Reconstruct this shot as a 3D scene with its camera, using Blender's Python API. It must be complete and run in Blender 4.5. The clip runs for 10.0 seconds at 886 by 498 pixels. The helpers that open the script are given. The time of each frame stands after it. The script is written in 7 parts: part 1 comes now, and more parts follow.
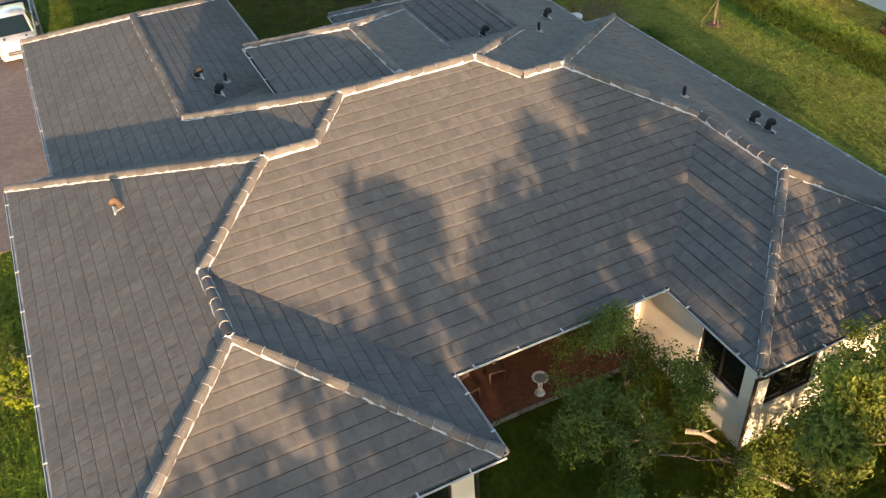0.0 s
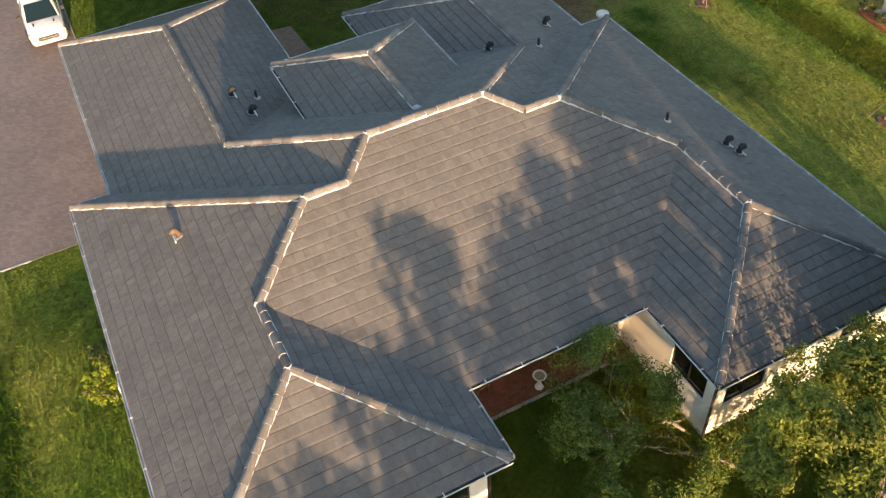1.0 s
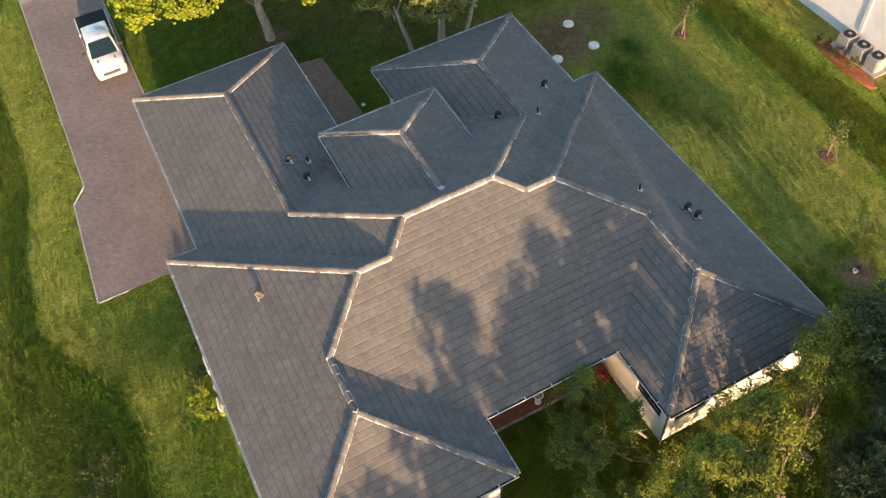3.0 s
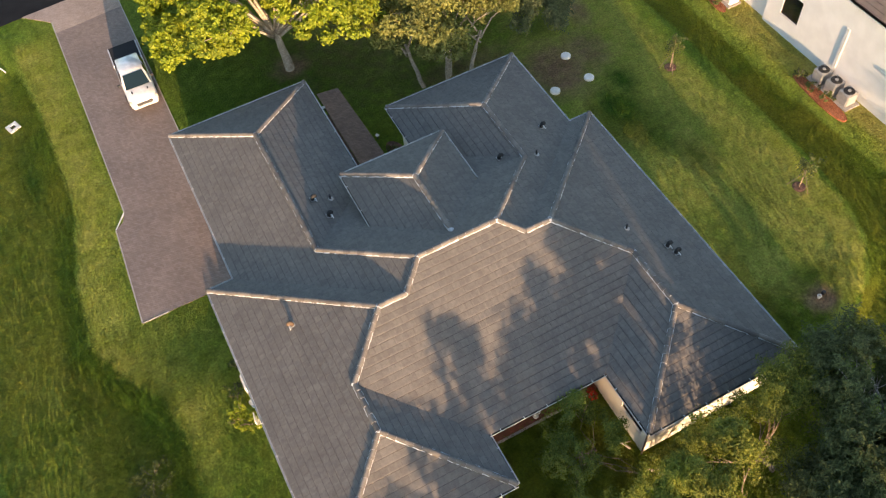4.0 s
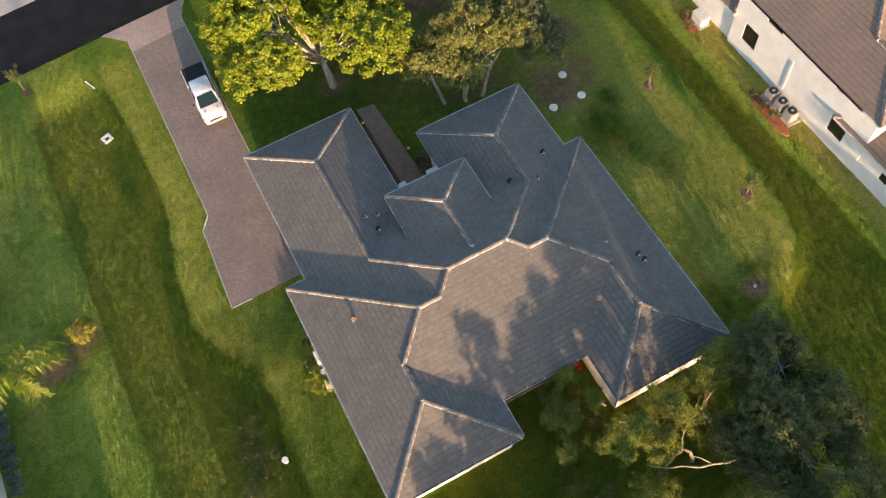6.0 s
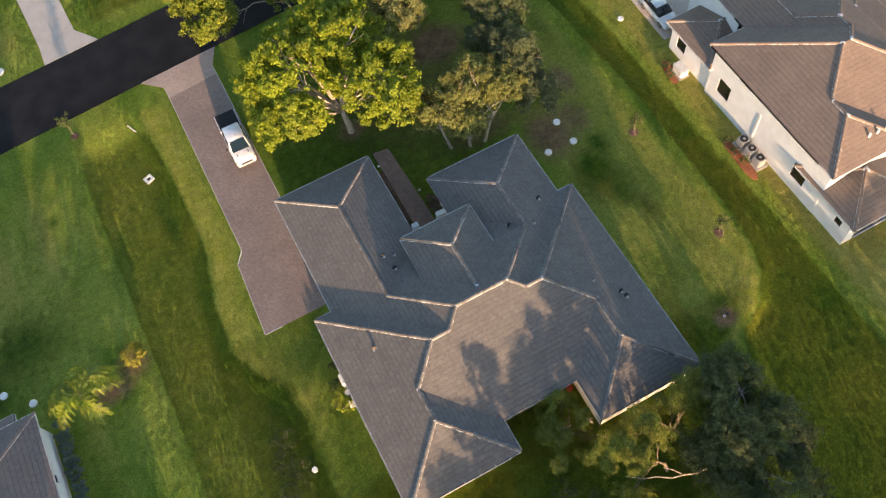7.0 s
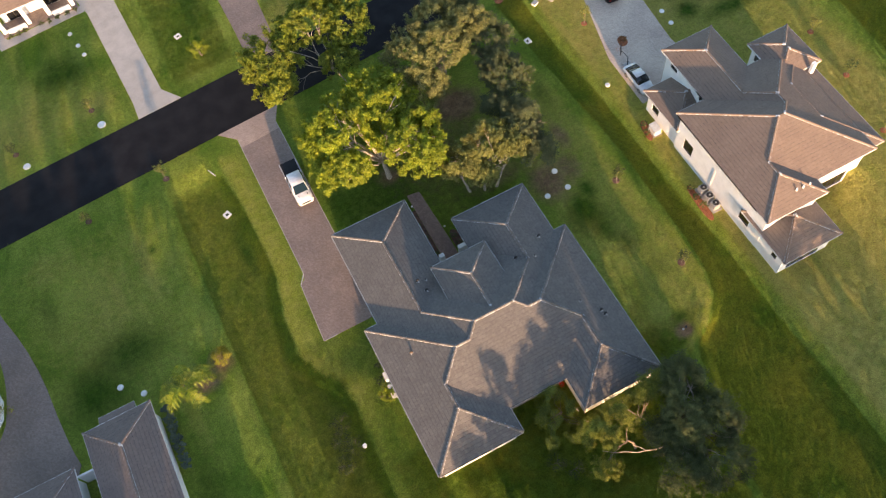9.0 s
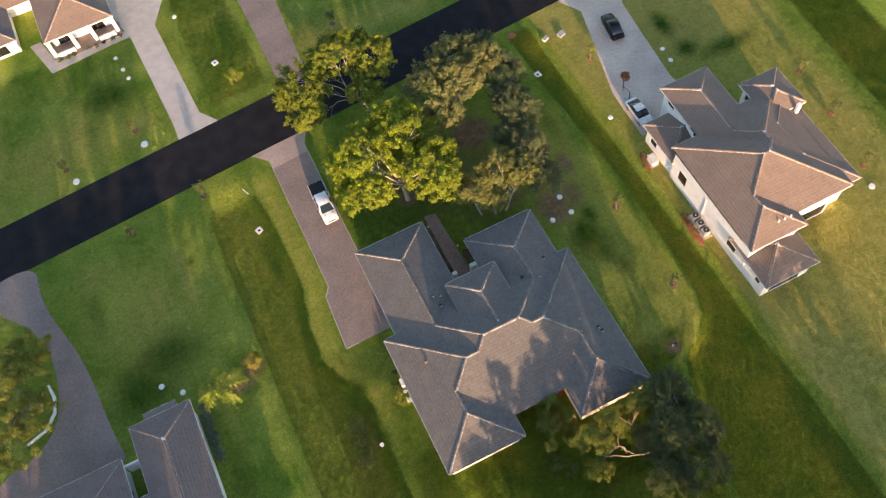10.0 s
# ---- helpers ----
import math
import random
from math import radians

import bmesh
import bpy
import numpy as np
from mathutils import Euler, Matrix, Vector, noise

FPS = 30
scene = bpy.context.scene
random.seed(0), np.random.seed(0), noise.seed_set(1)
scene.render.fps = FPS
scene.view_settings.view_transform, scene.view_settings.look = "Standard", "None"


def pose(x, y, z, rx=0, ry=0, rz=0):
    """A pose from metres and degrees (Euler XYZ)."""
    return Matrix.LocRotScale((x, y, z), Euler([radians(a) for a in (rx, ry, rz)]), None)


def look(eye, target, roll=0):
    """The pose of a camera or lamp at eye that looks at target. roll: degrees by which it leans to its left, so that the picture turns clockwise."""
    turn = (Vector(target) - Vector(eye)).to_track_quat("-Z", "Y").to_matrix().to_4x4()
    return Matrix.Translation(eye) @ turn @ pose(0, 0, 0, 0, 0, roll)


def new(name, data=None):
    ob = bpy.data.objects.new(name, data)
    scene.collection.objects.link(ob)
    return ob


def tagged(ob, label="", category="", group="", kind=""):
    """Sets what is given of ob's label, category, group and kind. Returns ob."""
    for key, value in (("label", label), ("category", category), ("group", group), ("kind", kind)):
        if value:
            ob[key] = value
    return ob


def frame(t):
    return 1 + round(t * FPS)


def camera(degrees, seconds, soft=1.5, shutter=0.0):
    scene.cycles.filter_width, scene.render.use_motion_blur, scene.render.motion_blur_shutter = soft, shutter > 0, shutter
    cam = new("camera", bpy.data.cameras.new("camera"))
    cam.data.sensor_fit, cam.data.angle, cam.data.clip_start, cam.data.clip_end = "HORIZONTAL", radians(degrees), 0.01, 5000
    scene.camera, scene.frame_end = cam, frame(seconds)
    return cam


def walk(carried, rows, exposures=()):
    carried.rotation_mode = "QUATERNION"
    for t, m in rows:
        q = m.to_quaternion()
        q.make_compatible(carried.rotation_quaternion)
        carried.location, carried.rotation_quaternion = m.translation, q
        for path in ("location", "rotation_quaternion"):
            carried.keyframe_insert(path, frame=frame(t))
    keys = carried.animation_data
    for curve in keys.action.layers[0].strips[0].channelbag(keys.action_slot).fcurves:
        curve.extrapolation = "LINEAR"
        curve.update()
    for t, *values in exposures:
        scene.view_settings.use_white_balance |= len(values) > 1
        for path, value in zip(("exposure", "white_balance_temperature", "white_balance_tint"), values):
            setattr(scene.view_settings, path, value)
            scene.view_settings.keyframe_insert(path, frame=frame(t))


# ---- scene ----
cam = camera(55.3, 10.0, soft=1.2)
PATH = [
    (0.0, 3.277, -25.552, 18.436, -23.882, -38.973, -3.822),
    (0.1, 3.115, -25.599, 18.850, -24.104, -40.628, -4.102),
    (0.2, 3.086, -25.656, 19.523, -23.869, -42.836, -4.392),
    (0.3, 2.991, -25.720, 19.978, -23.895, -44.000, -4.407),
    (0.5, 2.995, -25.647, 21.188, -23.666, -45.776, -4.377),
    (0.7, 2.872, -25.790, 22.162, -23.698, -45.642, -4.723),
    (1.0, 2.867, -25.779, 23.854, -23.534, -46.033, -4.683),
    (1.2, 2.811, -25.853, 24.946, -23.443, -46.875, -5.099),
    (1.5, 2.675, -25.894, 26.458, -23.248, -50.076, -5.155),
    (1.7, 2.587, -25.995, 27.474, -22.972, -52.221, -5.684),
    (2.0, 2.488, -25.990, 28.944, -23.164, -52.440, -5.324),
    (2.2, 2.566, -26.014, 29.965, -22.804, -52.624, -5.837),
    (2.5, 2.533, -26.115, 31.356, -22.710, -52.412, -5.834),
    (2.7, 2.500, -26.163, 32.335, -22.613, -52.444, -6.015),
    (3.8, 2.288, -26.305, 38.261, -21.914, -55.214, -6.818),
    (4.0, 2.304, -26.414, 39.514, -21.833, -55.186, -6.859),
    (4.5, 2.142, -26.734, 42.746, -21.617, -55.727, -7.154),
    (5.0, 2.007, -26.905, 46.152, -21.290, -57.028, -7.519),
    (5.5, 1.800, -27.083, 49.697, -20.776, -58.650, -8.070),
    (5.7, 1.582, -27.363, 51.315, -20.247, -60.263, -8.612),
    (6.8, 1.223, -28.000, 61.180, -19.235, -62.601, -9.776),
    (7.0, 1.199, -28.102, 62.926, -19.337, -62.605, -9.640),
    (7.5, 1.176, -28.368, 67.348, -19.292, -62.575, -9.705),
    (8.0, 0.933, -28.812, 71.776, -19.254, -62.569, -9.754),
    (8.2, 0.535, -29.508, 73.487, -19.086, -62.423, -9.790),
    (8.5, -0.169, -30.874, 76.353, -18.649, -62.579, -10.081),
    (9.0, -1.482, -33.469, 81.006, -18.015, -62.647, -10.487),
    (9.5, -1.531, -34.025, 85.234, -17.326, -62.578, -10.465),
    (10.0, -2.112, -35.412, 89.790, -16.561, -62.588, -10.586),
]
walk(cam, [(t, pose(x, y, z, 90 + pitch, 0, yaw) @ pose(0, 0, 0, 0, 0, roll)) for t, x, y, z, yaw, pitch, roll in PATH],
     exposures=((0.0, 1.74, 7250, 12.4), (1.5, 1.88, 7230, 12.9), (3.0, 1.86, 7230, 14.0), (5.0, 1.79, 7180, 15.4), (8.0, 1.77, 7160, 18.2), (10.0, 1.80, 7220, 20.8)))

# ---- light: a low sun in the south-south-west, and the sky ----
SUN = Vector((0.14, 0.98, -0.14)).normalized()
world = bpy.data.worlds.new("sky")
scene.world = world
world.use_nodes = True
wn = world.node_tree.nodes
sky = wn.new("ShaderNodeTexSky")
sky.sky_type, sky.sun_disc = "NISHITA", False
sky.sun_elevation, sky.sun_rotation = math.asin(-SUN.z), math.atan2(-SUN.x, -SUN.y)
sky.air_density, sky.dust_density, sky.ozone_density = 1.0, 1.0, 1.8
world.node_tree.links.new(sky.outputs[0], wn["Background"].inputs[0])
wn["Background"].inputs[1].default_value = 0.15
sun = new("sun", bpy.data.lights.new("sun", "SUN"))
sun.data.energy, sun.data.angle, sun.data.color = 3.5, radians(0.55), (1.0, 0.69, 0.43)
sun.matrix_world = look((0, 0, 60), Vector((0, 0, 60)) + SUN)


# ---- materials ----
def nodes_of(name):
    m = bpy.data.materials.new(name)
    m.use_nodes = True
    return m, m.node_tree.nodes, m.node_tree.links, m.node_tree.nodes["Principled BSDF"]


def mixed(n, l, fac, a, b, how="MIX"):
    """A colour mix; fac, a and b are sockets or plain values."""
    mx = n.new("ShaderNodeMix")
    mx.data_type, mx.blend_type = "RGBA", how
    for sock, v in ((mx.inputs[0], fac), (mx.inputs[6], a), (mx.inputs[7], b)):
        if isinstance(v, bpy.types.NodeSocket):
            l.new(v, sock)
        elif isinstance(v, (int, float)):
            sock.default_value = v
        else:
            sock.default_value = (*v, 1)
    return mx.outputs[2]


def noisy(n, l, where, scale, detail=4.0, low=0.35, high=0.65, stretch=None):
    """Noise in the world's metres, spread from 0 to 1."""
    if stretch:
        mp = n.new("ShaderNodeMapping")
        mp.inputs["Scale"].default_value = stretch
        l.new(where, mp.inputs[0])
        where = mp.outputs[0]
    t = n.new("ShaderNodeTexNoise")
    t.inputs["Scale"].default_value, t.inputs["Detail"].default_value = scale, detail
    l.new(where, t.inputs["Vector"])
    r = n.new("ShaderNodeMapRange")
    r.inputs[1].default_value, r.inputs[2].default_value = low, high
    l.new(t.outputs[0], r.inputs[0])
    return r.outputs[0]


def bumped(n, l, bsdf, height, strength, distance):
    b = n.new("ShaderNodeBump")
    b.inputs["Strength"].default_value, b.inputs["Distance"].default_value = strength, distance
    l.new(height, b.inputs["Height"])
    l.new(b.outputs[0], bsdf.inputs["Normal"])


def piece_random(n, l):
    """A number from 0 to 1 for each piece, whether an object or an island of a mesh."""
    g, o, a, f = n.new("ShaderNodeNewGeometry"), n.new("ShaderNodeObjectInfo"), n.new("ShaderNodeMath"), n.new("ShaderNodeMath")
    l.new(g.outputs["Random Per Island"], a.inputs[0])
    l.new(o.outputs["Random"], a.inputs[1])
    f.operation = "FRACT"
    l.new(a.outputs[0], f.inputs[0])
    return f.outputs[0]


def surface(name, c1, c2, scale=2.0, rough=0.8, grain=40.0, grain_depth=0.15, bump=0.3, depth=0.01, metal=0.0, big=0.25, pieces=0.0, spec=0.4):
    """A matt surface: two colours in patches, darker and lighter grain, slow stains and, for pieces, a shade each."""
    m, n, l, b = nodes_of(name)
    where = n.new("ShaderNodeNewGeometry").outputs["Position"]
    col = mixed(n, l, noisy(n, l, where, scale), c1, c2)
    g = noisy(n, l, where, grain, 3.0)
    col = mixed(n, l, grain_depth, col, mixed(n, l, g, (0, 0, 0), (1, 1, 1)), "OVERLAY")
    col = mixed(n, l, big, col, mixed(n, l, noisy(n, l, where, scale * 0.13, 3.0), (0.25, 0.25, 0.25), (0.75, 0.75, 0.75)), "OVERLAY")
    if pieces:
        col = mixed(n, l, pieces, col, mixed(n, l, piece_random(n, l), (0.1, 0.1, 0.12), (0.9, 0.9, 0.86)), "OVERLAY")
    l.new(col, b.inputs["Base Color"])
    b.inputs["Roughness"].default_value, b.inputs["Metallic"].default_value = rough, metal
    b.inputs["Specular IOR Level"].default_value = spec
    if bump:
        bumped(n, l, b, g, bump, depth)
    return m


def leafy(name, c1, c2, through_it=0.35):
    """Leaves: a shade each, and some light coming through."""
    m, n, l, b = nodes_of(name)
    where = n.new("ShaderNodeNewGeometry").outputs["Position"]
    col = mixed(n, l, piece_random(n, l), c1, c2)
    col = mixed(n, l, 0.35, col, mixed(n, l, noisy(n, l, where, 0.5, 2.0), (0.25, 0.25, 0.25), (0.75, 0.75, 0.75)), "OVERLAY")
    l.new(col, b.inputs["Base Color"])
    b.inputs["Roughness"].default_value = 0.6
    t, s = n.new("ShaderNodeBsdfTranslucent"), n.new("ShaderNodeMixShader")
    l.new(col, t.inputs[0])
    s.inputs[0].default_value = through_it
    l.new(b.outputs[0], s.inputs[1])
    l.new(t.outputs[0], s.inputs[2])
    l.new(s.outputs[0], n["Material Output"].inputs[0])
    return m


def paint(name, c, rough=0.35, metal=0.0, coat=0.0, spec=0.5):
    m, n, l, b = nodes_of(name)
    where = n.new("ShaderNodeNewGeometry").outputs["Position"]
    d = tuple(v * 0.82 for v in c)
    l.new(mixed(n, l, noisy(n, l, where, 3.0), d, c), b.inputs["Base Color"])
    b.inputs["Roughness"].default_value, b.inputs["Metallic"].default_value = rough, metal
    b.inputs["Coat Weight"].default_value, b.inputs["Specular IOR Level"].default_value = coat, spec
    return m


def dark_glass(name, c=(0.012, 0.014, 0.016), spec=0.6):
    m, n, l, b = nodes_of(name)
    b.inputs["Base Color"].default_value = (*c, 1)
    b.inputs["Roughness"].default_value, b.inputs["Specular IOR Level"].default_value = 0.06, spec
    return m


def paver(name, c1, c2, joint, w, h, turn=0.0):
    """Small bricks laid flat, each with its own shade, with sunken joints."""
    m, n, l, b = nodes_of(name)
    where = n.new("ShaderNodeNewGeometry").outputs["Position"]
    mp = n.new("ShaderNodeMapping")
    mp.inputs["Rotation"].default_value = (0, 0, radians(turn))
    l.new(where, mp.inputs[0])
    t = n.new("ShaderNodeTexBrick")
    t.inputs["Scale"].default_value, t.inputs["Brick Width"].default_value, t.inputs["Row Height"].default_value = 1.0, w, h
    t.inputs["Mortar Size"].default_value, t.inputs["Bias"].default_value = 0.006, 0.0
    for i, c in ((1, c1), (2, c2), (3, joint)):
        t.inputs[i].default_value = (*c, 1)
    l.new(mp.outputs[0], t.inputs[0])
    col = mixed(n, l, 0.30, t.outputs[0], mixed(n, l, noisy(n, l, where, 0.22, 4.0, 0.3, 0.7), (0.2, 0.2, 0.22), (0.8, 0.78, 0.75)), "OVERLAY")
    col = mixed(n, l, 0.10, col, mixed(n, l, noisy(n, l, where, 3.0, 4.0), (0.2, 0.2, 0.2), (0.8, 0.8, 0.8)), "OVERLAY")
    l.new(col, b.inputs["Base Color"])
    b.inputs["Roughness"].default_value = 0.8
    inv = n.new("ShaderNodeMath")
    inv.operation, inv.inputs[0].default_value = "SUBTRACT", 1.0
    l.new(t.outputs[1], inv.inputs[1])
    bumped(n, l, b, inv.outputs[0], 0.4, 0.01)
    return m


def grassy(name):
    """Lawn: mown, rough, dry and bare parts by the ground's own zones, with blades, clumps and mowing streaks."""
    m, n, l, b = nodes_of(name)
    where = n.new("ShaderNodeNewGeometry").outputs["Position"]
    at = n.new("ShaderNodeAttribute")
    at.attribute_name = "zone"
    sp = n.new("ShaderNodeSeparateColor")
    l.new(at.outputs[0], sp.inputs[0])
    wob = noisy(n, l, where, 1.3, 5.0, 0.25, 0.75)

    def edge(sock, soft=0.25):
        a = n.new("ShaderNodeMath")
        a.operation = "ADD"
        l.new(sock, a.inputs[0])
        s = n.new("ShaderNodeMapRange")
        s.inputs[3].default_value, s.inputs[4].default_value = -0.14, 0.14
        l.new(wob, s.inputs[0])
        l.new(s.outputs[0], a.inputs[1])
        r = n.new("ShaderNodeMapRange")
        r.inputs[1].default_value, r.inputs[2].default_value = 0.5 - soft, 0.5 + soft
        l.new(a.outputs[0], r.inputs[0])
        return r.outputs[0]
    lawn = mixed(n, l, noisy(n, l, where, 0.22, 5.0, 0.3, 0.7), (0.154, 0.287, 0.029), (0.353, 0.456, 0.074))
    lawn = mixed(n, l, noisy(n, l, where, 0.5, 3.0, 0.55, 0.85, (1.0, 0.18, 1.0)), lawn, (0.100, 0.220, 0.017))
    cool = mixed(n, l, noisy(n, l, where, 0.16, 5.0, 0.36, 0.64), (0.154, 0.292, 0.029), (0.393, 0.497, 0.087))
    cool = mixed(n, l, noisy(n, l, where, 0.35, 3.0, 0.52, 0.8, (1.0, 0.25, 1.0)), cool, (0.456, 0.480, 0.110))
    lawn = mixed(n, l, at.outputs["Alpha"], lawn, cool)
    rough = mixed(n, l, noisy(n, l, where, 0.4, 6.0, 0.3, 0.7), (0.073, 0.166, 0.010), (0.171, 0.238, 0.020))
    rough = mixed(n, l, noisy(n, l, where, 0.09, 2.0, 0.42, 0.62), rough, (0.135, 0.199, 0.016))
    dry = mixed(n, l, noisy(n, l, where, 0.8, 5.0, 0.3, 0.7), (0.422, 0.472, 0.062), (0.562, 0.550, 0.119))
    rough = mixed(n, l, noisy(n, l, where, 0.16, 4.0, 0.46, 0.66), rough, (0.217, 0.246, 0.024))
    at2 = n.new("ShaderNodeAttribute")
    at2.attribute_name = "growth"
    sp2 = n.new("ShaderNodeSeparateColor")
    l.new(at2.outputs[0], sp2.inputs[0])
    straw = mixed(n, l, noisy(n, l, where, 0.7, 5.0, 0.3, 0.7), (0.547, 0.474, 0.115), (0.684, 0.585, 0.170))
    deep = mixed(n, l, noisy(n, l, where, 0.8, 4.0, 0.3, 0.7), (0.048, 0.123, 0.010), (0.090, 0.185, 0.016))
    bare = mixed(n, l, noisy(n, l, where, 0.9, 5.0), (0.24, 0.150, 0.09), (0.36, 0.24, 0.145))
    col = mixed(n, l, edge(sp.outputs[0], 0.18), lawn, rough)
    col = mixed(n, l, edge(sp.outputs[1], 0.4), col, dry)
    streak = n.new("ShaderNodeMath")
    streak.operation = "MULTIPLY"
    l.new(edge(sp2.outputs[1], 0.42), streak.inputs[0])
    l.new(noisy(n, l, where, 0.55, 4.0, 0.15, 0.48, (1.0, 0.30, 1.0)), streak.inputs[1])
    col = mixed(n, l, streak.outputs[0], col, straw)
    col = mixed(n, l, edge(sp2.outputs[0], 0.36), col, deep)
    col = mixed(n, l, edge(sp.outputs[2], 0.35), col, bare)
    clump = noisy(n, l, where, 7.0, 5.0, 0.3, 0.7)
    col = mixed(n, l, 0.40, col, mixed(n, l, clump, (0.15, 0.15, 0.15), (0.85, 0.85, 0.8)), "OVERLAY")
    tuft = noisy(n, l, where, 2.2, 4.0, 0.32, 0.68)
    col = mixed(n, l, 0.28, col, mixed(n, l, tuft, (0.22, 0.24, 0.2), (0.78, 0.76, 0.7)), "OVERLAY")
    blade = noisy(n, l, where, 45.0, 3.0, 0.3, 0.7)
    col = mixed(n, l, 0.3, col, mixed(n, l, blade, (0.1, 0.1, 0.1), (0.9, 0.9, 0.9)), "OVERLAY")
    l.new(col, b.inputs["Base Color"])
    b.inputs["Roughness"].default_value, b.inputs["Specular IOR Level"].default_value = 0.9, 0.15
    both = n.new("ShaderNodeMath")
    both.operation = "ADD"
    l.new(clump, both.inputs[0])
    l.new(blade, both.inputs[1])
    bumped(n, l, b, both.outputs[0], 0.9, 0.12)
    return m


TILE = surface("grey_roof_tile", (0.1300, 0.1215, 0.1130), (0.154, 0.144, 0.134), 6.0, 0.7, 60, 0.1, 0.0, 0.003, big=0.12, pieces=0.12, spec=0.12)
# tile butts and sides coloured dark for the shadow gap below each course
TILE_EDGE = surface("shade_dark_tile_edge", (0.055, 0.050, 0.047), (0.085, 0.078, 0.074), 4.0, 0.9)
RIDGE = surface("ridge_tile_grey", (0.135, 0.126, 0.118), (0.175, 0.164, 0.153), 2.0, 0.8, 50, 0.2, 0.3, 0.004, pieces=0.25, spec=0.15)
MORTAR = surface("pale_mortar", (0.40, 0.425, 0.46), (0.53, 0.56, 0.60), 6.0, 0.9, 40, 0.2, 0.5, 0.006)
METAL = surface("white_gutter_metal", (0.50, 0.50, 0.49), (0.64, 0.64, 0.62), 3.0, 0.4, 30, 0.1, 0.05, 0.002)
GUTTER_PALE = surface("pale_gutter_lining", (0.34, 0.34, 0.33), (0.48, 0.48, 0.46), 3.0)
GUTTER_IN = surface("gutter_dirt", (0.05, 0.045, 0.04), (0.12, 0.11, 0.09), 4.0)
TILE_BROWN = surface("brown_roof_tile", (0.186, 0.137, 0.108), (0.212, 0.16, 0.128), 4.0, 0.8, 40, 0.15, 0.3, 0.004, big=0.1, pieces=0.07)
TILE_TAUPE = surface("taupe_roof_tile", (0.150, 0.118, 0.106), (0.176, 0.142, 0.128), 4.0, 0.8, 40, 0.15, 0.3, 0.004, big=0.1, pieces=0.08)
CREAM = surface("cream_stucco", (0.78, 0.73, 0.62), (0.85, 0.80, 0.69), 1.5, 0.9, 60, 0.1, 0.3, 0.003)
WHITE = surface("white_stucco", (0.80, 0.80, 0.79), (0.87, 0.87, 0.86), 1.0, 0.9, 60, 0.1, 0.3, 0.003)
TRIM = surface("white_trim", (0.70, 0.69, 0.66), (0.80, 0.79, 0.76), 4.0, 0.6)
GLASS = dark_glass("dark_window_glass")
BRONZE = paint("dark_bronze_frame", (0.035, 0.028, 0.022), 0.5)
PAVER = paver("brown_paver", (0.205, 0.154, 0.130), (0.262, 0.204, 0.176), (0.15, 0.115, 0.10), 0.23, 0.115, 45)
WALK = paver("red_brown_paver", (0.21, 0.135, 0.105), (0.29, 0.19, 0.15), (0.13, 0.09, 0.07), 0.23, 0.115, 45)
APRON = paver("tan_paver", (0.33, 0.25, 0.205), (0.40, 0.31, 0.26), (0.2, 0.15, 0.13), 0.23, 0.115, 0)
PATIO = paver("red_patio_brick", (0.15, 0.055, 0.033), (0.22, 0.085, 0.05), (0.10, 0.05, 0.035), 0.21, 0.105, 0)
GREY_PAVER = paver("grey_brown_paver", (0.50, 0.40, 0.325), (0.60, 0.49, 0.40), (0.34, 0.27, 0.22), 0.23, 0.115, 45)
CONCRETE = surface("pale_concrete", (0.40, 0.365, 0.325), (0.47, 0.43, 0.385), 0.8, 0.85, 30, 0.2, 0.2, 0.004, big=0.12)
ASPHALT = surface("new_asphalt", (0.008, 0.008, 0.010), (0.015, 0.015, 0.017), 0.5, 0.9, 60, 0.2, 0.4, 0.004, spec=0.2)
GRASS = grassy("lawn_grass")
BARK = surface("grey_bark", (0.16, 0.12, 0.085), (0.30, 0.24, 0.18), 5.0, 0.9, 30, 0.4, 0.8, 0.02)
SOIL = surface("brown_mulch", (0.09, 0.05, 0.035), (0.18, 0.10, 0.07), 3.0, 0.95, 30, 0.5, 0.8, 0.03)
RED_MULCH = surface("red_mulch", (0.28, 0.09, 0.04), (0.40, 0.15, 0.07), 3.0, 0.95, 30, 0.5, 0.8, 0.03)
LEAF_YELLOW = leafy("yellow_green_leaf", (0.13, 0.20, 0.008), (0.34, 0.385, 0.022), 0.4)
LEAF_OLIVE = leafy("olive_leaf", (0.10, 0.125, 0.022), (0.29, 0.29, 0.075), 0.35)
LEAF_GREEN = leafy("dark_green_leaf", (0.04, 0.075, 0.015), (0.13, 0.155, 0.035), 0.3)
LEAF_GREY = leafy("grey_green_leaf", (0.06, 0.085, 0.032), (0.14, 0.165, 0.065), 0.3)
LEAF_GOLD = leafy("golden_leaf", (0.19, 0.21, 0.014), (0.42, 0.38, 0.03), 0.3)
CAR_WHITE = paint("white_car_paint", (0.72, 0.73, 0.75), 0.25, 0.0, 0.8)
CAR_DARK = paint("black_car_paint", (0.006, 0.007, 0.011), 0.35, 0.0, 0.05, 0.2)
RUBBER = paint("black_rubber", (0.02, 0.02, 0.02), 0.8)
CHROME = paint("bright_metal", (0.6, 0.6, 0.6), 0.25, 1.0)
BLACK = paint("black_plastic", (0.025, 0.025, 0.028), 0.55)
GREY_METAL = paint("grey_painted_metal", (0.36, 0.36, 0.35), 0.5)
LAMP = paint("clear_lamp_glass", (0.6, 0.58, 0.5), 0.1, 0.0, 0.5)
RED_LAMP = paint("red_lamp_glass", (0.35, 0.02, 0.015), 0.15, 0.0, 0.5)
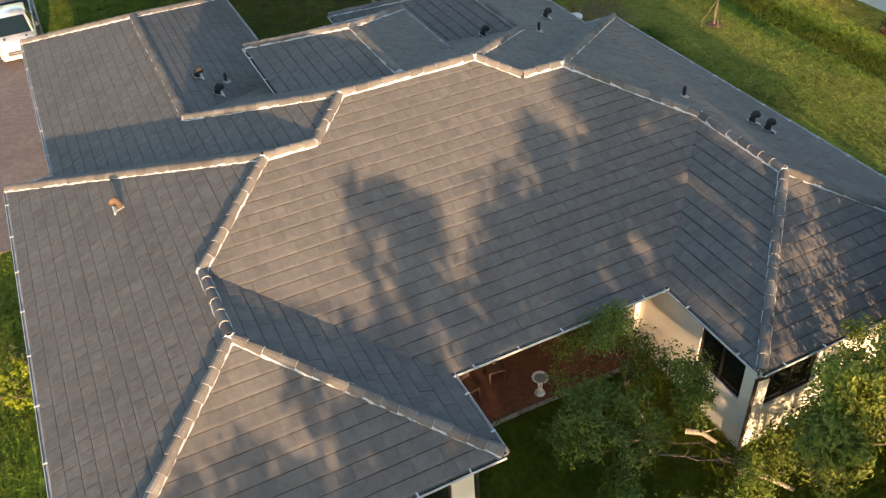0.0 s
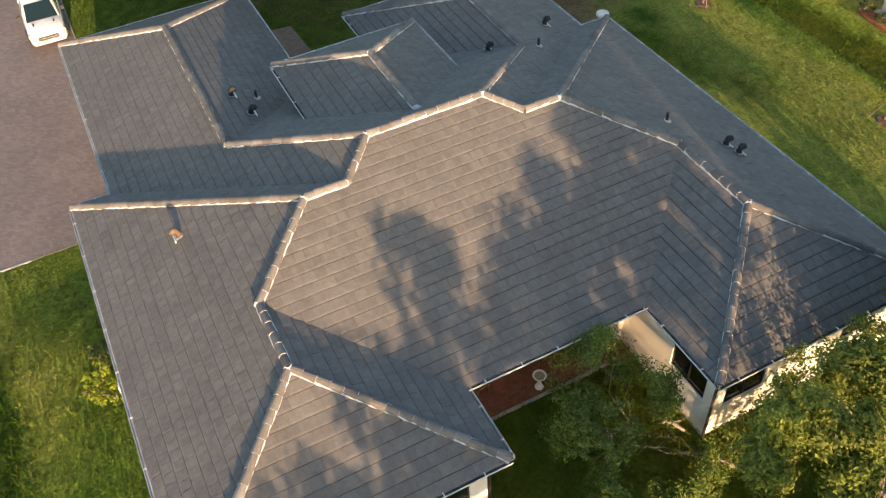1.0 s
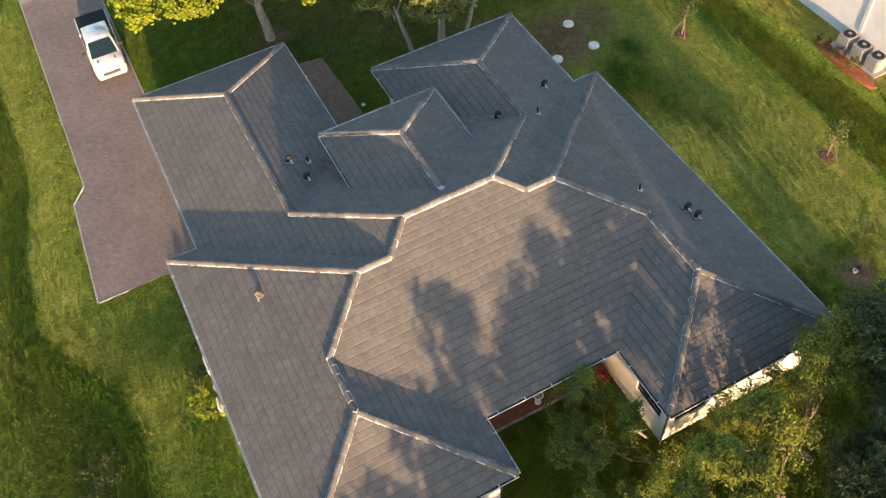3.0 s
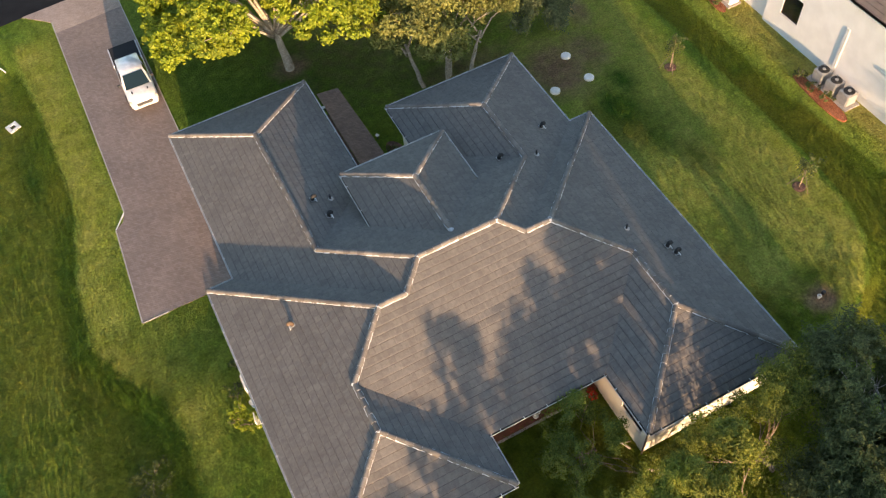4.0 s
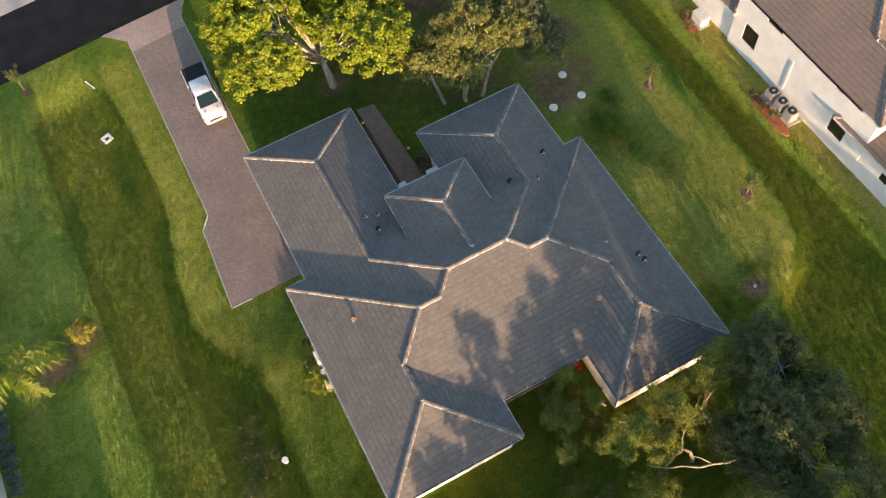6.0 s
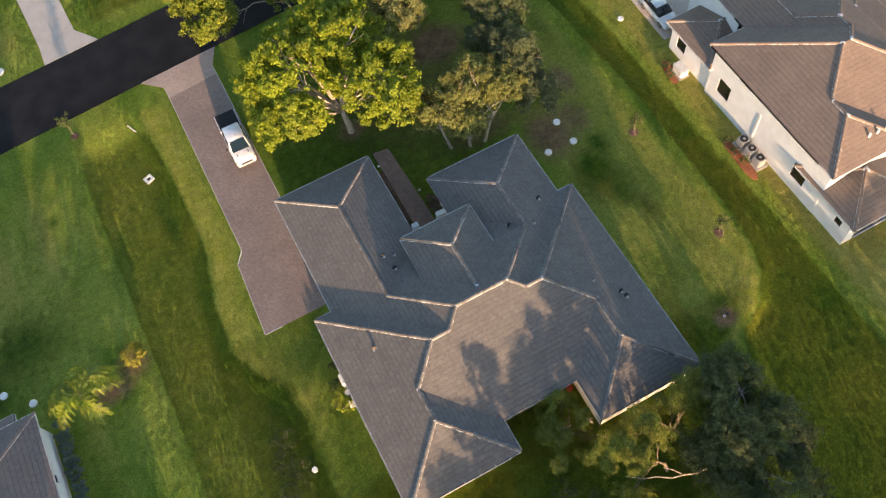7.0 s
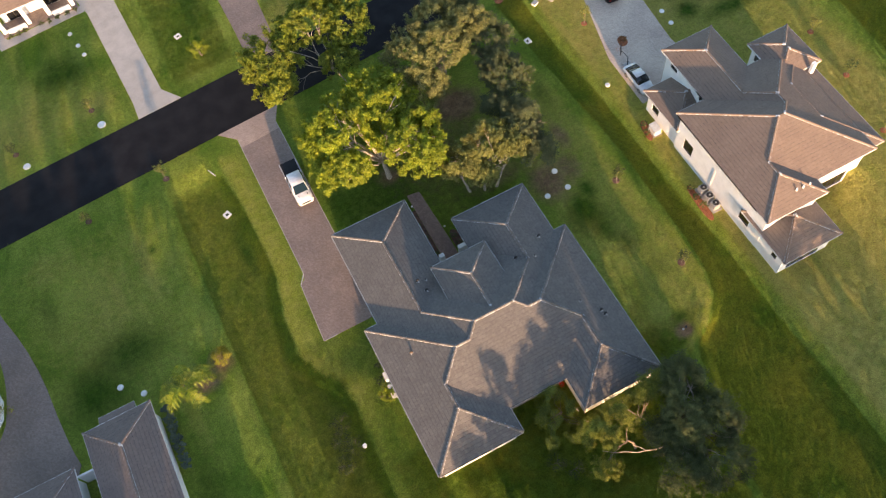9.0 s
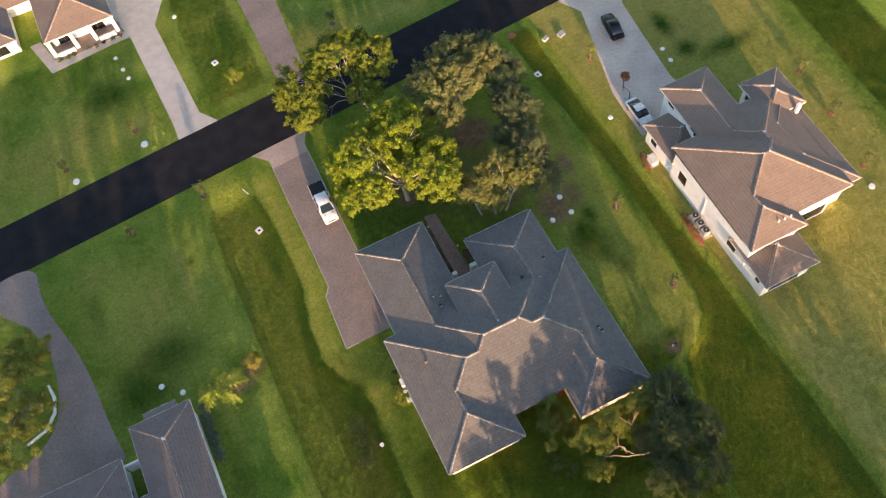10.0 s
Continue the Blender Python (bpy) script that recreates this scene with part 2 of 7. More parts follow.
PLASTIC = surface("white_lid_plastic", (0.70, 0.68, 0.63), (0.80, 0.78, 0.73), 4.0, 0.7)
WOOD = surface("dark_brown_wood", (0.040, 0.022, 0.014), (0.075, 0.042, 0.026), 5.0, 0.7)
RED_FLOWER = leafy("red_petal", (0.45, 0.015, 0.01), (0.6, 0.04, 0.02), 0.2)


# ---- builders ----
def finish(name, bm, material, parent=None, label="", smooth=False):
    me = bpy.data.meshes.new(name)
    if smooth:
        for f in bm.faces:
            f.smooth = True
    bm.to_mesh(me)
    bm.free()
    me.materials.append(material)
    ob = new(name, me)
    if parent:
        ob.parent = parent
    if label:
        ob["label"] = label
    return ob


def part(name, bm, material, parent, label="", smooth=False):
    return finish(name, bm, material, parent, label, smooth)


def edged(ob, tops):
    """The dark edge, painted for the course shadows, on every face of joined tiles but the tops."""
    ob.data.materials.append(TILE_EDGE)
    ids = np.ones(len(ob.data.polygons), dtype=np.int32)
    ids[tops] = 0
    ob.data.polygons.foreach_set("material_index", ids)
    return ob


def raw(name, verts, faces, material, parent=None, label=""):
    me = bpy.data.meshes.new(name)
    me.from_pydata(verts, [], faces)
    me.materials.append(material)
    ob = new(name, me)
    if parent:
        ob.parent = parent
    if label:
        ob["label"] = label
    return ob


def thing(name, label, category, at=(0, 0, 0), turn=0.0, group="", kind=""):
    e = new(name)
    e.empty_display_size = 0.2
    e.matrix_world = pose(*at, 0, 0, turn)
    return tagged(e, label, category, group, kind)


def box(bm, x0, x1, y0, y1, z0, z1, bevel=0.0, m=None):
    t = pose((x0 + x1) / 2, (y0 + y1) / 2, (z0 + z1) / 2) @ Matrix.Diagonal((x1 - x0, y1 - y0, z1 - z0, 1))
    r = bmesh.ops.create_cube(bm, size=1, matrix=(m or Matrix()) @ t)
    if bevel:
        es = {e for v in r["verts"] for e in v.link_edges}
        bmesh.ops.bevel(bm, geom=list(es), offset=bevel, segments=2, affect="EDGES")
    return bm


def boxed(*a, **k):
    return box(bmesh.new(), *a, **k)


def drum(bm, x, y, z0, z1, r0, r1=None, seg=20):
    bmesh.ops.create_cone(bm, cap_ends=True, segments=seg, radius1=r0, radius2=r0 if r1 is None else r1, depth=z1 - z0, matrix=pose(x, y, (z0 + z1) / 2))
    return bm


def slab(bm, pts, z0, z1):
    """A flat piece with the outline pts (anticlockwise), from z0 to z1."""
    lo, hi = [bm.verts.new((x, y, z0)) for x, y in pts], [bm.verts.new((x, y, z1)) for x, y in pts]
    bm.faces.new(hi)
    bm.faces.new(lo[::-1])
    k = len(pts)
    for i in range(k):
        bm.faces.new((lo[i], lo[(i + 1) % k], hi[(i + 1) % k], hi[i]))
    return bm


def tube(bm, pts, radii, seg=7):
    """A tapered tube along pts."""
    rings = []
    for i, p in enumerate(pts):
        p = Vector(p)
        d = (Vector(pts[min(i + 1, len(pts) - 1)]) - Vector(pts[max(i - 1, 0)])).normalized()
        a = d.cross((0.3, 0.9, 0.2) if abs(d.z) > 0.9 else (0, 0, 1)).normalized()
        c = d.cross(a)
        rings.append([bm.verts.new(p + radii[i] * (math.cos(q) * a + math.sin(q) * c)) for q in (2 * math.pi * s / seg for s in range(seg))])
    for r0, r1 in zip(rings, rings[1:]):
        for s in range(seg):
            bm.faces.new((r0[s], r0[(s + 1) % seg], r1[(s + 1) % seg], r1[s]))
    bm.faces.new(rings[-1])
    bm.faces.new(rings[0][::-1])
    return bm


# ---- roofs: planes that rise from straight eaves ----
PITCH = 0.40


def clip(poly, a, b, c):
    """The part of a polygon where a x + b y <= c."""
    out = []
    for i, p in enumerate(poly):
        q = poly[(i + 1) % len(poly)]
        dp, dq = a * p[0] + b * p[1] - c, a * q[0] + b * q[1] - c
        if dp <= 0:
            out.append(p)
        if (dp < 0 < dq) or (dq < 0 < dp):
            s = dp / (dp - dq)
            out.append((p[0] + s * (q[0] - p[0]), p[1] + s * (q[1] - p[1])))
    return out


def area(poly):
    return abs(sum(p[0] * q[1] - q[0] * p[1] for p, q in zip(poly, poly[1:] + poly[:1]))) / 2


class Slope:
    """One plane of a roof: side is the way its eave looks, at the line x or y = eave, at the height z."""

    def __init__(self, side, eave, z, poly):
        self.n = {"w": (1, 0), "e": (-1, 0), "s": (0, 1), "n": (0, -1)}[side]
        self.t = (-self.n[1], self.n[0])
        self.c = eave * (self.n[0] + self.n[1])
        self.z, self.poly = z, poly

    def local(self, p):
        return (p[0] * self.t[0] + p[1] * self.t[1], p[0] * self.n[0] + p[1] * self.n[1] - self.c)

    def place(self, u, d, up=0.0):
        e = d + self.c
        return (u * self.t[0] + e * self.n[0], u * self.t[1] + e * self.n[1], self.z + PITCH * d + up)

    def body(self, verts, faces, deep=0.10):
        k, m = len(verts), len(self.poly)
        loc = [self.local(p) for p in self.poly]
        verts += [self.place(u, d) for u, d in loc] + [self.place(u, d, -deep) for u, d in loc]
        turn = sum(p[0] * q[1] - q[0] * p[1] for p, q in zip(self.poly, self.poly[1:] + self.poly[:1])) > 0
        top, low = list(range(k, k + m)), list(range(k + m, k + 2 * m))
        faces.append(top if turn else top[::-1])
        faces.append(low[::-1] if turn else low)
        for i in range(m):
            faces.append((low[i], low[(i + 1) % m], top[(i + 1) % m], top[i]))

    def tiles(self, verts, faces, wide, course, lift=0.031, keep=None, seed=1, edges=None):
        """Overlapping tiles, cut at the plane's edges; keep(x, y) picks the whole tiles that become pieces: their u, d are returned."""
        rng = random.Random(seed)
        edges = [] if edges is None else edges
        loc = [self.local(p) for p in self.poly]
        us, ds = [p[0] for p in loc], [p[1] for p in loc]
        kept = []
        i = 0
        d = -0.04
        while d < max(ds):
            row = clip(clip([(u, min(v, v) if v > 1e-6 else -0.04) for u, v in loc], 0, -1, -d), 0, 1, d + course - 0.016)
            if len(row) > 2:
                u = math.floor(min(us) / wide) * wide - (wide / 2 if i % 2 else 0)
                while u < max(us):
                    cell = clip(clip(row, -1, 0, -(u + 0.001)), 1, 0, u + wide - 0.001)
                    if len(cell) > 2 and area(cell) > 0.002:
                        x, y, _ = self.place(u + wide / 2, d + course / 2)
                        if keep and area(cell) > (wide - 0.002) * (course - 0.016) * 0.999 and keep(x, y):
                            kept.append((u, d))
                        else:
                            k, m = len(verts), len(cell)
                            j0, j1, j2 = rng.uniform(-0.003, 0.003), rng.uniform(-0.0012, 0.0012), rng.uniform(-0.011, 0.009)
                            def top_at(q):
                                side, foot = abs((q[0] - u) / wide - 0.5) * 2, (q[1] - d) / course
                                worn = 0.003 * max(0.0, side - 0.7) / 0.3 + 0.010 * max(0.0, 0.16 - foot) / 0.16
                                return self.place(q[0], q[1], lift * (1 - 0.72 * foot) + j0 + j1 * (q[0] - u) / wide + j2 * (1 - foot) - worn)
                            verts += [top_at(q) for q in cell] + [self.place(a, c, -0.005) for a, c in cell]
                            turn = sum(p[0] * q[1] - q[0] * p[1] for p, q in zip(cell, cell[1:] + cell[:1])) > 0
                            for s in range(m):
                                e = (k + s, k + (s + 1) % m, k + m + (s + 1) % m, k + m + s)
                                faces.append(e[::-1] if turn else e)
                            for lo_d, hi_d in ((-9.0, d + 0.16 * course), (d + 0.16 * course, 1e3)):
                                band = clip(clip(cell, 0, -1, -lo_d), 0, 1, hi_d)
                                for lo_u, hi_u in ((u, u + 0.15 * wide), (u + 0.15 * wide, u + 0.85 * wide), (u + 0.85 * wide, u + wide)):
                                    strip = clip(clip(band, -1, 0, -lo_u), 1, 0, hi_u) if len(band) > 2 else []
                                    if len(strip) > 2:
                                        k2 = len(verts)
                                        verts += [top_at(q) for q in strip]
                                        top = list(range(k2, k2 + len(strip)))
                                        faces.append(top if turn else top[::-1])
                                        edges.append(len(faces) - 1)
                    u += wide
            d += course
            i += 1
        return kept

    def piece_mesh(self, wide, course, lift=0.031):
        """One whole tile, with its foot at the origin."""
        vs, fs = [], []
        cols = ((0.001, 0.003), (0.15 * wide, 0.0), (0.85 * wide, 0.0), (wide - 0.001, 0.003))
        rows = ((0.0, 0.010), (0.16 * course, 0.0), (course - 0.016, 0.0))
        for c, worn in rows:
            for a, dip in cols:
                vs.append((a * self.t[0] + c * self.n[0], a * self.t[1] + c * self.n[1], PITCH * c + lift * (1 - 0.72 * c / course) - dip - worn))
        fs += [(4 * r + k, 4 * r + k + 1, 4 * r + k + 5, 4 * r + k + 4) for r in (0, 1) for k in range(3)]
        rim = [0, 1, 2, 3, 7, 11, 10, 9, 8, 4]
        low = len(vs)
        vs += [(vs[i][0], vs[i][1], PITCH * (vs[i][0] * self.n[0] + vs[i][1] * self.n[1]) - 0.005) for i in rim]
        fs += [(low + i, low + (i + 1) % 10, rim[(i + 1) % 10], rim[i]) for i in range(10)]
        me = bpy.data.meshes.new("tile")
        me.from_pydata(vs, [], fs if self.t[0] * self.n[1] - self.t[1] * self.n[0] > 0 else [f[::-1] for f in fs])
        return me


def ridge_piece_mesh(length=0.46, half=0.125, high=0.085, drop=0.055):
    """A rounded cap tile along +x, wider at its open end."""
    bm = bmesh.new()
    rings = []
    for x, s in ((0.0, 1.12), (0.05, 1.1), (length, 0.94)):
        ring = []
        for k in range(7):
            q = math.pi * k / 6
            ring.append(bm.verts.new((x, -half * s * math.cos(q), high * s * math.sin(q) - drop * (1 - math.sin(q)) + (0.018 if s > 1 else 0.0))))
        rings.append(ring)
    for a, b in zip(rings, rings[1:]):
        for k in range(6):
            bm.faces.new((a[k], b[k], b[k + 1], a[k + 1]))
    bm.faces.new(rings[0])
    bm.normal_update()
    bmesh.ops.recalc_face_normals(bm, faces=bm.faces)
    me = bpy.data.meshes.new("ridge_tile")
    bm.to_mesh(me)
    bm.free()
    return me


def along(a, b):
    """A frame at a whose x runs to b and whose z stays upward."""
    a, b = Vector(a), Vector(b)
    x = (b - a).normalized()
    y = Vector((0, 0, 1)).cross(x).normalized()
    z = x.cross(y)
    return Matrix(((x.x, y.x, z.x, a.x), (x.y, y.y, z.y, a.y), (x.z, y.z, z.z, a.z), (0, 0, 0, 1)))


def ridge_line(a, b, me, parent, bed, count, limit, rest, hip=True, step=0.40):
    """Cap tiles from a (low) to b (high), and a rough bed of mortar along both sides."""
    length = (Vector(b) - Vector(a)).length
    m = along(a, b)
    k = max(1, round(length / step))
    for i in range(k):
        x = length * i / k
        j = random.uniform(-0.012, 0.012)
        mm = m @ pose(x, j, 0.048 + random.uniform(-0.006, 0.006), 0, 0, random.uniform(-1.2, 1.2))
        if count[0] < limit:
            o = new("ridge_tile", me)
            o.parent = parent
            o.matrix_world = mm
            count[0] += 1
        else:
            kk = len(rest[0])
            rest[0].extend([tuple(mm @ v.co) for v in me.vertices])
            rest[1].extend([tuple(kk + q for q in p.vertices) for p in me.polygons])
        if i:
            kk = len(bed[0])
            for x2, r in ((-0.007, 0.106), (-0.002, 0.116), (0.001, 0.1145)):
                bed[0].extend([tuple(mm @ Vector((x2, -r * math.cos(math.pi * q / 6), 0.7 * r * math.sin(math.pi * q / 6) + 0.012 - 0.055 * (1 - math.sin(math.pi * q / 6))))) for q in range(7)])
            bed[1].extend([(kk + 7 * j2 + q, kk + 7 * j2 + 7 + q, kk + 7 * j2 + 8 + q, kk + 7 * j2 + 1 + q) for j2 in (0, 1) for q in range(6)])
    # a dab of mortar where the line ends
    kk = len(bed[0])
    for r, h in ((0.15, -0.02), (0.13, 0.07), (0.07, 0.135)):
        for q in range(8):
            w = r * random.uniform(0.8, 1.2)
            bed[0].append((b[0] + w * math.cos(math.pi * q / 4), b[1] + w * math.sin(math.pi * q / 4), b[2] + h))
    bed[1].extend([(kk + 8 * j2 + q, kk + 8 * j2 + (q + 1) % 8, kk + 8 * j2 + 8 + (q + 1) % 8, kk + 8 * j2 + 8 + q) for j2 in (0, 1) for q in range(8)] + [tuple(kk + 16 + q for q in range(8))])
    for side in (-1, 1):
        n = max(2, round(length / 0.13))
        base = len(bed[0])
        for i in range(n + 1):
            x = length * i / n
            w = random.uniform(0.008, 0.045)
            y0, y1 = side * 0.105, side * (0.128 + 0.65 * w)
            s = -0.19 if hip else -0.30
            zz = 0.024 + random.uniform(-0.008, 0.012)
            for y, z in ((y0, zz + 0.012), (y1 - side * 0.015, zz - 0.004 + s * (abs(y1) - 0.115)), (y1, -0.11)):
                bed[0].append(tuple(m @ Vector((x, y, z))))
        for i in range(n):
            q = base + 3 * i
            for s in (0, 1):
                f = (q + s, q + s + 1, q + s + 4, q + s + 3)
                bed[1].append(f if side < 0 else f[::-1])



def cut_away(piece, planes):
    """What is left of a convex piece outside the region where all of planes (a, b, c: a x + b y < c) hold."""
    out = []
    for a, b, c in planes:
        rest = clip(piece, -a, -b, -c)
        if len(rest) > 2 and area(rest) > 1e-3:
            out.append(rest)
        piece = clip(piece, a, b, c)
        if len(piece) < 3:
            break
    return out


def roof_bodies(slopes, parent, label):
    """The boarded planes under the tiles: the first is the roof, the others hang under it."""
    roof = None
    for q in slopes:
        vs, fs = [], []
        q.body(vs, fs)
        ob = raw("roof_plane" if roof else "roof", vs, fs, TILE_EDGE, roof or parent, "" if roof else label)
        roof = roof or ob
    return roof


def union_roof(parent, blocks, z, material, seed, wide=0.32, course=0.34):
    """One roof over several overlapping rectangles (x0, x1, y0, y1): the highest of their hips everywhere, tiled and ridged."""
    def sides(b):
        x0, x1, y0, y1 = b
        return (("w", 1, 0, -x0, x0), ("e", -1, 0, x1, x1), ("s", 0, 1, -y0, y0), ("n", 0, -1, y1, y1))

    def run(b, x, y):
        return min(a * x + c * y + d for _, a, c, d, _ in sides(b))
    slopes = []
    for i, b in enumerate(blocks):
        x0, x1, y0, y1 = b
        for side, a, c, d, e in sides(b):
            pieces = [[(x0, y0), (x1, y0), (x1, y1), (x0, y1)]]
            for _, a2, c2, d2, _ in sides(b):
                if (a2, c2) != (a, c):
                    pieces = [q for q in (clip(p, a - a2, c - c2, d2 - d) for p in pieces) if len(q) > 2]
            for k, o in enumerate(blocks):
                if k != i:
                    eps = 1e-4 if k > i else -1e-4
                    cuts = [(a - a2, c - c2, d2 - d - eps) for _, a2, c2, d2, _ in sides(o)]
                    pieces = [q for p in pieces for q in cut_away(p, [h for h in cuts if abs(h[0]) + abs(h[1]) > 0] if all(h[2] > 0 for h in cuts if abs(h[0]) + abs(h[1]) == 0) else [(1, 0, -1e6)])]
            slopes += [Slope(side, e, z, q) for q in pieces if len(q) > 2 and area(q) > 0.01]
    roof = roof_bodies(slopes, parent, "brown tiled hip roof with pale ridges")
    vs, fs, tops = [], [], []
    for i, q in enumerate(slopes):
        q.tiles(vs, fs, wide, course, lift=0.022, seed=seed + i, edges=tops)
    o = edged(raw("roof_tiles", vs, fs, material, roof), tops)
    o["kind"] = "stuff"
    me, bed, rest = ridge_piece_mesh(), ([], []), ([], [])
    done = []
    for b in blocks:
        x0, x1, y0, y1 = b
        h = min(x1 - x0, y1 - y0) / 2
        ends = [((x0, y0), (x0 + h, y0 + h)), ((x1, y0), (x1 - h, y0 + h)), ((x1, y1), (x1 - h, y1 - h)), ((x0, y1), (x0 + h, y1 - h)),
                ((x0 + h, y0 + h), (x1 - h, y1 - h))]
        for k, (p, q) in enumerate(ends):
            n = max(2, int(math.hypot(q[0] - p[0], q[1] - p[1]) / 0.15))
            w = math.hypot(q[0] - p[0], q[1] - p[1]) or 1.0
            sx, sy = -(q[1] - p[1]) / w * 0.3, (q[0] - p[0]) / w * 0.3
            here = None
            for j in range(n + 2):
                s = j / n
                x, y = p[0] + s * (q[0] - p[0]), p[1] + s * (q[1] - p[1])
                mine = run(b, x, y)
                on = j <= n and max(run(o, x + sx, y + sy) for o in blocks) < mine - 0.08 and max(run(o, x - sx, y - sy) for o in blocks) < mine - 0.08 and all(run(o, x, y) <= mine + 0.004 for o in blocks) and not any(math.hypot(x - u, y - v) < 0.12 for u, v in done)
                if on and here is None:
                    here = (x, y, mine)
                elif not on and here is not None:
                    if math.hypot(last[0] - here[0], last[1] - here[1]) > 0.5:
                        ridge_line((here[0], here[1], z + PITCH * here[2]), (last[0], last[1], z + PITCH * last[2]), me, roof, bed, [0], 0, rest, k < 4)
                        m = max(2, int(math.hypot(last[0] - here[0], last[1] - here[1]) / 0.1))
                        done += [(here[0] + t / m * (last[0] - here[0]), here[1] + t / m * (last[1] - here[1])) for t in range(1, m)]
                    here = None
                last = (x, y, mine)
    o = raw("ridge_tiles", *rest, material, roof)
    o["kind"] = "stuff"
    o = raw("mortar_bed", *bed, MORTAR, roof)
    o["kind"] = "stuff"
    for b in blocks:
        x0, x1, y0, y1 = b
        for p, q in (((x0, y0), (x1, y0)), ((x1, y0), (x1, y1)), ((x1, y1), (x0, y1)), ((x0, y1), (x0, y0))):
            n = max(2, int(math.hypot(q[0] - p[0], q[1] - p[1]) / 0.1))
            t = (q[0] - p[0], q[1] - p[1])
            open_at = [k for k in range(n + 1) if all(o is b or run(o, p[0] + t[0] * k / n, p[1] + t[1] * k / n) < 0.01 for o in blocks)]
            if open_at and open_at[-1] - open_at[0] > 3:
                k0, k1 = open_at[0] / n, open_at[-1] / n
                a, c = (p[0] + t[0] * k0, p[1] + t[1] * k0), (p[0] + t[0] * k1, p[1] + t[1] * k1)
                w = math.hypot(c[0] - a[0], c[1] - a[1])
                part("fascia", boxed(0, w, -0.03, -0.004, -0.2, 0.015, m=pose(a[0], a[1], z, 0, 0, math.degrees(math.atan2(t[1], t[0])))), TRIM, roof)


# ---- ground: one sheet, with the shallow swales between the lots ----
def line(table, v):
    """A polyline given as (v, w) points, w at v."""
    return np.interp(v, [p[0] for p in table], [p[1] for p in table])


WEST_RIM = [(-60, -4.0), (-16, -3.9), (-5, -3.7), (-2.3, -4.0), (0, -5.5), (3, -6.8), (7.5, -6.4), (13, -5.3), (20, -5.4), (30, -5.8), (34, -6)]
EAST_RIM = [(-60, 24), (-24, 25), (-15.6, 28.2), (-14.1, 30.9), (-12, 32.7), (-9.4, 33.6), (-5, 34.0), (6.5, 34.2), (24, 32.9), (40, 32.2)]


def smooth(a, b, v):
    s = np.clip((v - a) / (b - a), 0, 1)
    return s * s * (3 - 2 * s)


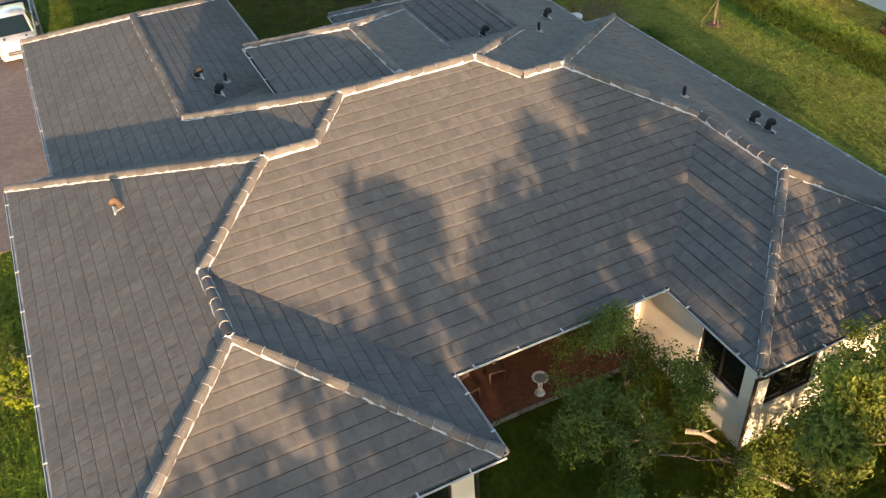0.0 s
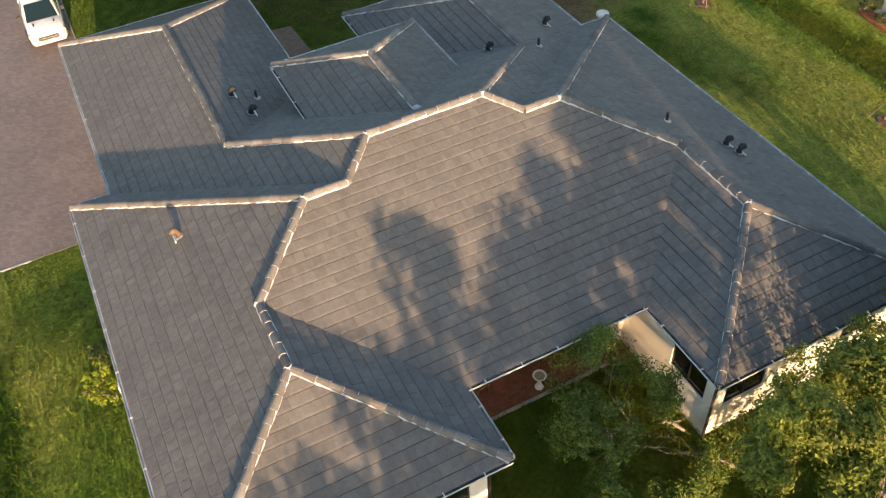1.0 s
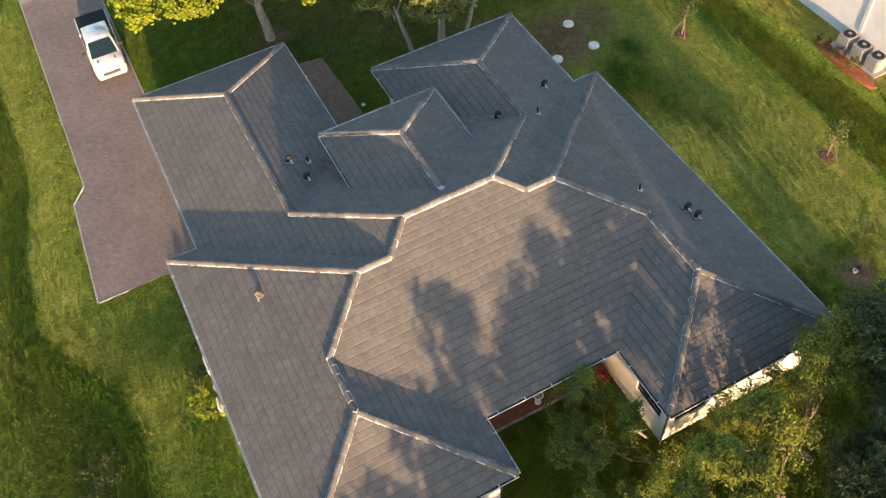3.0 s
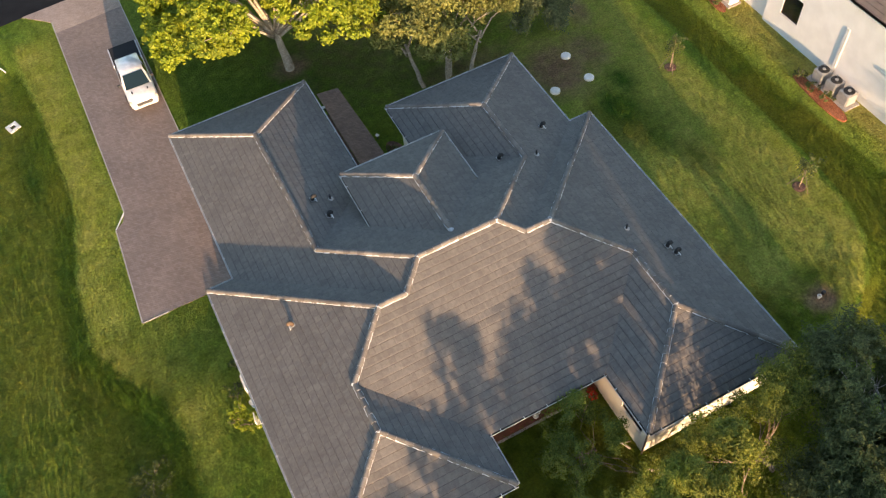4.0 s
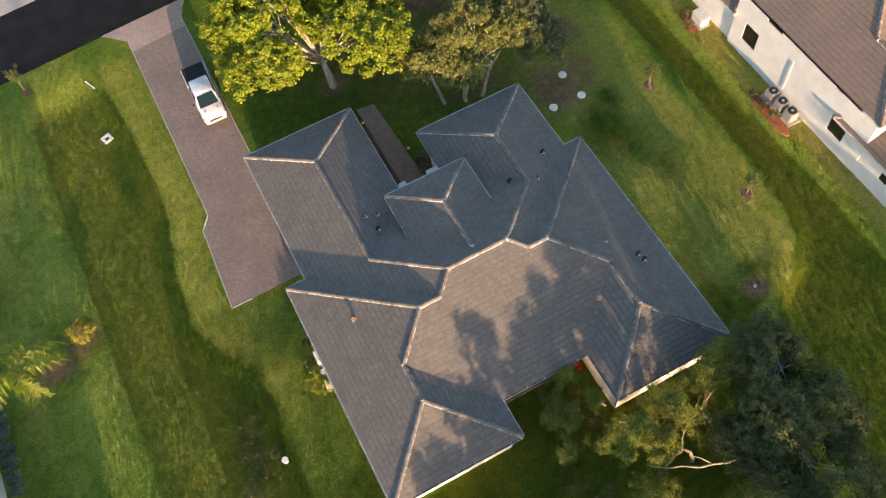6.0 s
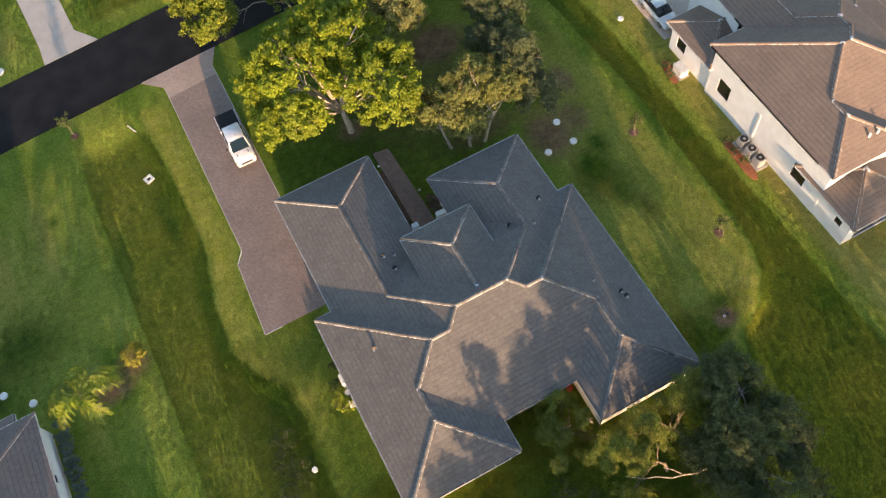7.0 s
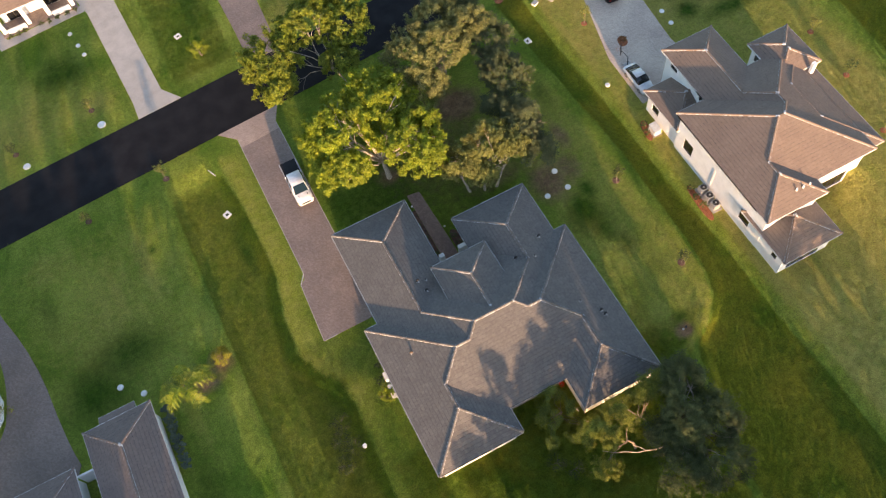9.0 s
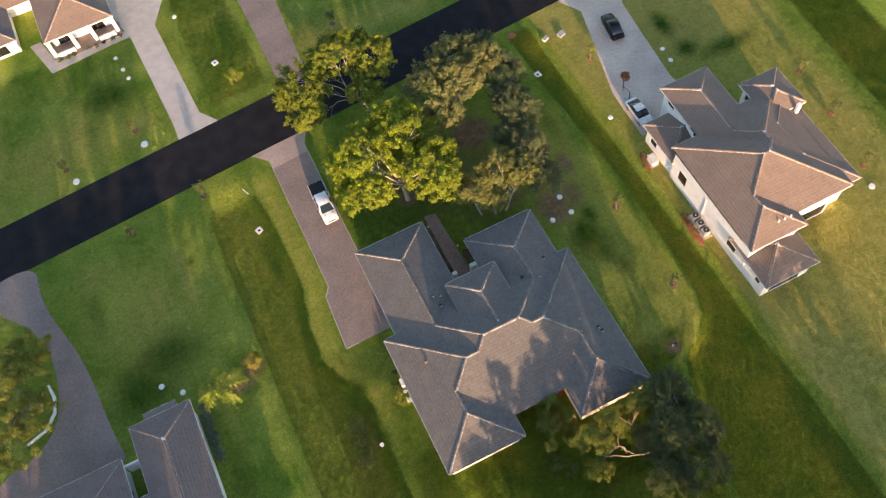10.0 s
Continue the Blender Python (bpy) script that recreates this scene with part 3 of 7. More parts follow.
def terrain(x, y):
    """Height and the zones: rough, dry, bare."""
    wr, er = line(WEST_RIM, y), line(EAST_RIM, y)
    ends = 1 - smooth(27, 31.5, y - 0.066 * x)
    west = smooth(-13.6, -11.5, x) * (1 - smooth(wr - 2.0, wr, x)) * ends
    outer = 38.6 - 0.03 * (y + 5)
    east = smooth(er, er + 2.0, x) * (1 - smooth(outer - 1.8, outer, x)) * ends
    away = np.maximum(np.maximum(-x, x - 23.0), np.maximum(-16.2 - y, y))
    h = -0.5 * west - 0.5 * east + 0.6 * (1 - smooth(0.8, 5.5, away)) * (1 - smooth(-3.5, 1.5, y))
    rough = smooth(-13.2, -12.8, x) * (1 - smooth(wr - 0.7, wr - 0.2, x)) * (1 - smooth(25, 31.5, y - 0.066 * x))
    rough = np.maximum(rough, smooth(er + 0.2, er + 0.8, x) * (1 - smooth(outer - 1.6, outer - 1.0, x)) * (1 - smooth(31, 33, y - 0.066 * x)))
    back = smooth(-3.8, -3.2, x) * (1 - smooth(er - 0.5, er + 0.3, x)) * (1 - smooth(-12.5, -11, y))
    rough = np.maximum(rough, 0.62 * back)
    front = smooth(2, 3, x) * (1 - smooth(22, 25, x)) * smooth(6, 8, y) * (1 - smooth(28, 31, y))
    rough = np.maximum(rough, 0.45 * front)
    far = smooth(42.5, 44, y - 0.066 * x) * smooth(-8, -6.5, x - 0.02 * (y - 42)) * (1 - smooth(0.6, 2.0, x))
    rough = np.maximum(rough, 0.55 * far)
    rough = np.maximum(rough, smooth(67.2, 68.6, x - 0.04 * y) * (1 - smooth(75.5, 77.5, x)) * 0.9)
    for bx, by, rx, ry, k in ((26.6, 1.7, 2.3, 2.8, 1.0), (28.8, -2.6, 1.2, 2.2, 0.95), (28.0, 13.0, 2.0, 3.5, 0.6), (-9.0, 12.0, 2.0, 5.0, 0.8), (53, 24, 3, 4, 0.7), (50.5, 14.5, 2.5, 2.5, 0.6), (-26, 12, 5, 3.5, 0.6), (-20, 52, 5, 4, 0.55)):
        rough = np.maximum(rough, k * np.exp(-(((x - bx) / rx) ** 2 + ((y - by) / ry) ** 2)))
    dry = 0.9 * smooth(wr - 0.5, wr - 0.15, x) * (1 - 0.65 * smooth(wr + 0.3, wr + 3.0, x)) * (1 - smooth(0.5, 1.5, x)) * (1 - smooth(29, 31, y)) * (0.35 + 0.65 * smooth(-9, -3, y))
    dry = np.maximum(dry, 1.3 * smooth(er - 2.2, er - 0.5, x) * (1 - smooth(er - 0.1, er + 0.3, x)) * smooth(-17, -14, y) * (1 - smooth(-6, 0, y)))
    dry = np.maximum(dry, 0.85 * np.exp(-((x - outer - 0.2) / 1.0) ** 2) * (1 - smooth(31, 34, y)))
    dry = np.maximum(dry, 0.50 * smooth(outer - 0.6, outer, x) * (1 - smooth(63, 68, x)))
    dry = np.maximum(dry, 0.62 * smooth(outer - 0.2, outer + 0.6, x) * (1 - smooth(52, 60, x)) * (1 - smooth(-15, -11, y)))
    dry = np.maximum(dry, 0.6 * np.exp(-(((x - 55) / 5) ** 2 + ((y - 28) / 5) ** 2)))
    dry = np.maximum(dry, 0.22 * smooth(23.5, 26, x) * (1 - smooth(er - 2, er, x)) * (1 - smooth(20, 26, y)) * smooth(-16, -12, y))
    dry = np.maximum(dry, 0.40 * np.maximum(1 - smooth(-14.5, -13, x) - 0.4 * (1 - smooth(-30, -18, x)), 0) * smooth(6, 12, y) * (1 - smooth(28, 31, y - 0.066 * x)))
    dry = np.maximum(dry, 0.35 * (1 - smooth(-15, -13, x)) * smooth(41.5, 43, y - 0.066 * x) * (1 - smooth(49, 55, y)))
    dry = np.maximum(dry, 0.2 * smooth(wr, wr + 1, x) * (1 - smooth(0.5, 1.5, x)) * smooth(-14, -10, y) * (1 - smooth(2.5, 3.5, y)))
    dry = np.maximum(dry, 0.34 * smooth(-13.2, -12.8, x) * (1 - smooth(wr - 2.5, wr - 0.8, x)))
    bare = np.zeros_like(x)
    for bx, by, rx, ry, k in ((25.6, 8.0, 2.4, 3.0, 0.85), (28.2, 8.6, 1.8, 2.2, 0.7), (26.9, 18.8, 1.3, 1.6, 0.85), (29.8, 12.6, 1.0, 2.2, 0.75), (21.6, 22.5, 3.2, 2.6, 1.0), (20.5, 11.5, 4.5, 1.6, 0.6),
                              (-17.0, 4.6, 2.4, 1.1, 0.85), (-14.6, 6.2, 1.4, 1.6, 0.85), (28.4, -13.8, 0.95, 0.8, 1.4), (10.5, 17.7, 1.5, 1.3, 0.9),
                              (32.0, 4.4, 0.5, 0.5, 0.8), (32.4, -7.4, 0.5, 0.5, 0.8), (33.6, 34.4, 0.5, 0.5, 0.7), (17.5, 19.0, 9.0, 9.0, 0.42)):
        bare = np.maximum(bare, k * np.exp(-(((x - bx) / rx) ** 2 + ((y - by) / ry) ** 2) ** 1.5))
    # deep green for lush growth, and for shade painted on bank and front yard
    lush_shade = 0.75 * smooth(wr - 2.6, wr - 1.0, x) * (1 - smooth(wr - 0.6, wr - 0.1, x)) * (0.45 + 0.55 * smooth(-8, -4, y) * (1 - smooth(4, 9, y))) * (1 - smooth(26, 30, y))
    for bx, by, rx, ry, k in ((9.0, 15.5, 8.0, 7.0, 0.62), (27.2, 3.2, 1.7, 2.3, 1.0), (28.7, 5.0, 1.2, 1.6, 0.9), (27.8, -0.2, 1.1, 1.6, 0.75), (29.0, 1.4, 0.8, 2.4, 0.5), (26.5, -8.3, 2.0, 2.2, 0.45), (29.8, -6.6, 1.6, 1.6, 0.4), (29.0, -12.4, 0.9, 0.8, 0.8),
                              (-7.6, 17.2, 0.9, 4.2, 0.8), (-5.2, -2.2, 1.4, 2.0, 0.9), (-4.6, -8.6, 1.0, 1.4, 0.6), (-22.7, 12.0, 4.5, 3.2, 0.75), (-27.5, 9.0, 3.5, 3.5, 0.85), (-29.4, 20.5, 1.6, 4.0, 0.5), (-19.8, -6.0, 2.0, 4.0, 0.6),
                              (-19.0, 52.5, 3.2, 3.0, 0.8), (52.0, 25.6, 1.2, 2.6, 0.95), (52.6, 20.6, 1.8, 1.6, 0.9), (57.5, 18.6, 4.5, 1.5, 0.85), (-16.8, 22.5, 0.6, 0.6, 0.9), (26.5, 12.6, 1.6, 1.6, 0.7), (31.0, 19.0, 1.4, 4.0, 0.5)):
        lush_shade = np.maximum(lush_shade, k * np.exp(-(((x - bx) / rx) ** 2 + ((y - by) / ry) ** 2)))
    tan = 0.80 * smooth(outer - 0.3, outer + 0.4, x) * (1 - smooth(64, 68, x)) * (1 - 0.35 * smooth(6, 10, y) * (1 - smooth(18, 22, y)))
    tan = np.maximum(tan, 0.34 * smooth(23.5, 25, x) * (1 - smooth(er - 1.5, er, x)) * smooth(-15, -12, y) * (1 - smooth(22, 27, y)))
    for bx, by, rx, ry, k in ((58.2, 23.0, 3.4, 3.4, 0.9), (11.0, 47.0, 7.0, 4.0, 0.62), (22.0, 46.5, 7.0, 3.0, 0.62), (41.5, 30.5, 2.2, 4.5, 0.8), (-28.0, 46.5, 9.0, 4.5, 0.58), (-24.0, 15.0, 5.0, 9.0, 0.46), (-16.5, 45.5, 2.4, 2.0, 0.6), (-22.0, 19.0, 1.3, 6.0, 0.6), (-18.0, 20.5, 1.2, 7.0, 0.55), (-28.0, 26.0, 2.6, 2.4, 0.45), (-18.8, 3.0, 1.0, 6.0, 0.45), (63.5, 3.0, 2.0, 8.0, 0.45)):
        tan = np.maximum(tan, k * np.exp(-(((x - bx) / rx) ** 2 + ((y - by) / ry) ** 2)))
    cool = np.maximum(1 - smooth(-13.4, -12.8, x), smooth(42, 44, y - 0.066 * x) * (1 - smooth(30, 40, x)))
    cool = np.maximum(cool, 0.55 * smooth(23, 26, x) * (1 - smooth(er - 2.5, er - 1, x)))
    return (h, *(np.clip(v, 0, 1) for v in (rough, dry, bare, cool, lush_shade, tan)))


def build_ground():
    def axis(a, b, step, far):
        fine = np.arange(a, b + 0.01, step)
        out = np.geomspace(step, far, 16).cumsum()
        return np.concatenate((a - out[::-1], fine, b + out))
    xs, ys = axis(-48, 84, 0.6, 250), axis(-58, 92, 0.6, 250)
    gx, gy = np.meshgrid(xs, ys)
    h, rough, dry, bare, cool, lush_shade, tan = terrain(gx, gy)
    rng = np.random.RandomState(4)
    h = h + rng.uniform(-0.012, 0.012, h.shape)
    nx, ny = len(xs), len(ys)
    verts = np.stack((gx, gy, h), -1).reshape(-1, 3)
    k = np.arange(nx * ny).reshape(ny, nx)
    faces = np.stack((k[:-1, :-1], k[:-1, 1:], k[1:, 1:], k[1:, :-1]), -1).reshape(-1, 4)
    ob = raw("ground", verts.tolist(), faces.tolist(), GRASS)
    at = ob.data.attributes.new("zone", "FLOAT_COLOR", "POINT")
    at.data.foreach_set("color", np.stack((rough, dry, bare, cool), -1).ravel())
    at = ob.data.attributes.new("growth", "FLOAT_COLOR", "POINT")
    at.data.foreach_set("color", np.stack((lush_shade, tan, lush_shade, tan), -1).ravel())
    for p in ob.data.polygons:
        p.use_smooth = True
    tagged(ob, "mown lawns and darker rough grass swales between the lots", "lawn", kind="structure")


build_ground()


def ground_z(x, y):
    return float(terrain(np.array([float(x)]), np.array([float(y)]))[0][0])


def flat(name, pts, z0, z1, material, label, category):
    return tagged(finish(name, slab(bmesh.new(), pts, z0, z1), material), label, category, kind="structure")


def rounded(pts, cuts=3):
    """Corner-cutting for a drawn outline."""
    for _ in range(cuts):
        out = []
        for i, p in enumerate(pts):
            q = pts[(i + 1) % len(pts)]
            out += [(0.75 * p[0] + 0.25 * q[0], 0.75 * p[1] + 0.25 * q[1]), (0.25 * p[0] + 0.75 * q[0], 0.25 * p[1] + 0.75 * q[1])]
        pts = out
    return pts


def road_y(x, north):
    return (41.3 if north else 33.5) + 0.066 * x


flat("road", [(-260, road_y(-260, 0)), (260, road_y(260, 0)), (260, road_y(260, 1)), (-260, road_y(-260, 1))], -0.3, 0.03, ASPHALT, "freshly laid black asphalt street without kerbs", "road")
flat("driveway", [(-4.15, 3.0), (1.95, 3.0), (1.95, 30.4), (-3.05, 30.0), (-3.0, 11.2), (-3.25, 10.5), (-3.8, 10.1)],
     -0.2, 0.045, PAVER, "brown paver driveway from the garage to the street", "driveway")
flat("driveway_apron", [(1.95, 30.41), (1.95, 31.5), (3.0, 33.66), (-4.9, 33.2), (-3.05, 31.4), (-3.05, 30.01)], -0.2, 0.045, APRON, "lighter tan paver apron where the driveway meets the street", "driveway")
flat("driveway", [(-12.6, 40.5), (-6.9, 40.88), (-8.7, 43.4), (-9.6, 61.5), (-7.0, 66.0), (-3.5, 70.0), (-5, 86), (-16, 86), (-15.5, 70), (-13.4, 60.6), (-12.5, 43.2)],
     -0.2, 0.04, CONCRETE, "pale concrete driveway across the street", "driveway")
flat("driveway", [(1.9, 41.46), (7.4, 41.8), (6.7, 45), (7.6, 60), (7.6, 90), (2.6, 90), (2.6, 46.8), (2.5, 43)], -0.2, 0.04, PAVER, "brown paver driveway across the street", "driveway")
flat("driveway", [(40.4, 19.1), (40.2, 11.6), (49.0, 11.6), (48.3, 18.0), (49.4, 31), (50.8, 36.8), (42.0, 36.2), (43.9, 33)], -0.2, 0.04, GREY_PAVER, "grey-brown paver driveway beside the white house", "driveway")
flat("driveway", rounded([(-34.2, 31.6), (-41.5, 31.0), (-40.5, 27), (-36.0, 22), (-35.3, 15), (-37.5, 8), (-47, 6.0), (-47, -4), (-30.3, 1.0), (-31.4, 6), (-32.0, 16), (-35.2, 26)], 2),
     -0.2, 0.04, PAVER, "curving brown paver driveway beside the tan-roofed house", "driveway")
flat("front_walk", [(11.05, 2.6), (12.7, 2.6), (12.7, 7.2), (12.45, 14.1), (11.0, 14.3), (11.0, 7.2)], -0.2, 0.05, WALK, "red-brown paver path to the front entrance", "path")
flat("patio", [(8.2, -12.65), (15.4, -12.65), (15.4, -9.4), (8.2, -9.4)], -0.2, 0.68, PATIO, "dark red brick patio in the corner of the house", "patio")
flat("patio_edge", [(8.2, -12.78), (14.9, -12.78), (14.9, -12.66), (8.2, -12.66)], -0.2, 0.64, CONCRETE, "worn concrete edge of the patio", "edging")
flat("footpath", [(-25.2, 60.4), (-15.2, 61.2), (-13.6, 61.2), (-13.6, 62.6), (-24.0, 61.9), (-25.4, 67.0), (-27.0, 67.0)], -0.2, 0.035, CONCRETE, "pale concrete path along the porch across the street", "path")

# ---- the house ----
EZ = 3.98
xW, xG0, xG1, yG, yWn, yE, xE, yS = 0.0, 1.42, 9.85, 11.6, 0.22, 0.66, 23.0, -13.35
xS1, yS0, xR0, yR0, xN0, xN1, yN, yC = 8.62, -15.9, 14.80, -16.72, 13.27, 21.66, 7.1, 2.7
TZ, xT0, xT1, yT = 5.70, 8.60, 14.56, 2.30


def up(p, run, z=EZ):
    return (*p, z + PITCH * run)


wNW, wSW, sSE, sEin = (xW, yWn), (xW, yS0), (xS1, yS0), (xS1, yS)
half = xS1 / 2
sHip, sPk = (half, yS0 + half), (half, yS + half)
run_w = (yWn - yS) / 2
wPk, kneeA = (xW + run_w, yWn - run_w), (xG0 + run_w, yWn - run_w)
run_c = (yC - yS) / 2
kneeB, mPk = (xG0 + run_c, yC - run_c), (xN1 - run_c, yC - run_c)
run_e = (yE - yS) / 2
mV, rS = (xN1 - run_e, yE - run_e), (xE - run_e, yE - run_e)
half_r = (xE - xR0) / 2
rJog, rHip = (xR0 + half_r, yS + half_r), (xR0 + half_r, yR0 + half_r)
nook, rSW, rE, rN, nIn = (xR0, yS), (xR0, yR0), (xE, yR0), (xE, yE), (xN1, yE)
half_g = (xG1 - xG0) / 2
gPk, gS, gNW, gNE, gSW = (xG0 + half_g, yG - half_g), (xG0 + half_g, yC - half_g), (xG0, yG), (xG1, yG), (xG0, yWn)
half_n = (xN1 - xN0) / 2
nPk, nS, nNW, nNE = (xN0 + half_n, yN - half_n), (xN0 + half_n, yC - half_n), (xN0, yN), (xN1, yN)
half_t = (xT1 - xT0) / 2
tPk, tEnd = (xT0 + half_t, yT - half_t), (xT0 + half_t, yC - (TZ + PITCH * half_t - EZ) / PITCH)
tLow = yC - (TZ - EZ) / PITCH
SLOPES = {
    "south": Slope("s", yS, EZ, [sEin, nook, rJog, rS, mV, mPk, kneeB, kneeA, wPk, sPk]),
    "west": Slope("w", xW, EZ, [wSW, sHip, sPk, wPk, wNW]),
    "wing_south": Slope("s", yS0, EZ, [wSW, sSE, sHip]),
    "wing_east": Slope("e", xS1, EZ, [sSE, sEin, sPk, sHip]),
    "west_north": Slope("n", yWn, EZ, [wNW, wPk, kneeA, gSW]),
    "garage_west": Slope("w", xG0, EZ, [gSW, kneeA, kneeB, gS, gPk, gNW]),
    "garage_north": Slope("n", yG, EZ, [gNW, gPk, gNE]),
    "garage_east": Slope("e", xG1, EZ, [gNE, gPk, gS, (xG1, yC)]),
    "middle_north": Slope("n", yC, EZ, [(xG1, yC), gS, kneeB, mPk, nS, (xN0, yC)]),
    "north_west": Slope("w", xN0, EZ, [nNW, (xN0, yC), nS, nPk]),
    "north_end": Slope("n", yN, EZ, [nNW, nPk, nNE]),
    "north_east": Slope("e", xN1, EZ, [nNE, nPk, nS, mPk, mV, nIn]),
    "east_north": Slope("n", yE, EZ, [nIn, mV, rS, rN]),
    "east": Slope("e", xE, EZ, [rN, rS, rJog, rHip, rE]),
    "east_south": Slope("s", yR0, EZ, [rSW, rE, rHip]),
    "court_west": Slope("w", xR0, EZ, [rSW, rHip, rJog, nook]),
    "tower_west": Slope("w", xT0, TZ, [(xT0, yT), (xT0, tLow), tEnd, tPk]),
    "tower_east": Slope("e", xT1, TZ, [(xT1, yT), tPk, tEnd, (xT1, tLow)]),
    "tower_north": Slope("n", yT, TZ, [(xT0, yT), tPk, (xT1, yT)]),
}
TILE_W, COURSE = 0.33, 0.335

house = thing("house", "single-storey house with a grey tiled hip roof and cream walls", "house")


def build_main_roof():
    roof = roof_bodies(SLOPES.values(), house, "grey flat-tiled hip roof with pale mortared ridges")
    near = {"wing_south": 60, "wing_east": 80, "south": 160}
    for i, (k, s) in enumerate(SLOPES.items()):
        vs, fs = [], []
        limit = near.get(k, 0)
        pick = (lambda x, y: x < 9.5 and y < -8.8) if limit else None
        tops = []
        kept = s.tiles(vs, fs, TILE_W, COURSE, keep=pick, seed=i, edges=tops)
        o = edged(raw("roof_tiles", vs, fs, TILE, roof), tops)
        o["kind"] = "stuff"
        if kept:
            me = s.piece_mesh(TILE_W, COURSE)
            me.materials.append(TILE)
            me.materials.append(TILE_EDGE)
            for f in me.polygons:
                f.material_index = 0 if f.index < 6 else 1
            for u, d in kept[:limit]:
                q = new("roof_tile", me)
                q.parent = roof
                q.matrix_world = pose(*s.place(u, d, random.uniform(-0.004, 0.004)), random.uniform(-0.7, 0.7), random.uniform(-0.7, 0.7), 0)
            vs, fs = [], []
            for u, d in kept[limit:]:
                kk = len(vs)
                ox, oy, oz = s.place(u, d, random.uniform(-0.005, 0.005))
                vs += [(v.co.x + ox, v.co.y + oy, v.co.z + oz) for v in me.vertices]
                fs += [tuple(kk + j for j in p.vertices) for p in me.polygons]
            if vs:
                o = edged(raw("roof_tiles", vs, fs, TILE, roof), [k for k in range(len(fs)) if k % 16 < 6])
                o["kind"] = "stuff"
    me = ridge_piece_mesh()
    me.materials.append(RIDGE)
    bed, rest, count = ([], []), ([], []), [0]
    lines = [(up(wSW, 0), up(sHip, half), 1), (up(sSE, 0), up(sHip, half), 1), (up(sHip, half), up(sPk, half), 0), (up(sPk, half), up(wPk, run_w), 1),
             (up(wNW, 0), up(wPk, run_w), 1), (up(wPk, run_w), up(kneeA, run_w), 0), (up(kneeA, run_w), up(kneeB, run_c), 1), (up(kneeB, run_c), up(mPk, run_c), 0),
             (up(mV, run_e), up(mPk, run_c), 1), (up(mV, run_e), up(rS, run_e), 0), (up(rJog, half_r), up(rS, run_e), 1), (up(rHip, half_r), up(rJog, half_r), 0),
             (up(rSW, 0), up(rHip, half_r), 1), (up(rE, 0), up(rHip, half_r), 1), (up(gS, half_g), up(kneeB, run_c), 1), (up(gPk, half_g), up(gS, half_g), 0),
             (up(gNW, 0), up(gPk, half_g), 1), (up(gNE, 0), up(gPk, half_g), 1), (up(rN, 0), up(rS, run_e), 1), (up(nS, half_n), up(mPk, run_c), 1),
             (up(nPk, half_n), up(nS, half_n), 0), (up(nNW, 0), up(nPk, half_n), 1), (up(nNE, 0), up(nPk, half_n), 1),
             (up((xT0, yT), 0, TZ), up(tPk, half_t, TZ), 1), (up((xT1, yT), 0, TZ), up(tPk, half_t, TZ), 1), (up(tPk, half_t, TZ), up(tEnd, half_t, TZ), 0)]
    for a, b, hip in lines:
        ridge_line(a, b, me, roof, bed, count, 290, rest, hip)
    o = raw("mortar_bed", *bed, MORTAR, roof, "pale rough mortar along the ridge tiles")
    o["kind"] = "stuff"
    if rest[0]:
        o = raw("ridge_tiles", *rest, RIDGE, roof)
        o["kind"] = "stuff"


STRAP = bpy.data.meshes.new("hanger_strap")
STRAP.from_pydata(*[(list(v) if i else [tuple(c) for c in v]) for i, v in enumerate((
    [(x, y, z) for x in (-0.02, 0.02) for y in (-0.14, 0.06) for z in (0.0, 0.012)], [],
    [(0, 1, 3, 2), (4, 6, 7, 5), (0, 4, 5, 1), (2, 3, 7, 6), (0, 2, 6, 4), (1, 5, 7, 3)]))])
STRAP.materials.append(TRIM)


def eave(p, q, parent, z=EZ, gutter=METAL, hangers=0.75, inner=GUTTER_IN):
    """Fascia and open gutter along an eave from p to q, the outside on the right."""
    length = math.hypot(q[0] - p[0], q[1] - p[1])
    m = pose(p[0], p[1], z, 0, 0, math.degrees(math.atan2(q[1] - p[1], q[0] - p[0])))
    part("fascia", boxed(0, length, 0.012, 0.05, -0.20, -0.012, m=m), TRIM, parent)
    bm = bmesh.new()
    prof = [(-0.012, -0.005), (-0.012, -0.10), (-0.09, -0.10), (-0.12, -0.06), (-0.12, 0.0), (-0.135, 0.0), (-0.135, -0.065), (-0.10, -0.115), (0.01, -0.115), (0.01, -0.005)]
    rings = [[bm.verts.new(m @ Vector((x, y, zz))) for y, zz in prof] for x in (0, length)]
    for i in range(len(prof)):
        j = (i + 1) % len(prof)
        bm.faces.new((rings[0][i], rings[0][j], rings[1][j], rings[1][i]))
    for r in rings:
        bm.faces.new(r)
    bmesh.ops.recalc_face_normals(bm, faces=bm.faces)
    g = part("gutter", bm, gutter, parent, "white metal gutter")
    part("gutter_bottom", boxed(0.01, length - 0.01, -0.088, -0.014, -0.098, -0.085 if inner is GUTTER_IN else -0.03, m=m), inner, g, "dirt in the gutter")
    x = hangers / 2
    while x < length:
        h = new("hanger_strap", STRAP)
        h.parent = g
        h.matrix_world = m @ pose(x, 0, 0)
        x += hangers


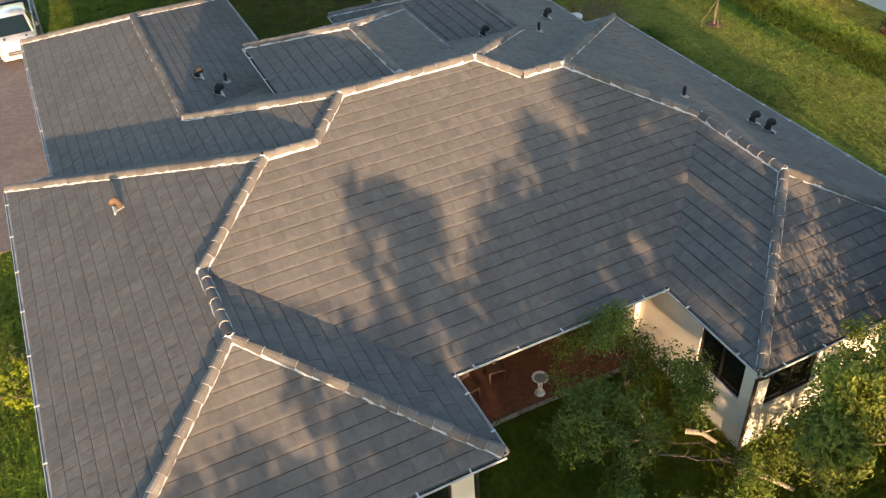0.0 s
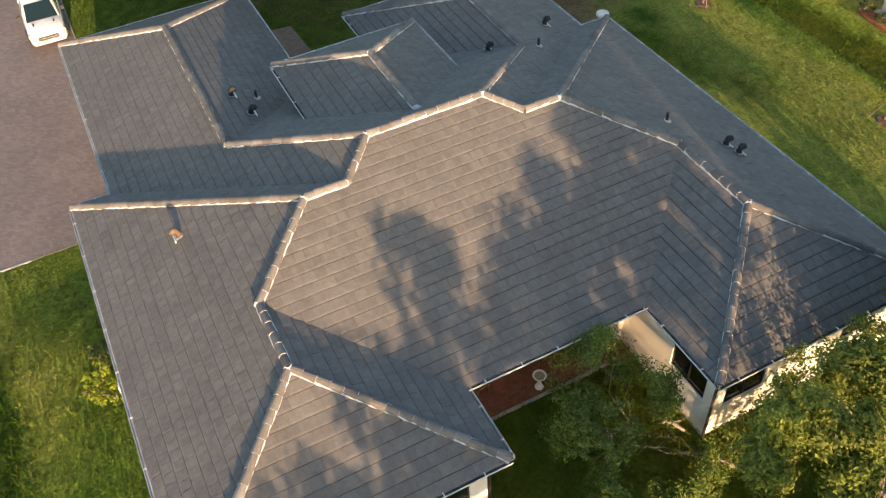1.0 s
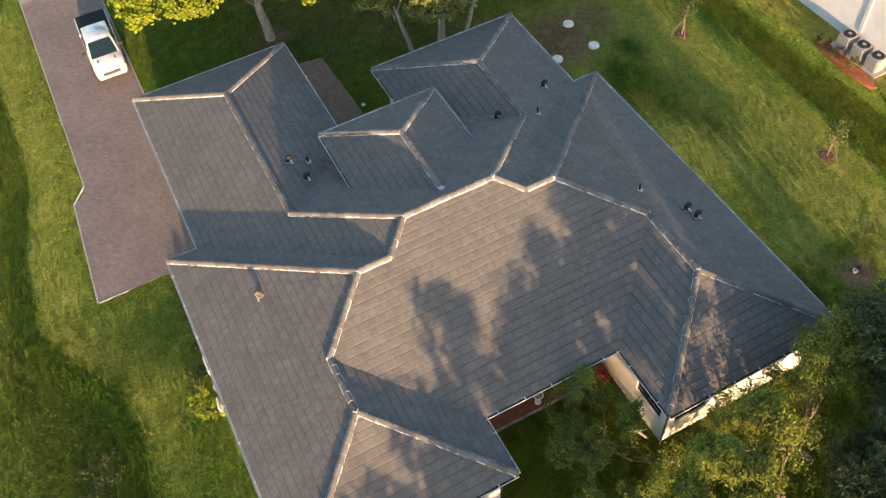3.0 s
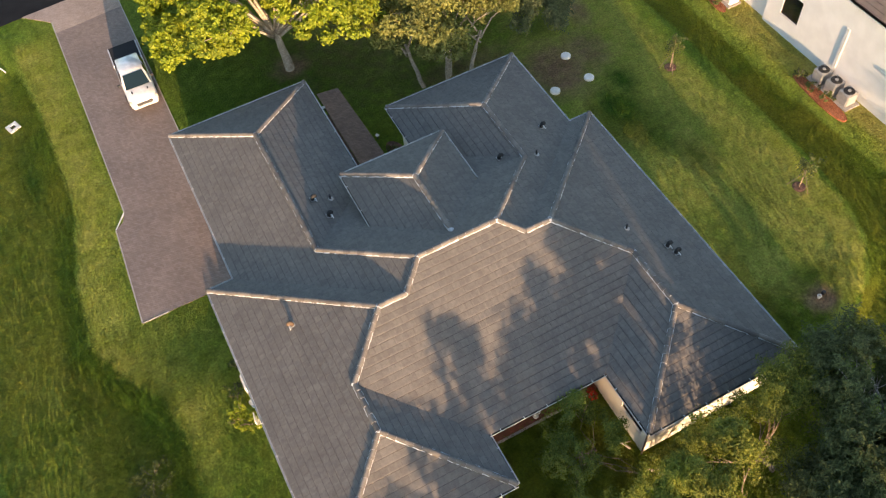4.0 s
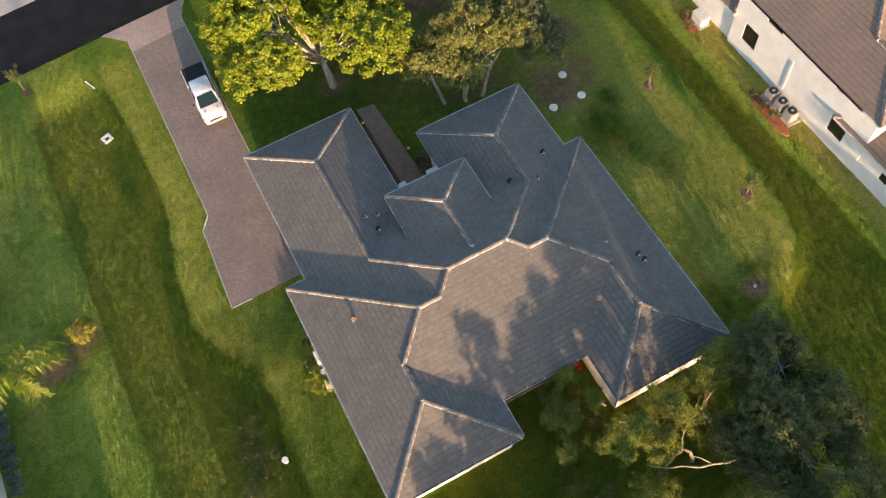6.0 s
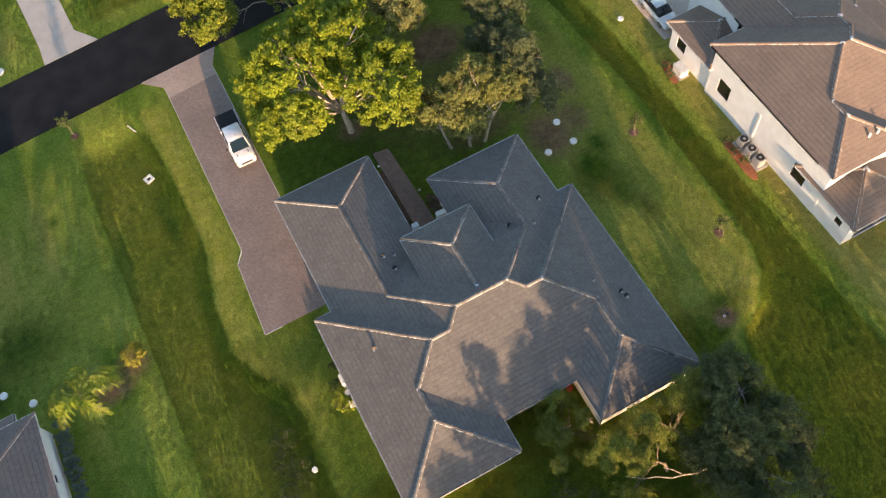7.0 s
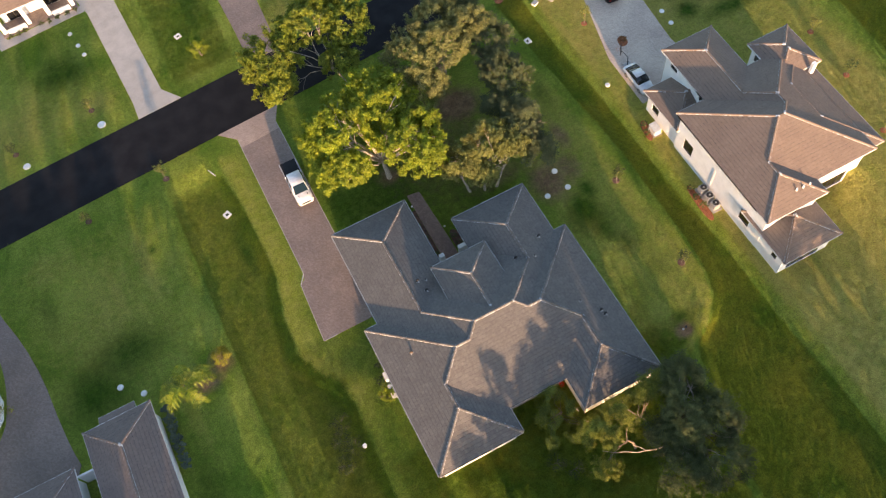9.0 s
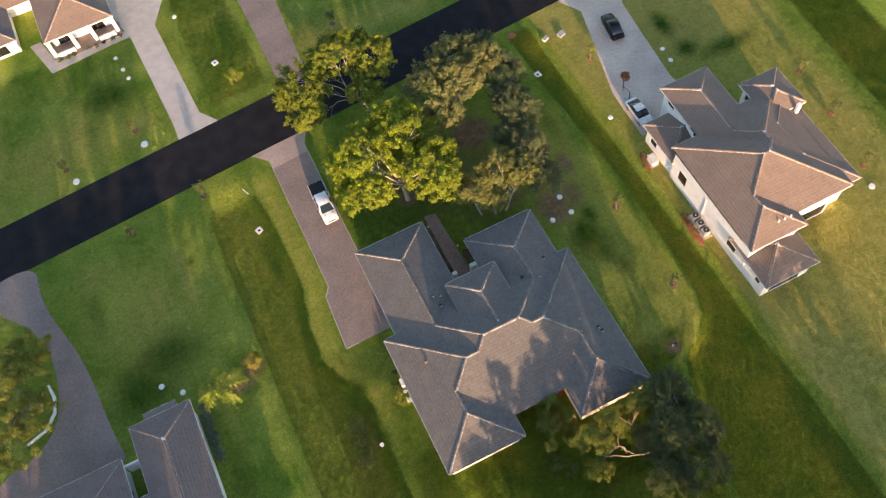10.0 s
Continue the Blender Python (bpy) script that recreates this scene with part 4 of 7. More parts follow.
def opening_wall(p, q, z0, z1, material, parent, holes=(), thick=0.2, name="wall"):
    """A wall from p to q, its outside on the right, with openings (start, end, low, high), each filled with a window of panes."""
    length = math.hypot(q[0] - p[0], q[1] - p[1])
    m = pose(p[0], p[1], 0, 0, 0, math.degrees(math.atan2(q[1] - p[1], q[0] - p[0])))
    xs = sorted({0.003, length - 0.003, *(h[0] for h in holes), *(h[1] for h in holes)})
    zs = sorted({z0, z1, *(h[2] for h in holes), *(h[3] for h in holes)})

    def solid(i, j):
        if not (0 <= i < len(xs) - 1 and 0 <= j < len(zs) - 1):
            return False
        cx, cz = (xs[i] + xs[i + 1]) / 2, (zs[j] + zs[j + 1]) / 2
        return not any(h[0] < cx < h[1] and h[2] < cz < h[3] for h in holes)
    bm = bmesh.new()
    made = {}

    def at(i, j, k):
        if (i, j, k) not in made:
            made[i, j, k] = bm.verts.new(m @ Vector((xs[i], thick * k, zs[j])))
        return made[i, j, k]
    for i in range(len(xs) - 1):
        for j in range(len(zs) - 1):
            if solid(i, j):
                bm.faces.new((at(i, j, 0), at(i + 1, j, 0), at(i + 1, j + 1, 0), at(i, j + 1, 0)))
                bm.faces.new((at(i, j + 1, 1), at(i + 1, j + 1, 1), at(i + 1, j, 1), at(i, j, 1)))
                for di, dj, a, b in ((-1, 0, (0, 1), (0, 0)), (1, 0, (1, 0), (1, 1)), (0, -1, (0, 0), (1, 0)), (0, 1, (1, 1), (0, 1))):
                    if not solid(i + di, j + dj):
                        a, b = (i + a[0], j + a[1]), (i + b[0], j + b[1])
                        bm.faces.new((at(*a, 0), at(*a, 1), at(*b, 1), at(*b, 0)))
    w = part(name, bm, material, parent)
    for a, b, lo, hi, *n in holes:
        n = n[0] if n else 2
        bm = bmesh.new()
        f = 0.05
        rings = [[bm.verts.new(m @ Vector((x, y, z))) for x, z in ((a + e, lo + e), (b - e, lo + e), (b - e, hi - e), (a + e, hi - e))] for e, y in ((0.002, 0.12), (0.002, 0.05), (f, 0.05), (f, 0.12))]
        for k in range(4):
            r, s = rings[k], rings[(k + 1) % 4]
            for i in range(4):
                bm.faces.new((r[i], r[(i + 1) % 4], s[(i + 1) % 4], s[i]))
        bmesh.ops.recalc_face_normals(bm, faces=bm.faces)
        win = part("window", bm, BRONZE, parent, "dark bronze framed window")
        for i in range(1, n):
            xx = a + (b - a) * i / n
            part("mullion", boxed(xx - 0.03, xx + 0.03, 0.05, 0.12, lo + f, hi - f, m=m), BRONZE, win)
        for i in range(n):
            part("pane", boxed(a + (b - a) * i / n + f, a + (b - a) * (i + 1) / n - f, 0.08, 0.09, lo + f, hi - f, m=m), GLASS, win)
        part("window_sill", boxed(a - 0.04, b + 0.04, -0.02, 0.05, lo - 0.07, lo - 0.002, m=m), TRIM, win)
        # a black sheet in place of the room's own darkness
        part("room_blind", boxed(a, b, 0.6, 0.62, lo, hi, m=m), BLACK, win, "black sheet for the unlit room behind the glass")
    return w


def build_main_walls():
    plan = [(0.5, -15.4), (8.15, -15.4), (8.15, -9.5), (14.96, -9.5), (14.96, -12.1), (15.12, -12.1), (15.12, -16.4), (22.5, -16.4), (22.5, 0.25), (21.1, 0.25), (21.1, 6.6),
            (13.8, 6.6), (13.8, 3.2), (13.1, 3.2), (13.1, 0.8), (10.1, 0.8), (10.1, 3.2), (9.35, 3.2), (9.35, 11.1), (1.92, 11.1), (1.92, -0.4), (0.5, -0.4)]
    holes = {0: [(5.4, 7.1, 1.8, 3.3)], 2: [(0.8, 5.2, 0.1, 2.5, 4)], 5: [(2.37, 3.92, 2.12, 3.4)], 7: [(3, 4.6, 0.9, 2.6), (10, 11.6, 0.9, 2.6)], 6: [(0.45, 2.0, 2.0, 3.4), (4.9, 5.9, 2.3, 3.4)],
             10: [(2.5, 4.6, 0.9, 2.6)], 14: [(0.9, 2.1, 0.1, 2.5)], 19: [(2.2, 7.0, 0.1, 2.4, 4)], 21: [(4, 5.4, 0.9, 2.6), (11, 12.6, 0.9, 2.6)]}
    for i, p in enumerate(plan):
        q = plan[(i + 1) % len(plan)]
        opening_wall(p, q, -0.2, 3.86, CREAM, house, holes.get(i, ()))
    for p, q, z in ((wSW, sSE, EZ), (sSE, sEin, EZ), (sEin, nook, EZ), (nook, rSW, EZ), (rSW, rE, EZ), (rE, rN, EZ), (rN, nIn, EZ), (nIn, nNE, EZ), (nNE, nNW, EZ), (nNW, (xN0, yC), EZ),
                    ((xG1, yC), gNE, EZ), (gNE, gNW, EZ), (gNW, gSW, EZ), (gSW, wNW, EZ), (wNW, wSW, EZ),
                    ((xT1, yT), (xT0, yT), TZ), ((xT0, yT), (xT0, tLow + 0.1), TZ), ((xT1, tLow + 0.1), (xT1, yT), TZ)):
        west = p[0] == q[0] and q[1] < p[1]
        eave(p, q, house, z, hangers=1.8 if west else 1.2, inner=GUTTER_PALE if west and p[0] < 5 else GUTTER_IN)
    # the raised front of the entrance, and its two posts
    for p, q in (((14.1, 1.9), (9.05, 1.9)), ((9.05, 1.9), (9.05, -1.4)), ((14.1, -1.4), (14.1, 1.9))):
        opening_wall(p, q, 3.9, 5.6, CREAM, house)
    for x0, x1 in ((10.4, 10.95), (12.65, 13.65)):
        part("entrance_pier", boxed(x0, x1, 4.5, 4.95, 0, 2.2, bevel=0.02), WHITE, house, "low white stucco pier beside the front path")
    part("soffit", slab(bmesh.new(), [(0.02, -15.88), (8.6, -15.88), (8.6, -13.18), (14.85, -13.18), (14.85, -16.58), (22.98, -16.58), (22.98, 0.7), (21.55, 0.7), (21.55, 7.05), (13.3, 7.05),
                                      (13.3, 2.6), (9.8, 2.6), (9.8, 11.55), (1.45, 11.55), (1.45, 0.08), (0.02, 0.08)], 3.86, 3.88), TRIM, house, "white soffit under the eaves")
    # downpipes at the corners
    for x, y in ((8.25, -15.35), (15.06, -16.46)):
        bm = bmesh.new()
        tube(bm, [(x, y, 0.1), (x, y, 3.3), (x + 0.02, y - 0.35, 3.8)], [0.045, 0.045, 0.045], 8)
        part("downpipe", bm, BRONZE, house, "dark bronze downpipe at the corner")


def vent(kind, x, y, slope):
    """Things that stand on the roof, on the plane slope."""
    u, d = SLOPES[slope].local((x, y))
    z = SLOPES[slope].place(u, d)[2]
    if kind == "pipe":
        o = thing("vent_pipe", "dark plumbing vent pipe on the grey tile roof", "vent", (x, y, z))
        part("flashing", drum(bmesh.new(), 0, 0, 0.0, 0.07, 0.16, 0.09), GREY_METAL, o)
        part("pipe", drum(bmesh.new(), 0, 0, -0.05, 0.36, 0.055), BLACK, o)
        return
    tan = kind == "goose"
    side = -1 if slope == "west" else 1
    o = thing("roof_vent", "brown gooseneck vent with pale flashing on the grey tile roof" if tan else "black gooseneck vent with pale flashing on the grey tile roof", "vent", (x, y, z))
    bm = tube(bmesh.new(), [(0, 0, -0.05), (0, 0, 0.16), (side * 0.02, 0, 0.25), (side * 0.08, 0, 0.31), (side * 0.15, 0, 0.29), (side * 0.19, 0, 0.22)], [0.11, 0.10, 0.105, 0.105, 0.105, 0.10], 14)
    part("hood", bm, surface("brown_metal", (0.10, 0.065, 0.04), (0.15, 0.10, 0.065), 5, 0.7) if tan else RUBBER, o, smooth=True)
    part("flashing", boxed(-0.15, 0.15, -0.15, 0.15, 0.03, 0.05, 0.01, m=pose(0, 0, 0.01, 0, -21.8 if side < 0 else 21.8, 0)), GREY_METAL, o, "grey metal flashing")
    part("flashing_lip", boxed(-0.2, 0.2, -0.02, 0.02, 0, 0.06, 0.01, m=pose(side * 0.17, 0, -0.04, 0, 0, 90)), TRIM, o, "white turned-up flashing edge")


build_main_walls()
for k, x, y, s in (("goose", 3.0, -4.55, "west"), ("elbow", 6.7, 1.88, "garage_east"), ("cap", 7.05, 0.57, "garage_east"), ("pipe", 7.6, 1.75, "garage_east"), ("cap", 19.72, 0.5, "north_east"),
                   ("pipe", 18.2, -1.5, "north_east"), ("cap", 16.35, -0.75, "middle_north"), ("pipe", 19.5, -7.85, "east"), ("cap", 20.85, -9.45, "east"), ("cap", 21.0, -9.95, "east")):
    vent(k, x, y, s)


# ---- neighbours ----
def walled(parent, x0, x1, y0, y1, z1, material, west=(), south=(), north=(), east=()):
    opening_wall((x0, y0), (x1, y0), -0.3, z1, material, parent, south)
    opening_wall((x1, y0), (x1, y1), -0.3, z1, material, parent, east)
    opening_wall((x1, y1), (x0, y1), -0.3, z1, material, parent, north)
    opening_wall((x0, y1), (x0, y0), -0.3, z1, material, parent, west)


n2 = thing("house", "two-storey white stucco house with a brown tiled hip roof", "house")
union_roof(n2, [(39.3, 53.8, -8.4, 5.3), (39.3, 46.5, -10.1, 5.2), (42.7, 49.2, -3.0, 13.1), (42.7, 53.8, -6.0, 6.6), (51.0, 56.2, 3.2, 9.0)], 6.3, TILE_BROWN, 31)
union_roof(n2, [(46.0, 55.6, -7.8, 6.6)], 5.51, TILE_BROWN, 51)
union_roof(n2, [(39.6, 46.6, -13.6, -6.6)], 3.3, TILE_BROWN, 71)
union_roof(n2, [(39.6, 47.0, 4.8, 11.2)], 3.3, TILE_BROWN, 81)
n2_plan = [(39.9, 5.0), (39.9, -9.6), (46.0, -9.6), (46.0, -7.7), (52.6, -7.7), (52.6, -7.1), (55.0, -7.1), (55.0, 8.5), (51.5, 8.5), (51.5, 5.85), (48.7, 5.85), (48.7, 12.6), (43.2, 12.6), (43.2, 5.0)]
n2_holes = {0: [(1.3, 2.83, 1.45, 3.2, 1), (3.13, 4.72, 5.05, 5.95, 1), (10.5, 11.2, 5.2, 5.95, 1), (11.3, 12.8, 1.38, 3.17, 1)], 1: [(1.5, 4.2, 4.2, 5.6)], 3: [(2.0, 6.5, 0.1, 2.4, 4)],
            7: [(1.0, 2.4, 4.2, 5.6)], 8: [(0.6, 1.8, 4.4, 5.8, 1)], 11: [(1.2, 4.2, 0.1, 2.4), (1.6, 3.8, 4.2, 5.6)], 12: [(0.9, 2.1, 4.6, 5.9, 1), (6.2, 7.4, 4.6, 5.9, 1)]}
for i, p in enumerate(n2_plan):
    opening_wall(p, n2_plan[(i + 1) % len(n2_plan)], -0.3, 5.4 if i in (5, 6) else 6.2, WHITE, n2, n2_holes.get(i, ()))
low_s = [(39.95, -9.58), (39.95, -13.15), (46.1, -13.15), (46.1, -9.58)]
for i in range(3):
    opening_wall(low_s[i], low_s[i + 1], -0.3, 3.2, WHITE, n2, {0: [(2.0, 2.7, 1.6, 2.4, 1)], 1: [(1, 5, 0.1, 2.4, 4)]}.get(i, ()))
opening_wall((43.18, 10.75), (40.1, 10.75), -0.3, 3.2, WHITE, n2, [(0.4, 2.6, 0.1, 2.3)])
opening_wall((40.1, 10.75), (40.1, 5.02), -0.3, 3.2, WHITE, n2, [(0.9, 2.1, 1.0, 2.4, 1)])
part("chimney", boxed(54.3, 54.75, 2.5, 2.9, 5, 7.5, 0.03), WHITE, n2, "small white stucco chimney")
for i in range(3):
    bm = drum(bmesh.new(), 43.6 + 0.75 * i, -8.6 - 0.05 * i, 6.8, 7.3, 0.1)
    part("vent_pipe", bm, TRIM, n2)

n3 = thing("house", "white house with a taupe tiled hip roof beside palms", "house")
union_roof(n3, [(-28.5, -21.6, -24, 4.2), (-42, -24, -22, -3.5), (-40.5, -30.2, -18, 1.4)], 3.6, TILE_TAUPE, 91)
ext = Slope("n", 5.05, 3.6 - 0.85 * PITCH, [(-26.8, 5.05), (-26.8, 4.21), (-23.1, 4.21), (-23.1, 5.05)])
ext_roof = roof_bodies([ext], n3, "low taupe tiled extension of the north slope")
vs, fs, tops = [], [], []
ext.tiles(vs, fs, 0.32, 0.34, lift=0.022, seed=97, edges=tops)
edged(raw("roof_tiles", vs, fs, TILE_TAUPE, ext_roof), tops)["kind"] = "stuff"
part("fascia", boxed(-26.8, -23.1, 5.055, 5.085, 3.05, 3.27), TRIM, ext_roof)
for x in (-26.79, -23.14):
    part("fascia", boxed(x, x + 0.03, 4.25, 5.05, 3.05, 3.24), TRIM, ext_roof)
walled(n3, -28.0, -22.1, -23, 3.7, 3.45, WHITE, east=[(22, 22.7, 1.6, 2.4, 1), (12, 13.5, 0.9, 2.4)], north=[(1.2, 4.6, 0.9, 2.5)])
walled(n3, -39.8, -30.8, -17, 0.9, 3.45, WHITE, north=[(1.0, 5.8, 0.1, 2.3, 4)], east=[(14, 15.5, 0.9, 2.4)])
walled(n3, -41.4, -24.6, -21.5, -4, 3.45, WHITE)
part("gate_wall", boxed(-30.6, -28.1, 0.9, 1.1, -0.2, 2.2), WHITE, n3, "low white court wall")

n4 = thing("house", "pale house with a tan tiled roof and a planted porch", "house")
union_roof(n4, [(-24.2, -14.2, 62.8, 78), (-34, -16, 72, 92)], 3.3, TILE_BROWN, 111)
union_roof(n4, [(-42, -27.6, 65.5, 84)], 3.3, TILE_TAUPE, 116)
walled(n4, -23.6, -14.8, 64.9, 77.5, 3.2, WHITE, south=[(0.8, 2.6, 0.1, 2.4), (5.6, 7.6, 0.1, 2.4)])
walled(n4, -41.4, -28.2, 66.8, 83, 3.2, WHITE, south=[(1, 3.5, 0.5, 2.4), (9, 11.8, 0.4, 2.4)])
walled(n4, -33.4, -16.6, 74, 91, 3.4, WHITE)
part("porch_floor", boxed(-24.3, -14.1, 62.3, 64.9, -0.1, 0.12), PAVER, n4, "paved porch floor")
for x in (-23.9, -20.6, -17.8, -14.6):
    part("porch_post", boxed(x - 0.25, x + 0.25, 62.9, 63.4, 0, 3.2, 0.02), WHITE, n4, "square white porch post")
for x0, x1 in ((-23.5, -21), (-17.4, -15)):
    part("porch_wall", boxed(x0, x1, 62.5, 62.8, 0, 0.8, 0.02), WHITE, n4, "low white porch wall")



# ---- trees and plants ----
def leaf_mesh(name, clumps, per, spread, size, slim, material, parent, seed, droop=0.0, long=1.0):
    """Many small leaves in sprays: each a bent kite of two faces. clumps: rows of x, y, z, scale and the way the spray grows."""
    rng = np.random.RandomState(seed)
    c = np.repeat(np.asarray(clumps), per, axis=0)
    k = len(c)
    u = rng.uniform(-0.55, 1.0, k)[:, None]
    way = c[:, 4:7]
    wide = spread * c[:, 3:4] * 0.46 * (1.15 - 0.55 * np.clip(u, 0, 1))
    off = rng.normal(0, 1, (k, 3)) * np.array((1, 1, 0.75)) * wide + way * u * spread * c[:, 3:4] * 0.8 * long
    p = c[:, :3] + off
    p[:, 2] -= droop * np.hypot(off[:, 0], off[:, 1])
    n = 0.95 * rng.normal(0, 1, (k, 3)) + np.array((0, -0.2, 0.6)) + 0.5 * way + 1.5 * off / spread
    n /= np.linalg.norm(n, axis=1, keepdims=True)
    a = np.cross(n, rng.normal(0, 1, (k, 3)) + 0.0 * way)
    a /= np.linalg.norm(a, axis=1, keepdims=True)
    b = np.cross(n, a)
    s = (size * rng.uniform(0.6, 1.25, k))[:, None]
    tip, tail = p + a * s * 0.55, p - a * s * 0.45
    l, r = p + b * s * slim + n * s * 0.12, p - b * s * slim + n * s * 0.12
    v = np.stack((tail, r, tip, l), 1).reshape(-1, 3)
    q = 4 * np.arange(k)[:, None]
    me = bpy.data.meshes.new(name)
    me.from_pydata(v.tolist(), [], np.concatenate((q + (0, 1, 2), q + (0, 2, 3)), 0).tolist())
    me.materials.append(material)
    ob = new(name, me)
    ob.parent = parent
    return ob


def crown_points(lobes, n, rng, gap=0.0, holes=()):
    """Spray places in ellipsoids x, y, z, rx, ry, rz, share: mostly near the skin, with bays and ragged gaps; holes: x, y, r."""
    out = []
    total = sum(l[6] for l in lobes)
    for x, y, z, rx, ry, rz, share in lobes:
        made, tries = 0, 0
        while made < n * share / total and tries < 40000:
            tries += 1
            d = Vector((rng.gauss(0, 1), rng.gauss(0, 1), rng.gauss(0, 1))).normalized()
            if d.z < -0.5:
                continue
            r = rng.uniform(0.3, 1.0) ** 0.35
            r *= 0.80 + 0.42 * noise.noise(d * 2.3 + Vector((x, y, z)))
            p = (x + d.x * r * rx, y + d.y * r * ry, z + d.z * r * rz)
            if noise.noise(Vector(p) * 0.75 + Vector((7, 3, 1))) < gap - 0.35 or any(math.hypot(p[0] - a, p[1] - b) < c for a, b, c in holes):
                continue
            g = (d + Vector((rng.uniform(-0.5, 0.5), rng.uniform(-0.5, 0.5), 0.45))).normalized()
            out.append((*p, rng.uniform(0.6, 1.3), *g))
            made += 1
    return out


def tree(label, base, lobes, n, per, leaf, spread, size, slim, seed, girth=0.3, stems=None, limbs=9, gap=0.0, bark=BARK, droop=0.0, name="tree", holes=(), reach=0.75, long=1.0, low=1.0):
    rng = random.Random(seed)
    x, y = base
    z = ground_z(x, y)
    o = thing(name, label, "tree", (x, y, z))
    pts = crown_points(lobes, n, rng, gap, holes)
    cl = [(p[0] - x, p[1] - y, p[2] - z, *p[3:]) for p in pts]
    lift = min(l[2] - 0.75 * l[5] for l in lobes) - z
    mid = Vector((sum(p[0] for p in cl) / len(cl), sum(p[1] for p in cl) / len(cl), 0))
    fork = Vector((mid.x * 0.35, mid.y * 0.35, max(0.8, lift * low)))
    stems = stems or [(0, 0)]
    forks = []
    for i, (sx, sy) in enumerate(stems):
        bm = bmesh.new()
        f = fork + Vector((sx * 1.6, sy * 1.6, rng.uniform(-0.2, 0.3)))
        g = girth / math.sqrt(len(stems))
        p0, p1 = Vector((sx, sy, 0.0)), Vector((sx * 1.15 + f.x * 0.12, sy * 1.15 + f.y * 0.12, f.z * 0.62))
        steps = [k / 6 for k in range(7)]
        path = [(1 - w) ** 2 * p0 + 2 * w * (1 - w) * p1 + w * w * f + Vector((rng.uniform(-0.05, 0.05), rng.uniform(-0.05, 0.05), 0)) for w in steps]
        tube(bm, [(sx, sy, -0.3)] + [tuple(q) for q in path], [g * 1.6] + [g * (1.25 - 0.55 * w) for w in steps], 10)
        part("trunk", bm, bark, o, smooth=True)
        forks.append((f, g))
    far = sorted(cl, key=lambda p: -((p[0] - fork.x) ** 2 + (p[1] - fork.y) ** 2))
    for i in range(limbs):
        f, g = forks[i % len(forks)]
        p = Vector(far[rng.randrange(int(len(far) * reach))][:3])
        span = (p - f).length
        side = Vector((-(p - f).y, (p - f).x, 0)).normalized() * rng.uniform(-0.14, 0.14) * span
        f2 = f - Vector((0, 0, rng.uniform(0.1, 0.3) * max(f.z, 0.5)))

        def along_limb(w):
            return f2.lerp(p, w) + (side + Vector((0, 0, 0.10 * span))) * math.sin(math.pi * w) + Vector((rng.uniform(-1, 1), rng.uniform(-1, 1), rng.uniform(-0.6, 0.6))) * 0.035 * span * math.sin(math.pi * w)
        bm = bmesh.new()
        steps = [k / 7 for k in range(8)]
        path = [along_limb(w) for w in steps]
        tube(bm, [tuple(q) for q in path], [g * (0.52 - 0.46 * w ** 0.8) for w in steps], 7)
        for k, w in ((3, 0.2), (4, 0.17), (5, 0.12)):
            m = path[k]
            t = m.lerp(p, 0.6) + Vector((rng.uniform(-1, 1), rng.uniform(-1, 1), rng.uniform(-0.1, 0.4))) * 0.25 * span
            tube(bm, [tuple(m), tuple(m.lerp(t, 0.5) + Vector((rng.uniform(-0.1, 0.1), rng.uniform(-0.1, 0.1), 0.15))), tuple(t)], [g * w, g * w * 0.6, g * 0.04], 6)
        part("limb", bm, bark, o, smooth=True)
    leaf_mesh("crown", cl, per, spread, size, slim, leaf, o, seed, droop, long)
    return o


PALE_BARK = surface("pale_bark", (0.34, 0.28, 0.21), (0.50, 0.43, 0.34), 4.0, 0.9, 25, 0.4, 0.7, 0.02)
tree("broad tree with bright yellow-green leaves beside the driveway", (10.4, 17.6),
     [(7.2, 20.8, 6.2, 5.0, 6.2, 2.6, 5), (13.4, 16.8, 6.0, 4.6, 5.4, 2.4, 4), (5.6, 17.4, 5.4, 3.3, 2.7, 1.7, 1.9), (12.2, 23.6, 6.6, 5.4, 4.4, 2.3, 3.2)],
     1750, 52, LEAF_YELLOW, 0.36, 0.235, 0.34, 1, 0.27, None, 26, 0.21, PALE_BARK, holes=((9.6, 16.6, 1.15), (9.0, 18.7, 0.95), (8.8, 20.7, 0.9), (8.8, 22.6, 0.6), (9.8, 14.2, 1.1)), low=0.6)
tree("spreading tree with golden-green leaves over the street edge", (11.5, 30.6),
     [(4.4, 35.0, 6.2, 4.0, 4.6, 1.9, 4), (3.6, 31.4, 5.4, 2.8, 2.6, 1.5, 2), (10.4, 37.4, 6.8, 5.0, 3.8, 2.0, 4), (14.2, 35.2, 6.6, 3.6, 4.4, 2.0, 3), (11.6, 31.2, 5.8, 3.2, 2.2, 1.5, 1.6)],
     1400, 50, leafy("gold_green_leaf", (0.085, 0.14, 0.009), (0.27, 0.30, 0.022), 0.38), 0.38, 0.235, 0.34, 2, 0.14, None, 8, 0.19, PALE_BARK, holes=((8.4, 32.2, 0.8),))
